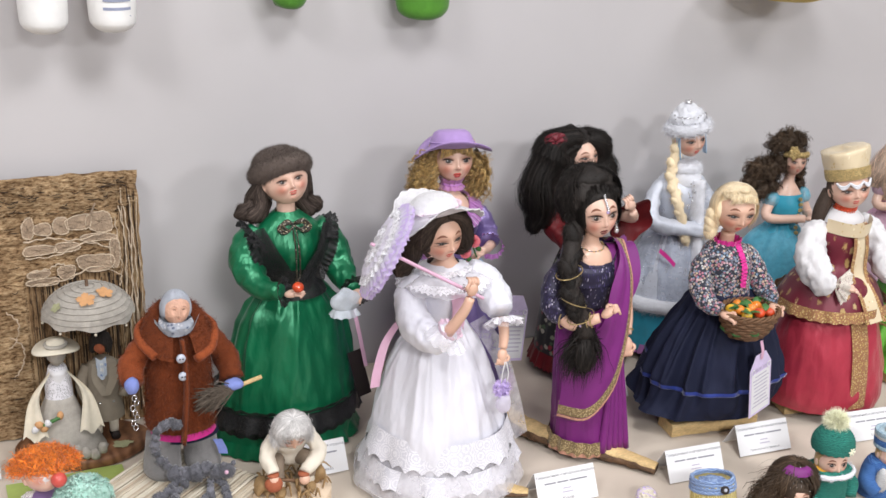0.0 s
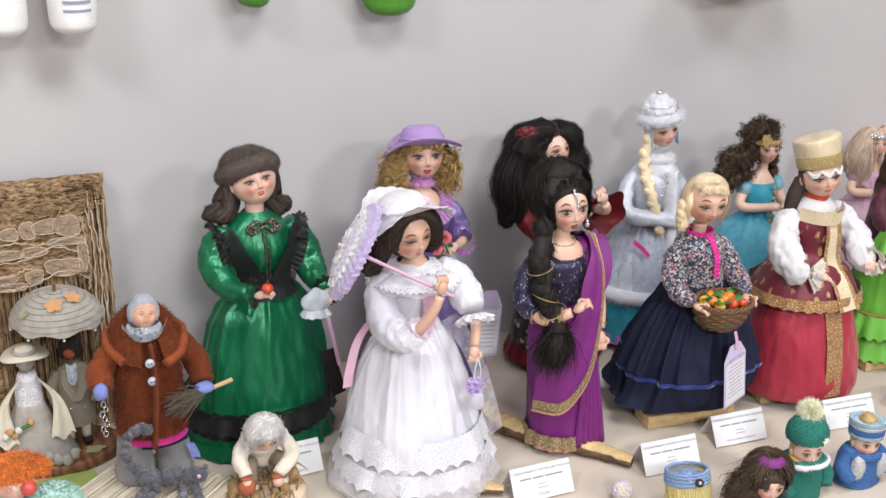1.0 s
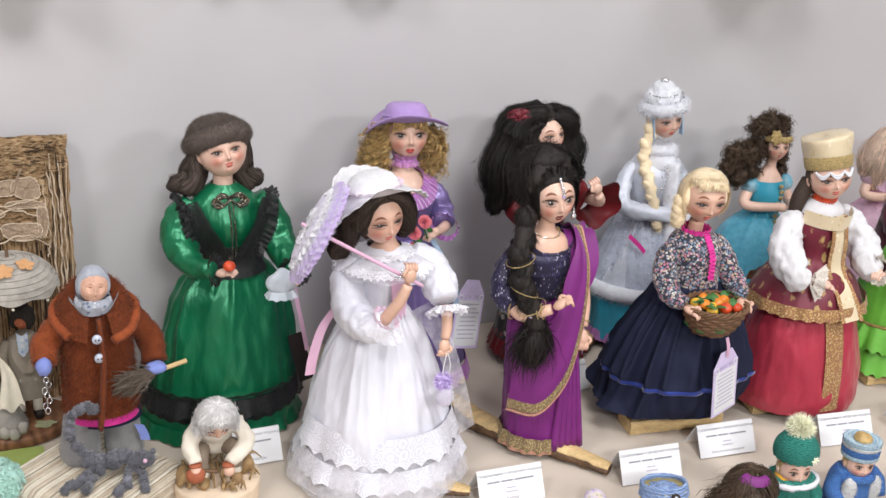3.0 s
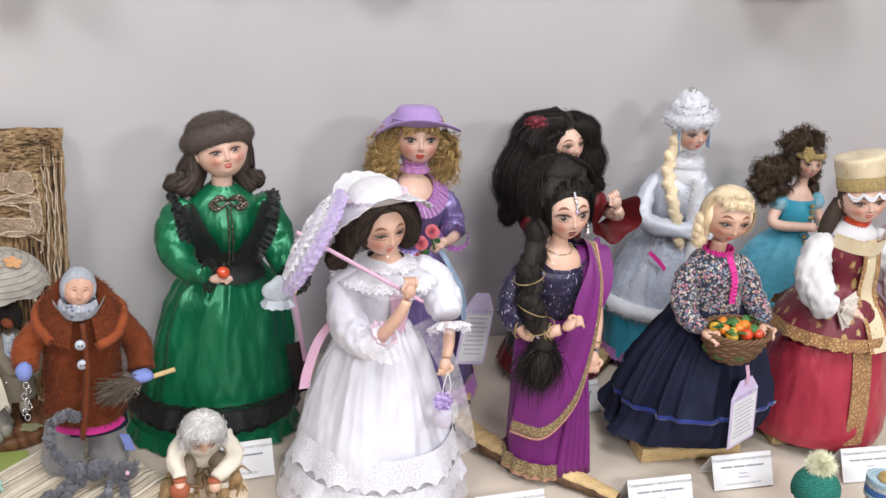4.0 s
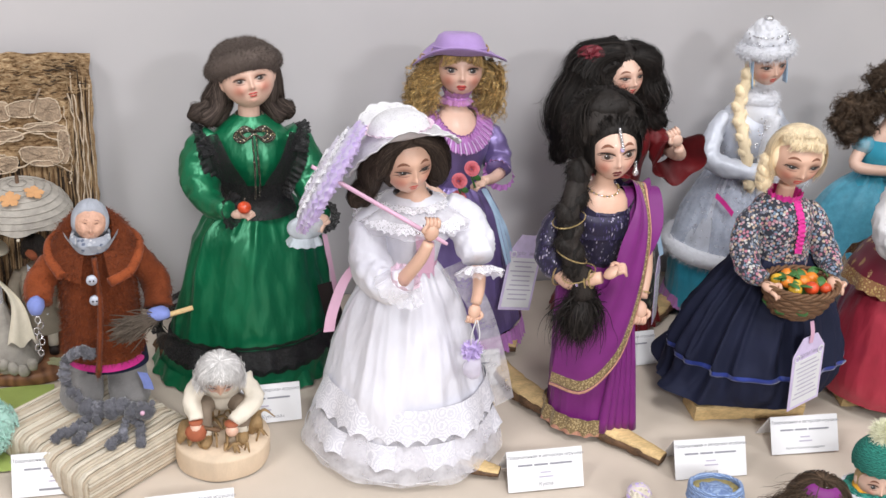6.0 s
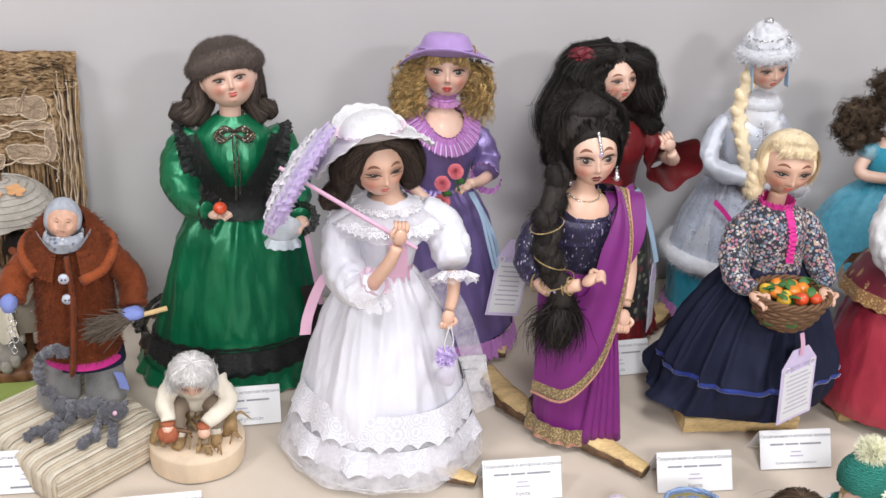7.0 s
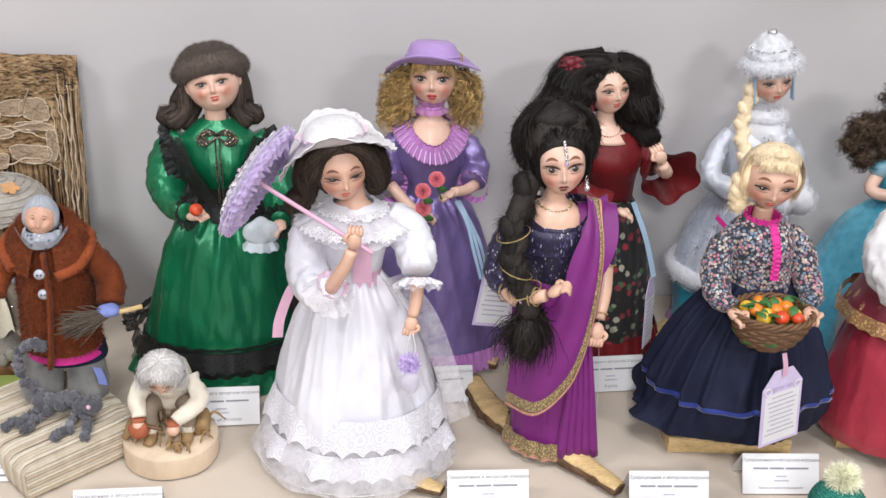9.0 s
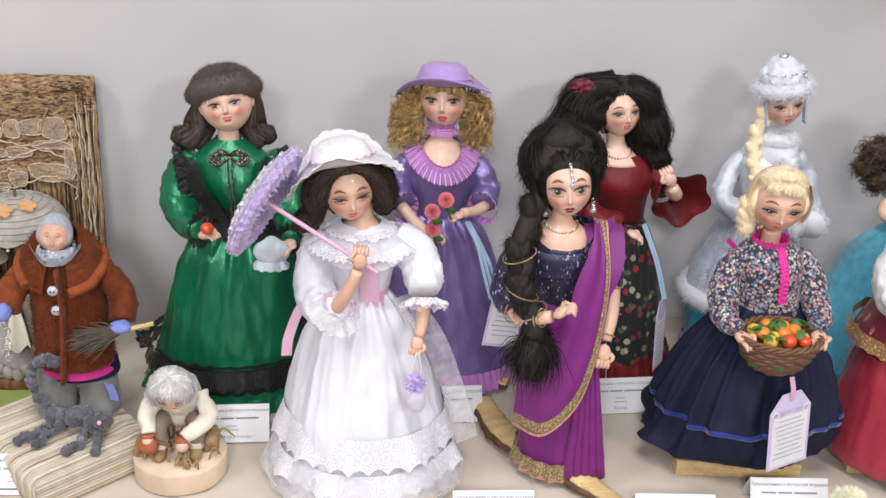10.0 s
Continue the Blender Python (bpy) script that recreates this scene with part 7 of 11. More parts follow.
def basket_doll():
    c, cx, cy = Clay(), 1.248, 1.392
    nv = M["navy"]
    c.loft([(0.245, cx, cy, 0.044, 0.038), (0.215, cx, cy, 0.066, 0.056), (0.165, cx - 0.004, cy, 0.096, 0.074), (0.11, cx - 0.008, cy, 0.116, 0.086), (0.092, cx - 0.008, cy, 0.119, 0.088), (0.062, cx - 0.008, cy + 0.004, 0.126, 0.088), (0.044, cx - 0.008, cy + 0.004, 0.128, 0.088)], nv, 240, 52, 11, (0.09, 0.30), 41, trims=((0.585, 0.675, M["blue_trim"], 1.014),))
    c.crumple(0, cx, cy, 0.0034, 36, seed=11)
    p, d = hem_ring(cx - 0.008, cy + 0.004, 0.092, 0.060, 0.058, 48)
    c.frill(p, d * 0.1 + np.array([0, 0, -1]), 0.022, 0.004, 28, M["white_lace"], 260, 4, 5, True, 0.4)
    c.loft([(0.235, cx, cy, 0.046, 0.040), (0.262, cx - 0.002, cy - 0.002, 0.043, 0.037), (0.295, cx - 0.004, cy - 0.002, 0.044, 0.037), (0.315, cx - 0.006, cy, 0.039, 0.030), (0.328, cx - 0.008, cy, 0.022, 0.020)], M["small_floral"], 56, 18, 9, (0.05, 0.0), 3)
    p, d = hem_ring(cx - 0.009, cy - 0.002, 0.0185, 0.018, 0.318, 24)
    c.frill(p, d * 0.25 + np.array([0, 0, 1]), 0.017, 0.0022, 15, M["magenta"], 120, 4, 3, True, 0.5)
    p2 = spline([(cx - 0.004, cy - 0.022, 0.328), (cx - 0.002, cy - 0.042, 0.300), (cx, cy - 0.045, 0.262)], 40)
    c.frill(p2, (1, -0.1, 0), 0.007, 0.002, 12, M["magenta"], 80, 3)
    c.frill(p2, (-1, -0.1, 0), 0.004, 0.002, 12, M["magenta"], 80, 3)
    c.tube([(cx - 0.009, cy, 0.318), (cx - 0.010, cy - 0.004, 0.345)], [0.012, 0.0115], M["skin"])
    h = Head.seen((1.229, 1.350, 0.3815), (0.0310, 0.031, 0.0360), -11, 8, 1, 0.0141, 0.0212, 0.24, 0.06, 0.02)
    h.skull(c, M["skin"])
    h.features(c, M["iris_blue"], M["lips"], 0.35, 0.55, 1.0)
    bl = M["blond_hair"]
    h.hair(c, bl, 1.20, 0.82, 0.92, 1.35, low=-0.75, seed=29, ridges=20, depth=0.02)
    h.comb(c, bl, 5200, 1.22, 0.88, 0.92, -0.7, 5, 0.075, 0.0005)
    u = rng.uniform(-0.8, 0.75, 260)
    c.locks([h.at(x * 0.85, -0.78 + 0.2 * x * x, 1.00 - 0.15 * x * x) for x in u], [h.at(x * 1.05, -0.95 + 0.42 * x * x, 0.74 - 0.26 * x * x + 0.07 * rng.uniform(-1, 1)) for x in u], bl, (0, -0.004, 0.002), 0.0010, 1.0, 0.0005, 8, 5)
    i0 = len(c.f)
    braid(c, [h.at(-0.95, 0.1, -0.15), h.at(-1.02, 0.1, -0.70), h.at(-0.95, 0.15, -1.25)], 0.0150, bl, 8)
    c.fur(i0, 1500, 0.009, bl, 0.2, 0.03, 0.4, lay=0.8)
    # arms round the basket
    for s, hx in ((-1, 1.191), (1, 1.286)):
        hx = hx + 0.0
        c.tube([(cx - 0.004 + s * 0.033, cy, 0.308), (cx - 0.004 + s * 0.049, cy - 0.004, 0.292), (cx - 0.006 + s * 0.058, cy - 0.020, 0.264), (cx - 0.008 + s * 0.060, cy - 0.050, 0.246), (hx - s * -0.002, cy - 0.072, 0.243)], [0.013, 0.018, 0.020, 0.017, 0.011], M["small_floral"], 28, 34, folds=0.17)
        hand(c, (hx, cy - 0.084, 0.238), (-s * 0.35, -0.9, -0.1), M["skin"], 0.016)
    doll(c, "girl_doll_with_basket", (cx, cy), "blonde doll in floral blouse and navy skirt with blue ribbon")


def kokoshnik_doll():
    c, cx, cy = Clay(), 1.502, 1.378
    red = M["red_satin"]
    c.loft([(0.24, cx, cy, 0.050, 0.046), (0.21, cx - 0.002, cy, 0.078, 0.070), (0.15, cx - 0.004, cy, 0.101, 0.089), (0.09, cx - 0.004, cy, 0.115, 0.100), (0.045, cx - 0.004, cy, 0.121, 0.105), (0.022, cx - 0.004, cy, 0.120, 0.104)], red, 180, 40, 6, (0.05, 0.045), 51)
    c.crumple(0, cx, cy, 0.0034, 30, seed=13)
    st = spline([(0.215, cx - 0.002, cy, 0.0765, 0.069), (0.15, cx - 0.004, cy, 0.1045, 0.0925), (0.09, cx - 0.004, cy, 0.1185, 0.1025), (0.035, cx - 0.004, cy, 0.1225, 0.1055)], 16)
    for a0, mat, g in ((math.radians(-92), M["gold_lace"], 1.05),):
        rows = []
        for z, x0, y0, rx, ry in st:
            t = a0 + np.linspace(-0.018, 0.018, 7) / rx
            rows.append(np.stack([x0 + rx * g * np.cos(t), y0 + ry * g * np.sin(t), np.full(7, z)], 1))
        c.grid(rows, mat, False)
    # peplum bodice
    c.loft([(0.345, cx, cy, 0.044, 0.032), (0.32, cx, cy - 0.002, 0.052, 0.042), (0.285, cx, cy, 0.045, 0.040), (0.262, cx, cy, 0.055, 0.050), (0.235, cx - 0.002, cy, 0.086, 0.076), (0.195, cx - 0.004, cy, 0.108, 0.094)], M["brocade"], 120, 24, 7, (0.0, 0.04), 5)
    p, d = hem_ring(cx - 0.004, cy, 0.109, 0.095, 0.212, 48)
    c.frill(p, d * 0.3 + np.array([0, 0, -1]), 0.020, 0.003, 16, M["gold_lace"], 240, 4, 5, True, 0.6)
    front = [(cx + 0.004, cy - 0.040, 0.350), (cx + 0.005, cy - 0.049, 0.31), (cx + 0.006, cy - 0.052, 0.262), (cx + 0.010, cy - 0.084, 0.225), (cx + 0.014, cy - 0.103, 0.192)]
    c.strip(front, 0.030, (1, 0, 0.1), M["gold_cloth"])
    for s in (-1, 1):
        c.strip([(x + s * (0.012 + 0.002 * k), y - 0.0016, z) for k, (x, y, z) in enumerate(front)], 0.008, (1, 0, 0.1), M["gold_lace"])
    c.strip([(cx - 0.050, cy - 0.014, 0.344), (cx - 0.030, cy - 0.042, 0.342), (cx, cy - 0.052, 0.340), (cx + 0.030, cy - 0.042, 0.342), (cx + 0.050, cy - 0.014, 0.344)], 0.024, (0, -0.15, 1), M["gold_cloth"])
    c.loft([(0.335, cx, cy, 0.046, 0.034), (0.352, cx, cy, 0.040, 0.030), (0.366, cx, cy, 0.022, 0.020)], M["white_cotton"], 40, 8, 9, (0.02, 0.02), 4)
    p, d = hem_ring(cx, cy - 0.002, 0.0185, 0.018, 0.366, 24)
    for k in range(3):
        for q in p[::1]:
            c.ball(q * np.array([1, 1, 1]) + np.array([0.001 * math.sin(k * 5), -0.001 * k, 0.0052 * k - 0.004]), 0.0032, M["red_fruit"], None, 8, 6)
    c.tube([(cx, cy, 0.36), (cx - 0.002, cy - 0.003, 0.382)], [0.0135, 0.013], M["skin_pale"])
    h = Head.seen(before((1.452, 1.343, 0.4065), (cx, cy), (-0.022, 0), 0.92, -0.014), (0.0350, 0.035, 0.0345), -20, -6, -10, 0.0150, 0.0188, 0.20, 0.07)
    h.skull(c, M["skin_pale"])
    h.features(c, M["iris"], M["lips"], 0.2)
    h.hair(c, M["brown_hair"], 1.06, 0.66, 0.92, low=-0.75, seed=31)
    c.tube([h.at(-0.8, 0.5, -0.2), (cx - 0.046, cy + 0.01, 0.36), (cx - 0.058, cy + 0.005, 0.318)], [0.014, 0.013, 0.008], M["brown_hair"], 10, 12)
    # gold headdress, wider at its top, with a band of sequins and white beads
    a = np.linspace(0, 2 * math.pi, 48, endpoint=False)
    prof = ((1.04, 0.50), (1.05, 0.8), (1.08, 1.1), (1.12, 1.4), (1.17, 1.68), (1.19, 1.86), (1.16, 1.93), (0.8, 1.93), (0.01, 1.90))
    rows = []
    for rr, z in prof:
        lift = max(0.0, z - 0.5)
        fold = 1 + 0.030 * lift * np.sin(4 * a + 2.6 * z) + 0.016 * lift * np.sin(9 * a - 4 * z)
        rows.append(h.out(np.stack([rr * fold * np.cos(a) * 1.02, rr * fold * np.sin(a) + 0.05 + 0.10 * lift, z - 0.12 * np.sin(a) + 0.09 * lift * np.cos(a - 0.6)], 1) * h.size))
    c.grid(rows, M["gold_cloth"])
    rows = [h.out(np.stack([rr * np.cos(a) * 1.02, rr * np.sin(a) + 0.05, z - 0.12 * np.sin(a)], 1) * h.size) for rr, z in ((1.06, 0.46), (1.11, 0.60), (1.13, 0.98), (1.08, 1.04))]
    c.grid(rows, M["pale_gold"])
    for k in range(3):
        t0 = -90 + (k - 1) * 36
        for row_k in range(2):
            for q in np.linspace(-17, 17, 12):
                t = radians(t0 + q)
                c.ball(h.at(1.10 * math.cos(t), 1.10 * math.sin(t), 0.46 - (0.16 + 0.11 * row_k) * math.cos(radians(q * 5.2))), 0.0021, M["white_fur"], None, 7, 5)
    # full white sleeves with lace cuffs
    for s, hp in ((-1, (cx - 0.050, cy - 0.075, 0.255)), (1, (cx + 0.086, cy - 0.070, 0.262))):
        c.tube([(cx + s * 0.046, cy, 0.342), (cx + s * 0.066, cy - 0.004, 0.322), (cx + s * 0.084, cy - 0.024, 0.288), (cx + s * 0.080, cy - 0.054, 0.262), (hp[0] + s * 0.012, hp[1] + 0.010, hp[2] + 0.004)], [0.014, 0.026, 0.032, 0.029, 0.013], M["white_cotton"], 36, 40, folds=0.24)
        q, w = np.array(hp) + (s * 0.008, 0.006, 0.002), np.array((-s * 0.8, -0.5, -0.2))
        w /= np.linalg.norm(w)
        u = np.cross(w, (0, 0, 1))
        u /= np.linalg.norm(u)
        a2 = np.linspace(0, 2 * math.pi, 16, endpoint=False)
        rad = np.cos(a2)[:, None] * u + np.sin(a2)[:, None] * np.cross(u, w)
        c.frill(q + 0.012 * rad, rad * 0.8 + w * 0.7, 0.022, 0.005, 9, M["cream_lace"], 100, 4, 3, True, 0.2)
        hand(c, np.array(hp) + (-s * 0.008, -0.008, -0.002), (-s * 0.8, -0.5, -0.2), M["skin_pale"], 0.014)
    doll(c, "folk_costume_doll", (cx, cy), "folk doll with gold headdress, brocade bodice and red skirt", lean=(-0.022, 0.0), slim=0.92, shift=-0.014)


def fairy_doll(name, cx, cy, top, dress, net, hair, seed, label, yaw, straight=False):
    c = Clay()
    k = top / 0.45
    c.loft([(0.27 * k, cx, cy, 0.026, 0.023), (0.24 * k, cx, cy, 0.046, 0.042), (0.17 * k, cx - 0.004, cy, 0.078, 0.066), (0.02, cx - 0.006, cy, 0.10, 0.080)], dress, 100, 24, 12, (0.05, 0.07), seed)
    c.loft([(0.262 * k, cx, cy, 0.030, 0.027), (0.22 * k, cx - 0.006, cy, 0.066, 0.056), (0.10, cx - 0.012, cy, 0.100, 0.080), (0.04, cx - 0.012, cy, 0.112, 0.088)], net, 100, 20, 10, (0.05, 0.09), seed + 1)
    c.loft([(0.265 * k, cx, cy, 0.027, 0.024), (0.30 * k, cx, cy - 0.002, 0.034, 0.030), (0.328 * k, cx, cy, 0.035, 0.024)], dress, 40, 12)
    c.loft([(0.32 * k, cx, cy, 0.034, 0.024), (0.338 * k, cx, cy, 0.020, 0.017), (0.352 * k, cx, cy, 0.010, 0.010), (0.37 * k, cx, cy - 0.002, 0.010, 0.010)], M["skin_pale"], 32, 10)
    h = Head((cx, cy - 0.006, 0.390 * k), (0.0205, 0.0205, 0.0245), yaw, -8, 0, 0.3, 0.05)
    h.skull(c, M["skin_pale"], 40, 30)
    h.features(c, M["iris"], M["lips"], 0.1)
    h.hair(c, hair, 1.12, 0.68, 0.88, low=-0.8, seed=seed)
    r = np.random.default_rng(seed)
    if straight:
        for q, (x, y, z) in enumerate(((-0.034, 0.004, -0.075), (-0.046, 0.010, -0.060), (-0.026, -0.004, -0.085), (0.034, 0.004, -0.095), (0.042, 0.010, -0.080), (0.028, -0.004, -0.105))):
            sg = -1 if x < 0 else 1
            tress(c, [h.at(sg * 0.3, 0.1, 1.05), h.at(sg * 1.05, 0.1, 0.5), h.c + np.array((x, y, z * 0.45)), h.c + np.array((x * 1.15, y, z))], [0.008, 0.012, 0.014, 0.004], hair, 320, seed + q, stray=0.40, twist=2.0)
    else:
        for x, y, z, rr in ((-0.030, 0.014, -0.010, 0.024), (-0.052, 0.016, -0.022, 0.025), (-0.074, 0.014, -0.014, 0.022), (-0.084, 0.012, -0.036, 0.019), (-0.062, 0.012, -0.054, 0.022), (-0.036, 0.014, -0.048, 0.019), (-0.030, 0.016, 0.030, 0.022), (-0.010, 0.012, 0.040, 0.021), (0.012, 0.014, 0.034, 0.020), (0.024, 0.014, 0.006, 0.016), (0.026, 0.012, -0.026, 0.014), (0.028, 0.010, -0.048, 0.012)):
            o = h.c + np.array((x, y, z))
            c.ball(o, rr * 0.72, hair, None, 16, 12, 0.4, 90)
            n = int(26000 * rr * rr * 10)
            d = r.normal(size=(n, 3))
            d /= np.linalg.norm(d, axis=1)[:, None]
            c.locks(o + d * rr * 0.4, o + d * rr * np.array([1.25, 1.0, 1.15]) + r.normal(size=(n, 3)) * 0.003, hair, (0, 0, 0.003), 0.0046, 2.6, 0.0005, 16, seed + n, 6)
    for q in range(21):
        t = radians(-165 + q * 7.5)
        c.ball(h.at(1.10 * math.cos(t), 1.10 * math.sin(t), 0.56 + 0.10 * (q % 2)), (0.0044, 0.0036, 0.0046), M["silver"] if straight else M["pale_gold"], None, 8, 6, 0.2, 200)
    if straight:
        # silver wand with a ring of beads at its tip
        g = np.array((cx + 0.004, cy - 0.062, 0.292 * k))
        c.tube([g + (0.004, 0, -0.028), g + (-0.006, -0.004, 0.048)], 0.0011, M["silver"], 6, 6)
        for q in range(12):
            t = q * math.pi / 6
            c.ball(g + (-0.0075 + 0.011 * math.cos(t), -0.004, 0.058 + 0.011 * math.sin(t)), 0.0022, M["silver"], None, 7, 5)
        c.frill([(cx - 0.036, cy - 0.012, 0.332 * k), (cx, cy - 0.030, 0.318 * k), (cx + 0.036, cy - 0.012, 0.332 * k)], (0, -0.4, -1), 0.030, 0.004, 6, M["pink_net"], 120, 6, 4)
    else:
        # large gold flower at the side of the band, a two-coloured veil in the hand
        o = h.at(-0.62, -0.92, 0.78)
        for q in range(16):
            t = q * 2.4
            c.ball(o + h.r @ np.array((0.0022 * math.sqrt(q) * math.cos(t) * 1.1, -0.002, 0.0024 * math.sqrt(q) * math.sin(t) * 1.2)), (0.0042, 0.0026, 0.0038), M["pale_gold"], None, 8, 6, 0.25, 220)
        for lo, hi, mat in ((0.300, 0.342, "red_veil"), (0.205, 0.306, "blue_veil")):
            rows = []
            for g in np.linspace(-1, 1, 7):
                z = np.linspace(lo, hi, 8) * k
                half = 0.013 * np.sin(np.clip((0.346 * k - z) / (0.05 * k), 0.15, 1.0) * 1.57)
                rows.append(np.stack([cx + 0.030 + g * half - 0.10 * (0.33 * k - z), cy - 0.060 - 0.005 * np.cos(g * 5) + 0 * z, z], 1))
            c.grid(rows, M[mat], False)
    for s, hx in ((-1, cx + 0.006), (1, cx + 0.022)):
        c.tube([(cx + s * 0.032, cy, 0.322 * k), (cx + s * 0.048, cy - 0.012, 0.285 * k), (hx, cy - 0.052, 0.290 * k)], [0.010, 0.0095, 0.0075], M["skin_pale"], 10, 14)
        hand(c, (hx + 0.004, cy - 0.058, 0.292 * k), (0.5, -0.6, 0.2), M["skin_pale"], 0.011)
        c.ball((cx + s * 0.036, cy, 0.318 * k), (0.018, 0.018, 0.016), net, None, 14, 10, 0.15, 90)
    for q in range(8):
        c.ball((cx + 0.006 + 0.004 * math.sin(q), cy - 0.032 - 0.004 * (q > 3), (0.322 - 0.011 * q) * k), (0.005, 0.003, 0.004), M["pale_gold"], None, 8, 6, 0.3, 200)
    doll(c, name, (cx, cy), label)
    return c


def frill_doll():
    c, cx, cy = Clay(), 1.725, 1.425
    li = M["lime"]
    c.loft([(0.25, cx, cy, 0.05, 0.045), (0.15, cx, cy, 0.062, 0.055), (0.04, cx, cy, 0.070, 0.062)], li, 90, 18, 9, (0.03, 0.05), 3)
    for z, r, w in ((0.105, 0.066, 0.045), (0.062, 0.070, 0.045)):
        p, d = hem_ring(cx, cy, r, r * 0.9, z, 40)
        c.frill(p, d * 0.5 + np.array([0, 0, -1]), w, 0.007, 14, li, 200, 5, 3, True, 0.2)
        c.tube(np.vstack([p, p[:1]]) * 1.0, 0.003, M["gold_braid"], 6, 60)
    c.loft([(0.245, cx, cy, 0.052, 0.046), (0.30, cx, cy, 0.050, 0.042), (0.345, cx, cy, 0.044, 0.032), (0.37, cx, cy, 0.018, 0.016)], M["maroon"], 44, 14)
    c.loft([(0.30, cx, cy, 0.056, 0.046), (0.245, cx, cy, 0.062, 0.052), (0.20, cx, cy, 0.072, 0.060)], M["maroon"], 44, 10, 6, (0.02, 0.05), 5)
    p, d = hem_ring(cx, cy, 0.073, 0.061, 0.20, 40)
    c.tube(np.vstack([p, p[:1]]), 0.004, M["gold_braid"], 7, 60)
    for s in (-1, 1):
        c.tube([(cx + s * 0.042, cy, 0.345), (cx + s * 0.056, cy - 0.008, 0.30), (cx + s * 0.050, cy - 0.05, 0.265)], [0.015, 0.018, 0.02], M["maroon"], 28, 34, folds=0.17)
        q, d = hem_ring(cx + s * 0.050, cy - 0.045, 0.018, 0.018, 0.282, 20)
        c.frill(q, d * 0.6 + np.array([0, -0.3, -1]), 0.05, 0.006, 7, li, 80, 5, 3, True, 0.2)
        hand(c, (cx + s * 0.044, cy - 0.075, 0.258), (-s * 0.4, -0.8, -0.2), M["skin_pale"], 0.014)
    c.tube([(cx, cy, 0.36), (cx, cy, 0.385)], 0.012, M["skin_pale"])
    h = Head((cx, cy - 0.006, 0.405), (0.029, 0.029, 0.034), -10, -10, 0)
    h.skull(c, M["skin_pale"], 36, 28)
    h.features(c, M["iris"], M["lips"], 0.2)
    h.hair(c, M["frizz"], 1.12, 0.55, 0.75, low=-0.8, seed=3)
    for q in (-1, 1):
        h.mane(c, M["frizz"], 1400, (q * 0.9, 0.3, 0.1), (q * 0.046, 0.006, -0.085), (0.014, 0.016, 0.04), 0.004, 3.0, (q * 0.012, 0, 0), 0.0006, 5 + q, 18, 8)
    c.ball(h.at(0, 0.1, 0.85), (0.040, 0.039, 0.022), M["maroon"], h.r, 28, 12)
    a = np.linspace(0, 2 * math.pi, 40)
    c.tube(h.out(np.stack([1.16 * np.cos(a), 1.14 * np.sin(a) + 0.05, np.full(40, 0.52)], 1) * h.size), 0.0055, M["gold_braid"], 8, 60)
    doll(c, "velvet_beret_doll", (cx, cy), "doll in maroon velvet jacket and frilled lime green trousers")


merchant_doll()
hat_doll()
white_doll()
sari_doll()
red_doll()
snow_doll()
basket_doll()
kokoshnik_doll()
fairy_doll("turquoise_fairy_doll", 1.540, 1.59, 0.438, M["turquoise"], M["turq_net"], M["frizz"], 61, "small doll with brown ringlets and turquoise gauze dress", -14)
fairy_doll("pink_fairy_doll", 1.862, 1.63, 0.405, M["pink_satin"], M["pink_net"], M["fairy_hair"], 71, "small fair-haired doll in dusky pink gauze dress", -20, True)
frill_doll()


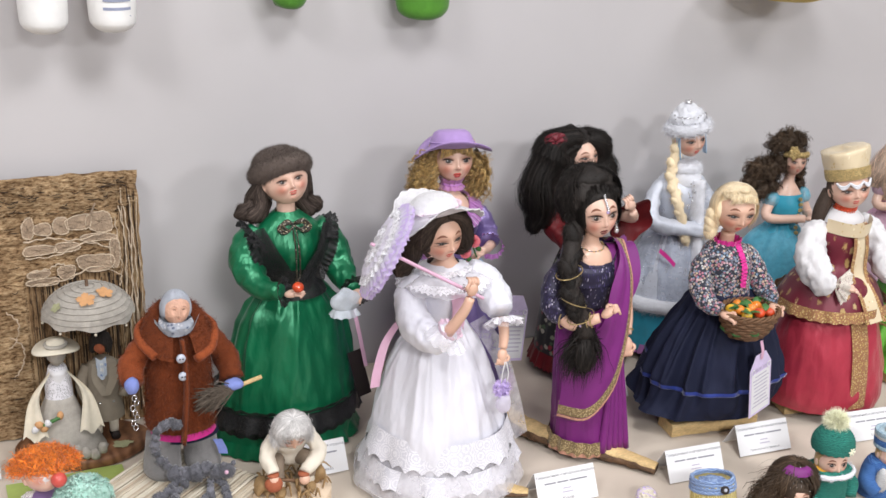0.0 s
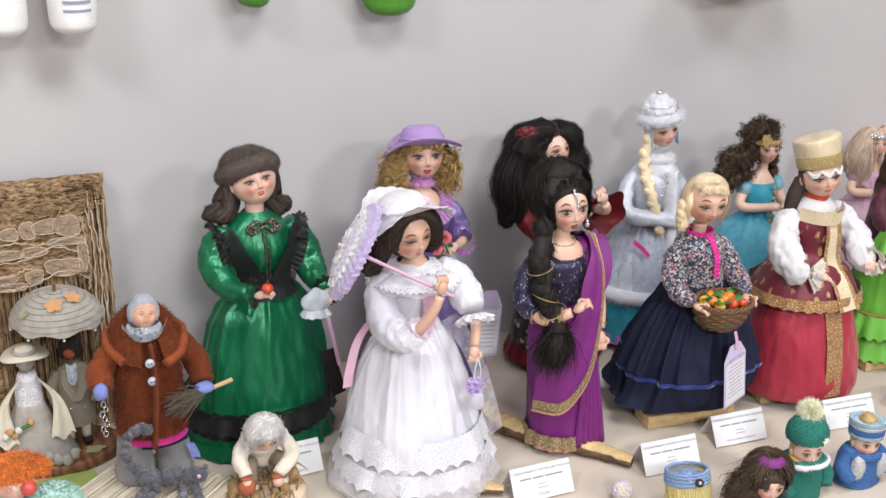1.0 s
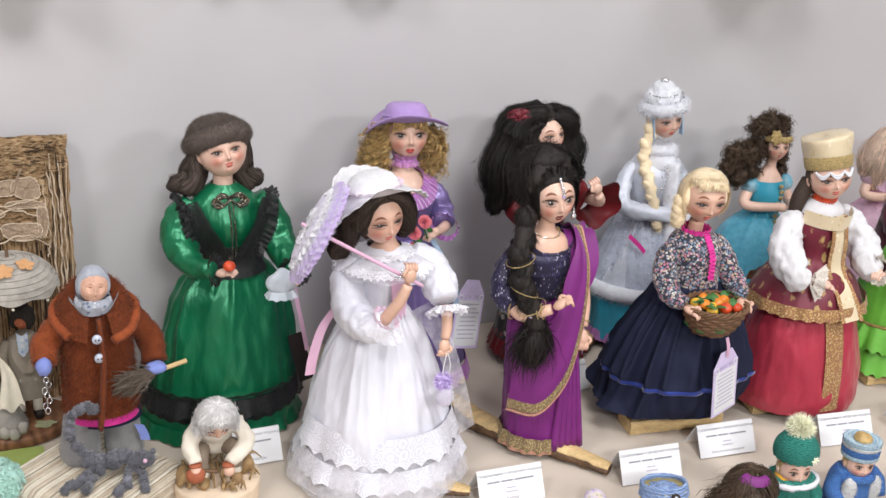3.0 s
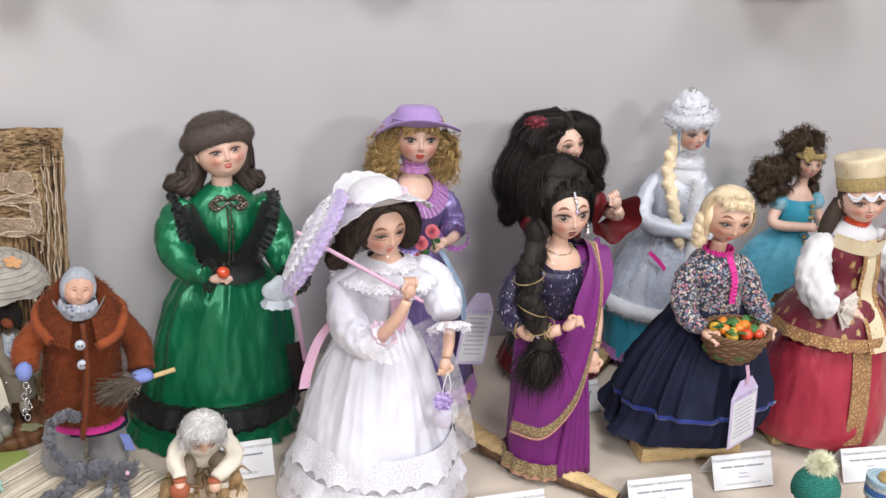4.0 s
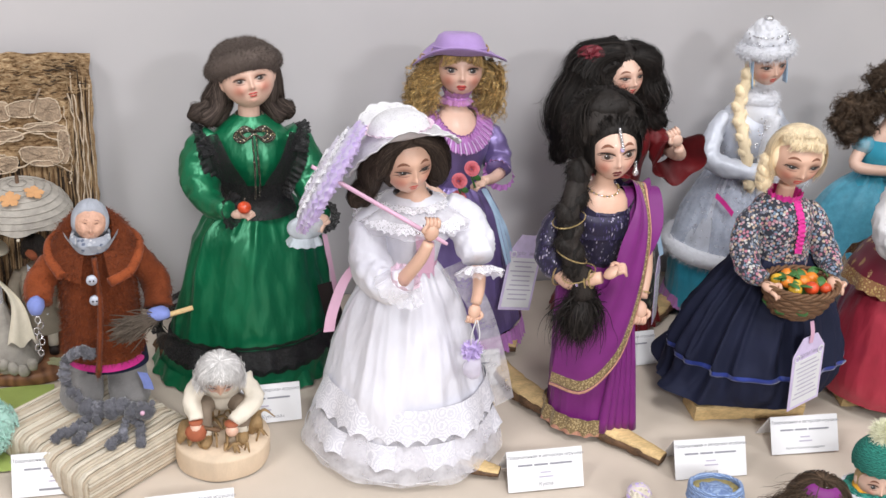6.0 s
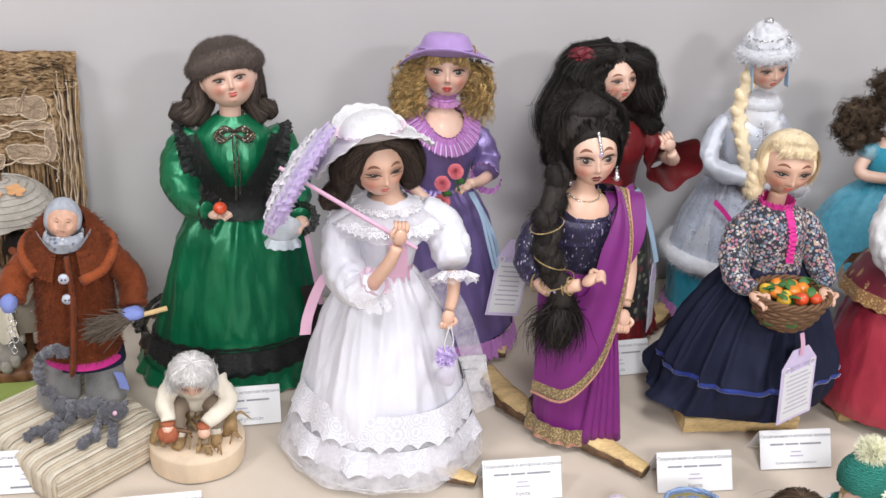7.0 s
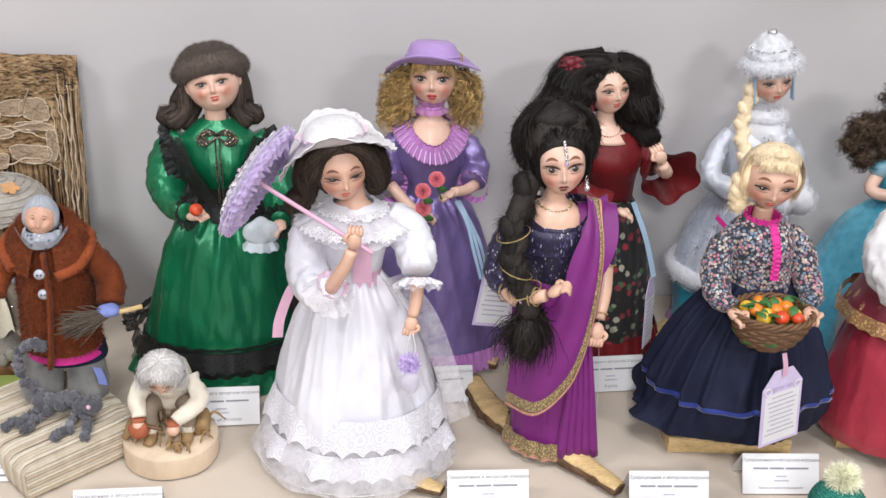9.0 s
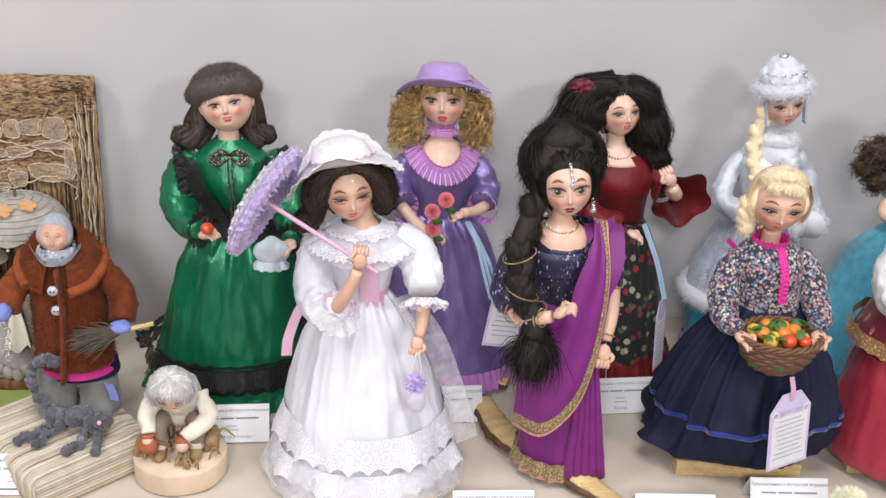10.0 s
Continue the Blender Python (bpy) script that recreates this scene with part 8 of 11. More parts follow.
# ---- small figures ----
def granny_doll():
    c, cx, cy, z0 = Clay(), 0.374, 1.475, 0.046
    for s in (-1, 1):
        c.loft([(z0 + 0.060, cx + s * 0.025, cy, 0.0235, 0.024), (z0 + 0.030, cx + s * 0.0275, cy - 0.002, 0.0250, 0.027), (z0 + 0.010, cx + s * 0.029, cy - 0.006, 0.0265, 0.032), (z0 + 0.001, cx + s * 0.029, cy - 0.006, 0.023, 0.029)], M["felt_grey"], 26, 14, 5, (0.03, 0.05), 4 + s, True, True)
    c.fur(0, 5000, 0.0020, M["felt_grey"], 0.1, 0.08, 0.8, lay=0.5)
    c.strip([(cx + 0.045, cy - 0.030, z0 + 0.052), (cx + 0.050, cy - 0.034, z0 + 0.040), (cx + 0.052, cy - 0.036, z0 + 0.030)], 0.013, (1, -0.4, 0), M["mitten"])
    c.loft([(0.126, cx + 0.004, cy, 0.043, 0.034), (0.106, cx + 0.004, cy, 0.046, 0.036)], M["magenta"], 40, 6, 8, (0.02, 0.04), 4)
    c.loft([(0.115, cx + 0.007, cy + 0.004, 0.045, 0.034), (0.099, cx + 0.008, cy + 0.005, 0.048, 0.036)], M["navy"], 40, 6, 8, (0.02, 0.04), 5)
    i0 = len(c.f)
    c.loft([(0.270, cx, cy, 0.034, 0.028), (0.24, cx, cy, 0.042, 0.033), (0.20, cx + 0.001, cy, 0.045, 0.036), (0.155, cx + 0.002, cy, 0.047, 0.039), (0.120, cx + 0.002, cy, 0.049, 0.041)], M["fur_coat"], 60, 26, 6, (0.02, 0.05), 6)
    c.tube([(cx - 0.002, cy - 0.038, 0.265), (cx + 0.001, cy - 0.043, 0.20), (cx - 0.006, cy - 0.047, 0.112)], [0.009, 0.010, 0.010], M["fur_coat"], 12, 20, 0.35)
    # broad shawl collar, flat on the shoulders
    a = np.linspace(-1.25, 4.39, 60)
    rows = []
    back, low = np.clip(np.sin(a) + 0.45, 0, 1.2), np.clip(-np.sin(a), 0, 1)
    for k in np.linspace(0, 1, 7):
        g = 0.021 + 0.029 * k
        rows.append(np.stack([cx - 0.002 + 1.02 * g * np.cos(a), cy - 0.004 + 0.80 * g * np.sin(a) - 0.012 * low * k, 0.278 + 0.024 * back * (1 - 0.6 * k) - 0.020 * k + 0.010 * math.sin(3.0 * k) - 0.016 * low * (0.2 + k)], 1))
    c.grid(rows, M["fur_coat"], False)
    c.tube(rows[-1][::6], 0.0062, M["fur_coat"], 10, 70)
    c.tube([(cx - 0.040, cy, 0.255), (cx - 0.064, cy - 0.004, 0.222), (cx - 0.068, cy - 0.026, 0.205)], [0.018, 0.020, 0.017], M["fur_coat"], 18, 20, folds=0.2)
    c.tube([(cx + 0.042, cy, 0.252), (cx + 0.066, cy - 0.002, 0.212), (cx + 0.068, cy - 0.024, 0.188)], [0.018, 0.020, 0.018], M["fur_coat"], 18, 20, folds=0.2)
    c.fur(i0, 26000, 0.0075, M["fur_coat"], 0.2, 0.05, 0.6, lay=0.55)
    c.ball((cx - 0.070, cy - 0.036, 0.207), (0.010, 0.012, 0.012), M["mitten"], None, 14, 10, 0.15, 120)
    c.ball((cx + 0.068, cy - 0.038, 0.186), (0.014, 0.012, 0.008), M["mitten"], None, 14, 10, 0.15, 120)
    h = Head((cx - 0.004, cy - 0.016, 0.303), (0.0190, 0.019, 0.0235), 2, -8, 6, 0.26, 0.10)
    h.skull(c, M["old_skin"], 64, 50)
    for k in (-1, 1):
        h.mark(c, 0.33 * k, 0.08, 0.12, 0.030, M["shade"], 0.02)
        h.mark(c, 0.33 * k, 0.08, 0.07, 0.016, M["lash"], 0.01, lift=0.01)
        h.mark(c, 0.33 * k, 0.26, 0.14, 0.018, M["shade"], 0.03)
    h.mark(c, 0.02, -0.48, 0.14, 0.022, M["lips"])
    h.hair(c, M["kerchief_top"], 1.12, 0.66, 0.84, low=-0.8, seed=3, ridges=9, depth=0.02)
    c.loft([(0.288, cx - 0.004, cy - 0.010, 0.0205, 0.020), (0.280, cx - 0.004, cy - 0.016, 0.023, 0.023), (0.270, cx - 0.004, cy - 0.018, 0.020, 0.020)], M["kerchief"], 48, 12, 6, (0.10, 0.12), 3, False)
    for s in (-1, 1):
        c.strip([(cx - 0.004, cy - 0.040, 0.279), (cx - 0.004 + s * 0.016, cy - 0.034, 0.276), (cx - 0.004 + s * 0.030, cy - 0.020, 0.290)], 0.009, (0.2 * s, -0.3, 1), M["kerchief"], 14)
    for k, (x, z) in enumerate(((-0.006, 0.243), (-0.004, 0.216))):
        c.tube([(cx + x, cy - 0.047, z), (cx + x, cy - 0.0505, z)], 0.0062, M["button"], 16, 3)
        for q in (-1, 1):
            c.ball((cx + x + q * 0.002, cy - 0.0515, z), 0.0012, M["lash"], None, 6, 4)
    # keys on a chain at the mitten
    for k in range(7):
        a = np.linspace(0, 2 * math.pi, 9)
        f = (k % 2)
        q = np.array((cx - 0.069 + 0.003 * math.sin(k * 2.1), cy - 0.044, 0.192 - 0.0075 * k))
        c.tube(np.stack([q[0] + 0.0030 * np.cos(a), q[1] + 0.002 * f * np.cos(a), q[2] + 0.0046 * np.sin(a)], 1), 0.0007, M["silver"], 5, 12)
    doll(c, "granny_doll", (cx, cy), "old woman doll in rust fur coat, grey felt boots", group="small figures")


def yarn_cat():
    c = Clay()
    pts = [(0.352, 1.420, 0.068), (0.378, 1.412, 0.070), (0.405, 1.402, 0.074)]
    def wool(points, r, m, seed):
        p = spline(points, m)
        g = np.random.default_rng(seed)
        for q in p:
            c.ball(q + g.normal(size=3) * r * 0.20, r * g.uniform(0.75, 1.05), M["yarn_grey"], None, 16, 12, 0.6, 420)
    i0 = len(c.f)
    wool(pts, 0.0108, 10, 1)
    c.ball((0.418, 1.394, 0.076), (0.0125, 0.012, 0.011), M["yarn_grey"], None, 14, 10, 0.25, 120)
    for s in (-1, 1):
        c.ball((0.421 + s * 0.007, 1.393, 0.087), (0.004, 0.003, 0.005), M["yarn_grey"], None, 8, 6)
    wool([(0.352, 1.412, 0.062), (0.335, 1.398, 0.056), (0.318, 1.388, 0.053)], 0.0062, 8, 2)
    wool([(0.360, 1.408, 0.060), (0.344, 1.386, 0.055), (0.340, 1.376, 0.053)], 0.0062, 7, 3)
    wool([(0.398, 1.396, 0.062), (0.392, 1.376, 0.055), (0.376, 1.366, 0.053)], 0.0062, 7, 4)
    wool([(0.408, 1.396, 0.064), (0.414, 1.378, 0.055), (0.412, 1.364, 0.053)], 0.0062, 7, 5)
    wool([(0.350, 1.424, 0.074), (0.334, 1.428, 0.092), (0.328, 1.430, 0.118), (0.336, 1.430, 0.140), (0.352, 1.428, 0.146), (0.362, 1.428, 0.140)], 0.0065, 16, 6)
    c.fur(i0, 3500, 0.004, M["yarn_grey"], 0.1, 0.10, 0.9)
    c.ball((0.416, 1.384, 0.080), 0.003, M["pink_satin"], None, 8, 6)
    c.fur(0, 7000, 0.0035, M["yarn_grey"], 0.0, 0.05, 0.9)
    tagged(c.make("yarn_cat_figure", (0.38, 1.40, 0)), "grey knotted yarn cat lying on the cord block", "toy", "small figures")


def cord_block():
    rot, cords = turn(38), []
    a, b, h = 0.080, 0.088, 0.044
    mid = np.array([0.360, 1.430, 0.0])
    r = np.random.default_rng(2)
    n = 44
    for k in range(n):
        x = -b + (k + 0.5) * 2 * b / n
        w = b / n * 1.12
        hh = h + r.uniform(-0.0018, 0.0016)
        pts = np.array([(-a, x, 0.003), (-a - 0.001, x, hh * 0.5), (-a + 0.003, x, hh - 0.002), (-a * 0.4, x, hh), (a * 0.4, x, hh), (a - 0.003, x, hh - 0.002), (a, x, 0.003)])
        pts[:, 1] += r.uniform(-0.0005, 0.0005, 7)
        c = Clay()
        c.tube(pts @ rot.T + mid, w, M[("cord", "cord_pale", "cord_dark")[k * 7 % 5 % 3]], 7, 18)
        cords.append(c)
    for k in range(9):
        for s in (-1, 1):
            z = 0.004 + 0.0046 * k
            c = Clay()
            q = np.array([(-a, s * (b + 0.0006), z), (0, s * (b + 0.001), z + r.uniform(-0.001, 0.001)), (a, s * (b + 0.0006), z)])
            c.tube(q @ rot.T + mid, 0.0026, M[("cord_dark", "cord", "cord_pale")[k * 5 % 3]], 7, 8)
            cords.append(c)
    core = box_mesh("cord_block", (-a + 0.003, -b + 0.004, 0.001), (a - 0.003, b - 0.004, h - 0.004), M["cord"])
    core.matrix_basis = Matrix.Translation((mid[0], mid[1], T)) @ pose(0, 0, 0, 0, 0, 38)
    for c in cords:
        w = c.make("cord", (0, 0, 0))
        w.parent = core
        w.matrix_basis = core.matrix_basis.inverted() @ Matrix.Translation((0, 0, T))
    tagged(core, "square cream block wound with striped cords on the table", "block")


def old_man_doll():
    c, cx, cy, z0 = Clay(), 0.511, 1.396, 0.034
    # trousers and bast shoes
    for s, fx in ((-1, -0.022), (1, 0.022)):
        c.tube([(cx + s * 0.014, cy + 0.014, z0 + 0.036), (cx + s * 0.024, cy - 0.010, z0 + 0.040), (cx + fx, cy - 0.016, z0 + 0.012)], [0.012, 0.012, 0.009], M["linen_grey"], 12, 14)
        c.tube([(cx + fx, cy - 0.012, z0 + 0.008), (cx + fx, cy - 0.028, z0 + 0.006), (cx + fx - 0.003, cy - 0.036, z0 + 0.004)], [0.008, 0.008, 0.005], M["straw"], 10, 8, 0.8)
        c.tube([(cx + fx, cy - 0.016, z0 + 0.020), (cx + fx, cy - 0.016, z0 + 0.010)], 0.0095, M["linen"], 10, 4)
    # bent back in a linen shirt
    c.tube([(cx, cy + 0.020, z0 + 0.030), (cx + 0.002, cy + 0.020, z0 + 0.058), (cx + 0.002, cy + 0.006, z0 + 0.080), (cx, cy - 0.006, z0 + 0.086)], [0.022, 0.028, 0.027, 0.016], M["linen"], 36, 26, folds=0.14)
    c.tube([(cx - 0.022, cy + 0.004, z0 + 0.078), (cx - 0.036, cy - 0.010, z0 + 0.058), (cx - 0.034, cy - 0.028, z0 + 0.040)], [0.012, 0.0125, 0.0095], M["linen"], 22, 22, folds=0.25)
    c.tube([(cx + 0.026, cy + 0.004, z0 + 0.078), (cx + 0.038, cy - 0.014, z0 + 0.054), (cx + 0.010, cy - 0.036, z0 + 0.038)], [0.012, 0.013, 0.0095], M["linen"], 22, 22, folds=0.25)
    for q in ((cx - 0.034, cy - 0.030, z0 + 0.038), (cx + 0.008, cy - 0.038, z0 + 0.036)):
        c.tube([np.array(q) + (0, 0, 0.002), np.array(q) + (0, 0, 0.0)], 0.0085, M["clay_red"], 12, 3)
        c.ball(np.array(q) + (0.0, -0.004, -0.006), (0.008, 0.008, 0.008), M["skin"], None, 12, 8)
    c.ball((cx - 0.034, cy - 0.034, z0 + 0.026), (0.013, 0.010, 0.012), M["clay_red"], None, 14, 10, 0.15, 90)
    c.tube([(cx - 0.028, cy - 0.034, z0 + 0.032), (cx - 0.006, cy - 0.040, z0 + 0.030)], 0.0025, M["dark_wood"], 6, 5)
    h = Head((cx - 0.004, cy - 0.018, z0 + 0.096), (0.0215, 0.0215, 0.0235), -2, 24, 0, 0.2, 0.06)
    h.skull(c, M["skin"], 36, 28)
    h.features(c, M["iris"], M["blush"], 0.6)
    i0 = len(c.f)
    h.hair(c, M["white_hair"], 1.16, 0.40, 0.80, low=-0.6, seed=3, depth=0.08)
    c.fur(i0, 1200, 0.007, M["white_hair"], 0.6, 0.02, 0.8)
    h.comb(c, M["white_hair"], 1500, 1.18, 0.45, 0.80, -0.6, 4, 0.2, 0.0004)
    for s in (-1, 1):
        h.mane(c, M["white_hair"], 350, (s * 0.9, 0.3, 0.1), (s * 0.024, -0.004, -0.012), (0.006, 0.010, 0.008), 0.003, 1.2, (s * 0.006, 0, 0.002), 0.0004, 5 + s)
    doll(c, "old_man_doll", (cx, cy), "bent white-haired old man doll in a linen shirt", group="small figures")
    # the slice of log below him, with flax strewn on it
    c = Clay()
    r = np.random.default_rng(6)
    a = np.linspace(0, 2 * math.pi, 48, endpoint=False)
    rad = 0.0585 * (1 + 0.015 * np.cos(3 * a + 1) + 0.008 * np.cos(7 * a))
    prof = ((0.985, 0.001), (1.0, 0.006), (1.0, 0.028), (0.985, 0.0325), (0.5, 0.0335), (0.01, 0.0335))
    c.grid([np.stack([cx + g * rad * np.cos(a), cy - 0.002 + g * rad * np.sin(a), np.full(48, z)], 1) for g, z in prof], M["birch"])
    log = tagged(c.make("log_slice", (cx, cy, 0)), "pale barkless slice of log on the table", "wood slice", "wooden stands")
    c = Clay()
    for k in range(46):
        t, d = r.uniform(0, 6.28), 0.050 * math.sqrt(r.uniform(0.1, 1))
        x, y = cx + d * math.cos(t), cy - 0.002 + d * math.sin(t)
        w = r.uniform(0, 6.28)
        l = r.uniform(0.008, 0.024)
        c.tube([(x, y, 0.036), (x + l * 0.4 * math.cos(w), y + l * 0.4 * math.sin(w), 0.040 + r.uniform(0, 0.012)), (x + l * math.cos(w), y + l * math.sin(w), 0.037)], [0.002, 0.003, 0.0012], M["straw"], 6, 8, 0.5)
    for k in range(5):
        c.tube([(cx + 0.034, cy + 0.004 * k - 0.01, 0.036), (cx + 0.040, cy + 0.005 * k - 0.012, 0.052), (cx + 0.046, cy - 0.014 + 0.004 * k, 0.040)], [0.006, 0.009, 0.004], M["straw"], 8, 10)
        c.tube([(cx - 0.034, cy + 0.004 * k - 0.016, 0.036), (cx - 0.044, cy + 0.004 * k - 0.018, 0.050), (cx - 0.054, cy - 0.020 + 0.004 * k, 0.037)], [0.005, 0.007, 0.003], M["straw"], 8, 10)
    tagged(c.make("flax_wisps", (cx, cy, 0)), "brown dry flax wisps strewn over the log slice", "flax", kind="stuff")


def walking_couple():
    # the woman sits in cream felt
    c, cx, cy, z0 = Clay(), 0.228, 1.630, 0.018
    c.loft([(z0 + 0.09, cx, cy, 0.020, 0.018), (z0 + 0.055, cx, cy - 0.004, 0.034, 0.028), (z0 + 0.02, cx + 0.006, cy - 0.006, 0.050, 0.036), (z0 + 0.001, cx + 0.010, cy - 0.006, 0.054, 0.038)], M["stone_grey"], 50, 16, 9, (0.03, 0.08), 6, True, True)
    c.loft([(z0 + 0.14, cx, cy, 0.012, 0.010), (z0 + 0.11, cx, cy, 0.019, 0.015), (z0 + 0.07, cx, cy - 0.002, 0.020, 0.017)], M["white_lace"], 30, 10)
    c.loft([(z0 + 0.135, cx, cy, 0.014, 0.013), (z0 + 0.08, cx, cy - 0.001, 0.017, 0.015)], M["white_cotton"], 30, 8)
    for s in (-1, 1):
        rows = []
        for k in np.linspace(0, 1, 8):
            p = spline([(cx + s * 0.012, cy - 0.012, z0 + 0.135), (cx + s * (0.030 + 0.014 * k), cy - 0.018, z0 + 0.095), (cx + s * (0.022 + 0.036 * k), cy - 0.034, z0 + 0.040 + 0.006 * math.sin(k * 9))], 12)
            rows.append(p + np.array([0, -0.004 * math.sin(k * 6), 0]))
        c.grid(rows, M["felt_cream"], False)
    h = Head((cx, cy - 0.004, z0 + 0.156), (0.012, 0.012, 0.015), 0, 4, 0)
    h.skull(c, M["stone_grey"], 24, 18)
    a = np.linspace(0, 2 * math.pi, 40, endpoint=False)
    c.grid([np.stack([cx + rr * np.cos(a), cy - 0.003 + 0.9 * rr * np.sin(a), np.full(40, z0 + z) - 0.003 * np.cos(2 * a) * (rr > 0.02)], 1) for rr, z in ((0.0005, 0.184), (0.012, 0.182), (0.014, 0.172), (0.033, 0.171), (0.034, 0.169), (0.012, 0.168))], M["felt_cream"])
    c.tube(np.stack([cx + 0.0145 * np.cos(a), cy - 0.003 + 0.0132 * np.sin(a), np.full(40, z0 + 0.175)], 1), 0.003, M["stone_grey"], 6, 40)
    for k in range(4):
        c.ball((cx - 0.040 + 0.006 * k, cy - 0.036, z0 + 0.058 + 0.007 * (k % 2)), (0.006, 0.005, 0.006), M["leaf_orange"] if k % 3 else M["white_cotton"], None, 8, 6, 0.3, 200)
    c.tube([(cx - 0.03, cy - 0.036, z0 + 0.062), (cx - 0.005, cy - 0.036, z0 + 0.072)], 0.003, M["leaf"], 6, 6)
    c.ball((cx - 0.004, cy - 0.034, z0 + 0.074), (0.005, 0.005, 0.007), M["leaf_orange"], None, 8, 6)
    for k in range(7):
        t = k * 0.9
        c.ball((cx + 0.012 * k - 0.02, cy - 0.046 + 0.003 * math.sin(k), z0 + 0.012 + 0.005 * math.cos(k * 2)), (0.008, 0.005, 0.010), M["stone_grey"], None, 8, 6, 0.3, 150)
    doll(c, "seated_lady_figure", (cx, cy), "small seated lady figure in cream felt cape and hat", group="small figures")
    # the man stands beside her in a taupe coat
    c, cx, cy = Clay(), 0.293, 1.638
    for s in (-1, 1):
        c.tube([(cx + s * 0.012, cy, z0 + 0.050), (cx + s * 0.012, cy - 0.002, z0 + 0.012)], [0.0075, 0.007], M["linen"], 10, 6)
        c.tube([(cx + s * 0.012, cy + 0.004, z0 + 0.008), (cx + s * 0.013, cy - 0.012, z0 + 0.006)], [0.0075, 0.007], M["lash"], 10, 6)
    c.loft([(z0 + 0.138, cx, cy, 0.012, 0.011), (z0 + 0.125, cx, cy, 0.024, 0.018), (z0 + 0.085, cx, cy, 0.025, 0.020), (z0 + 0.040, cx, cy, 0.030, 0.024)], M["felt_taupe"], 36, 16, 4, (0, 0.05), 3)
    for s in (-1, 1):
        c.strip([(cx + s * 0.010, cy - 0.016, z0 + 0.136), (cx + s * 0.012, cy - 0.022, z0 + 0.112), (cx, cy - 0.024, z0 + 0.085)], 0.014, (s, -0.3, 0.2), M["felt_taupe"])
        c.tube([(cx + s * 0.022, cy, z0 + 0.128), (cx + s * 0.032, cy - 0.004, z0 + 0.100), (cx + s * 0.026, cy - 0.014, z0 + 0.075)], [0.008, 0.009, 0.008], M["felt_taupe"], 10, 10)
        c.ball((cx + s * 0.010, cy - 0.0265, z0 + 0.075), 0.002, M["silver"], None, 6, 5)
    c.ball((cx - 0.026, cy - 0.018, z0 + 0.070), (0.007, 0.007, 0.007), M["clay_red"], None, 10, 8)
    for k in range(5):
        c.frill([(cx - 0.011, cy - 0.016, z0 + 0.147 - 0.005 * k), (cx - 0.004, cy - 0.022, z0 + 0.144 - 0.006 * k), (cx + 0.004, cy - 0.017, z0 + 0.147 - 0.005 * k)], (0, -0.5, -1), 0.008, 0.0016, 4, M["scarf"], 40, 4, 3 + k)
    h = Head((cx - 0.001, cy - 0.006, z0 + 0.164), (0.013, 0.013, 0.016), -20, 2, 0)
    h.skull(c, M["clay_red"], 24, 18)
    i0 = len(c.f)
    h.hair(c, M["black_hair"], 1.28, 0.35, 0.62, low=-0.7, seed=3, depth=0.08)
    c.fur(i0, 500, 0.004, M["black_hair"], 0.2, 0.06, 0.8)
    doll(c, "gentleman_figure", (cx, cy), "small gentleman figure in a taupe felt coat", group="small figures")
    # their grey umbrella with autumn leaves
    u = tagged(empty("toy_umbrella", pose(0.279, 1.640, T)), "grey paper toy umbrella with autumn leaves on it", "umbrella")
    c = Clay()
    a = np.linspace(0, 2 * math.pi, 48, endpoint=False)
    sc = np.cos(8 * a)
    c.grid([np.stack([0.066 * math.sin(t) * (1 + 0.015 * sc * t) * np.cos(a), 0.066 * math.sin(t) * (1 + 0.015 * sc * t) * np.sin(a), np.full(48, 0.227 + 0.047 * math.cos(t)) - 0.0015 * sc * t], 1) for t in np.linspace(0.02, 1.5, 12)], M["stone_grey"])
    for k in range(1, 9):
        t = 0.17 * k
        c.tube(np.stack([0.0665 * math.sin(t) * np.cos(a), 0.0665 * math.sin(t) * np.sin(a), np.full(48, 0.228 + 0.047 * math.cos(t))], 1), 0.0009, M["stone_grey"], 4, 48)
    c.make("canopy", (0, 0, 0), u)
    c = Clay()
    c.tube([(0, 0, 0.020), (0, 0, 0.284)], 0.0024, M["dark_wood"], 8, 4)
    c.make("pole", (0, 0, 0), u)
    for k in range(8):
        c = Clay()
        t = k * math.pi / 4
        c.ball((0.065 * math.cos(t), 0.065 * math.sin(t), 0.224), 0.0022, M["felt_cream"], None, 8, 6)
        c.make("bead", (0, 0, 0), u)
    for t, s, mat, size in ((-1.75, 0.62, "leaf_orange", 0.015), (-0.9, 0.52, "leaf_orange", 0.014), (-2.6, 0.95, "leaf_green", 0.009)):
        c = Clay()
        q = np.array([0.0672 * math.sin(s) * math.cos(t), 0.0672 * math.sin(s) * math.sin(t), 0.2285 + 0.048 * math.cos(s)])
        n = np.array([math.sin(s) * math.cos(t) * 0.6, math.sin(s) * math.sin(t) * 0.6, math.cos(s)])
        n /= np.linalg.norm(n)
        ex = np.cross(n, (0.3, 1, 0))
        ex /= np.linalg.norm(ex)
        ey = np.cross(n, ex)
        b = np.linspace(0, 2 * math.pi, 40, endpoint=False)
        rr = size * (0.62 + 0.3 * np.abs(np.cos(2.5 * b)) + 0.08 * np.cos(15 * b))
        rows = [q + n * (0.0008 + 0.0012 * g) + g * rr[:, None] * (np.cos(b)[:, None] * ex + np.sin(b)[:, None] * ey) for g in (0.02, 0.5, 1.0)]
        c.grid(rows, M[mat])
        c.make("leaf", (0, 0, 0), u)
    # wooden base
    c = Clay()
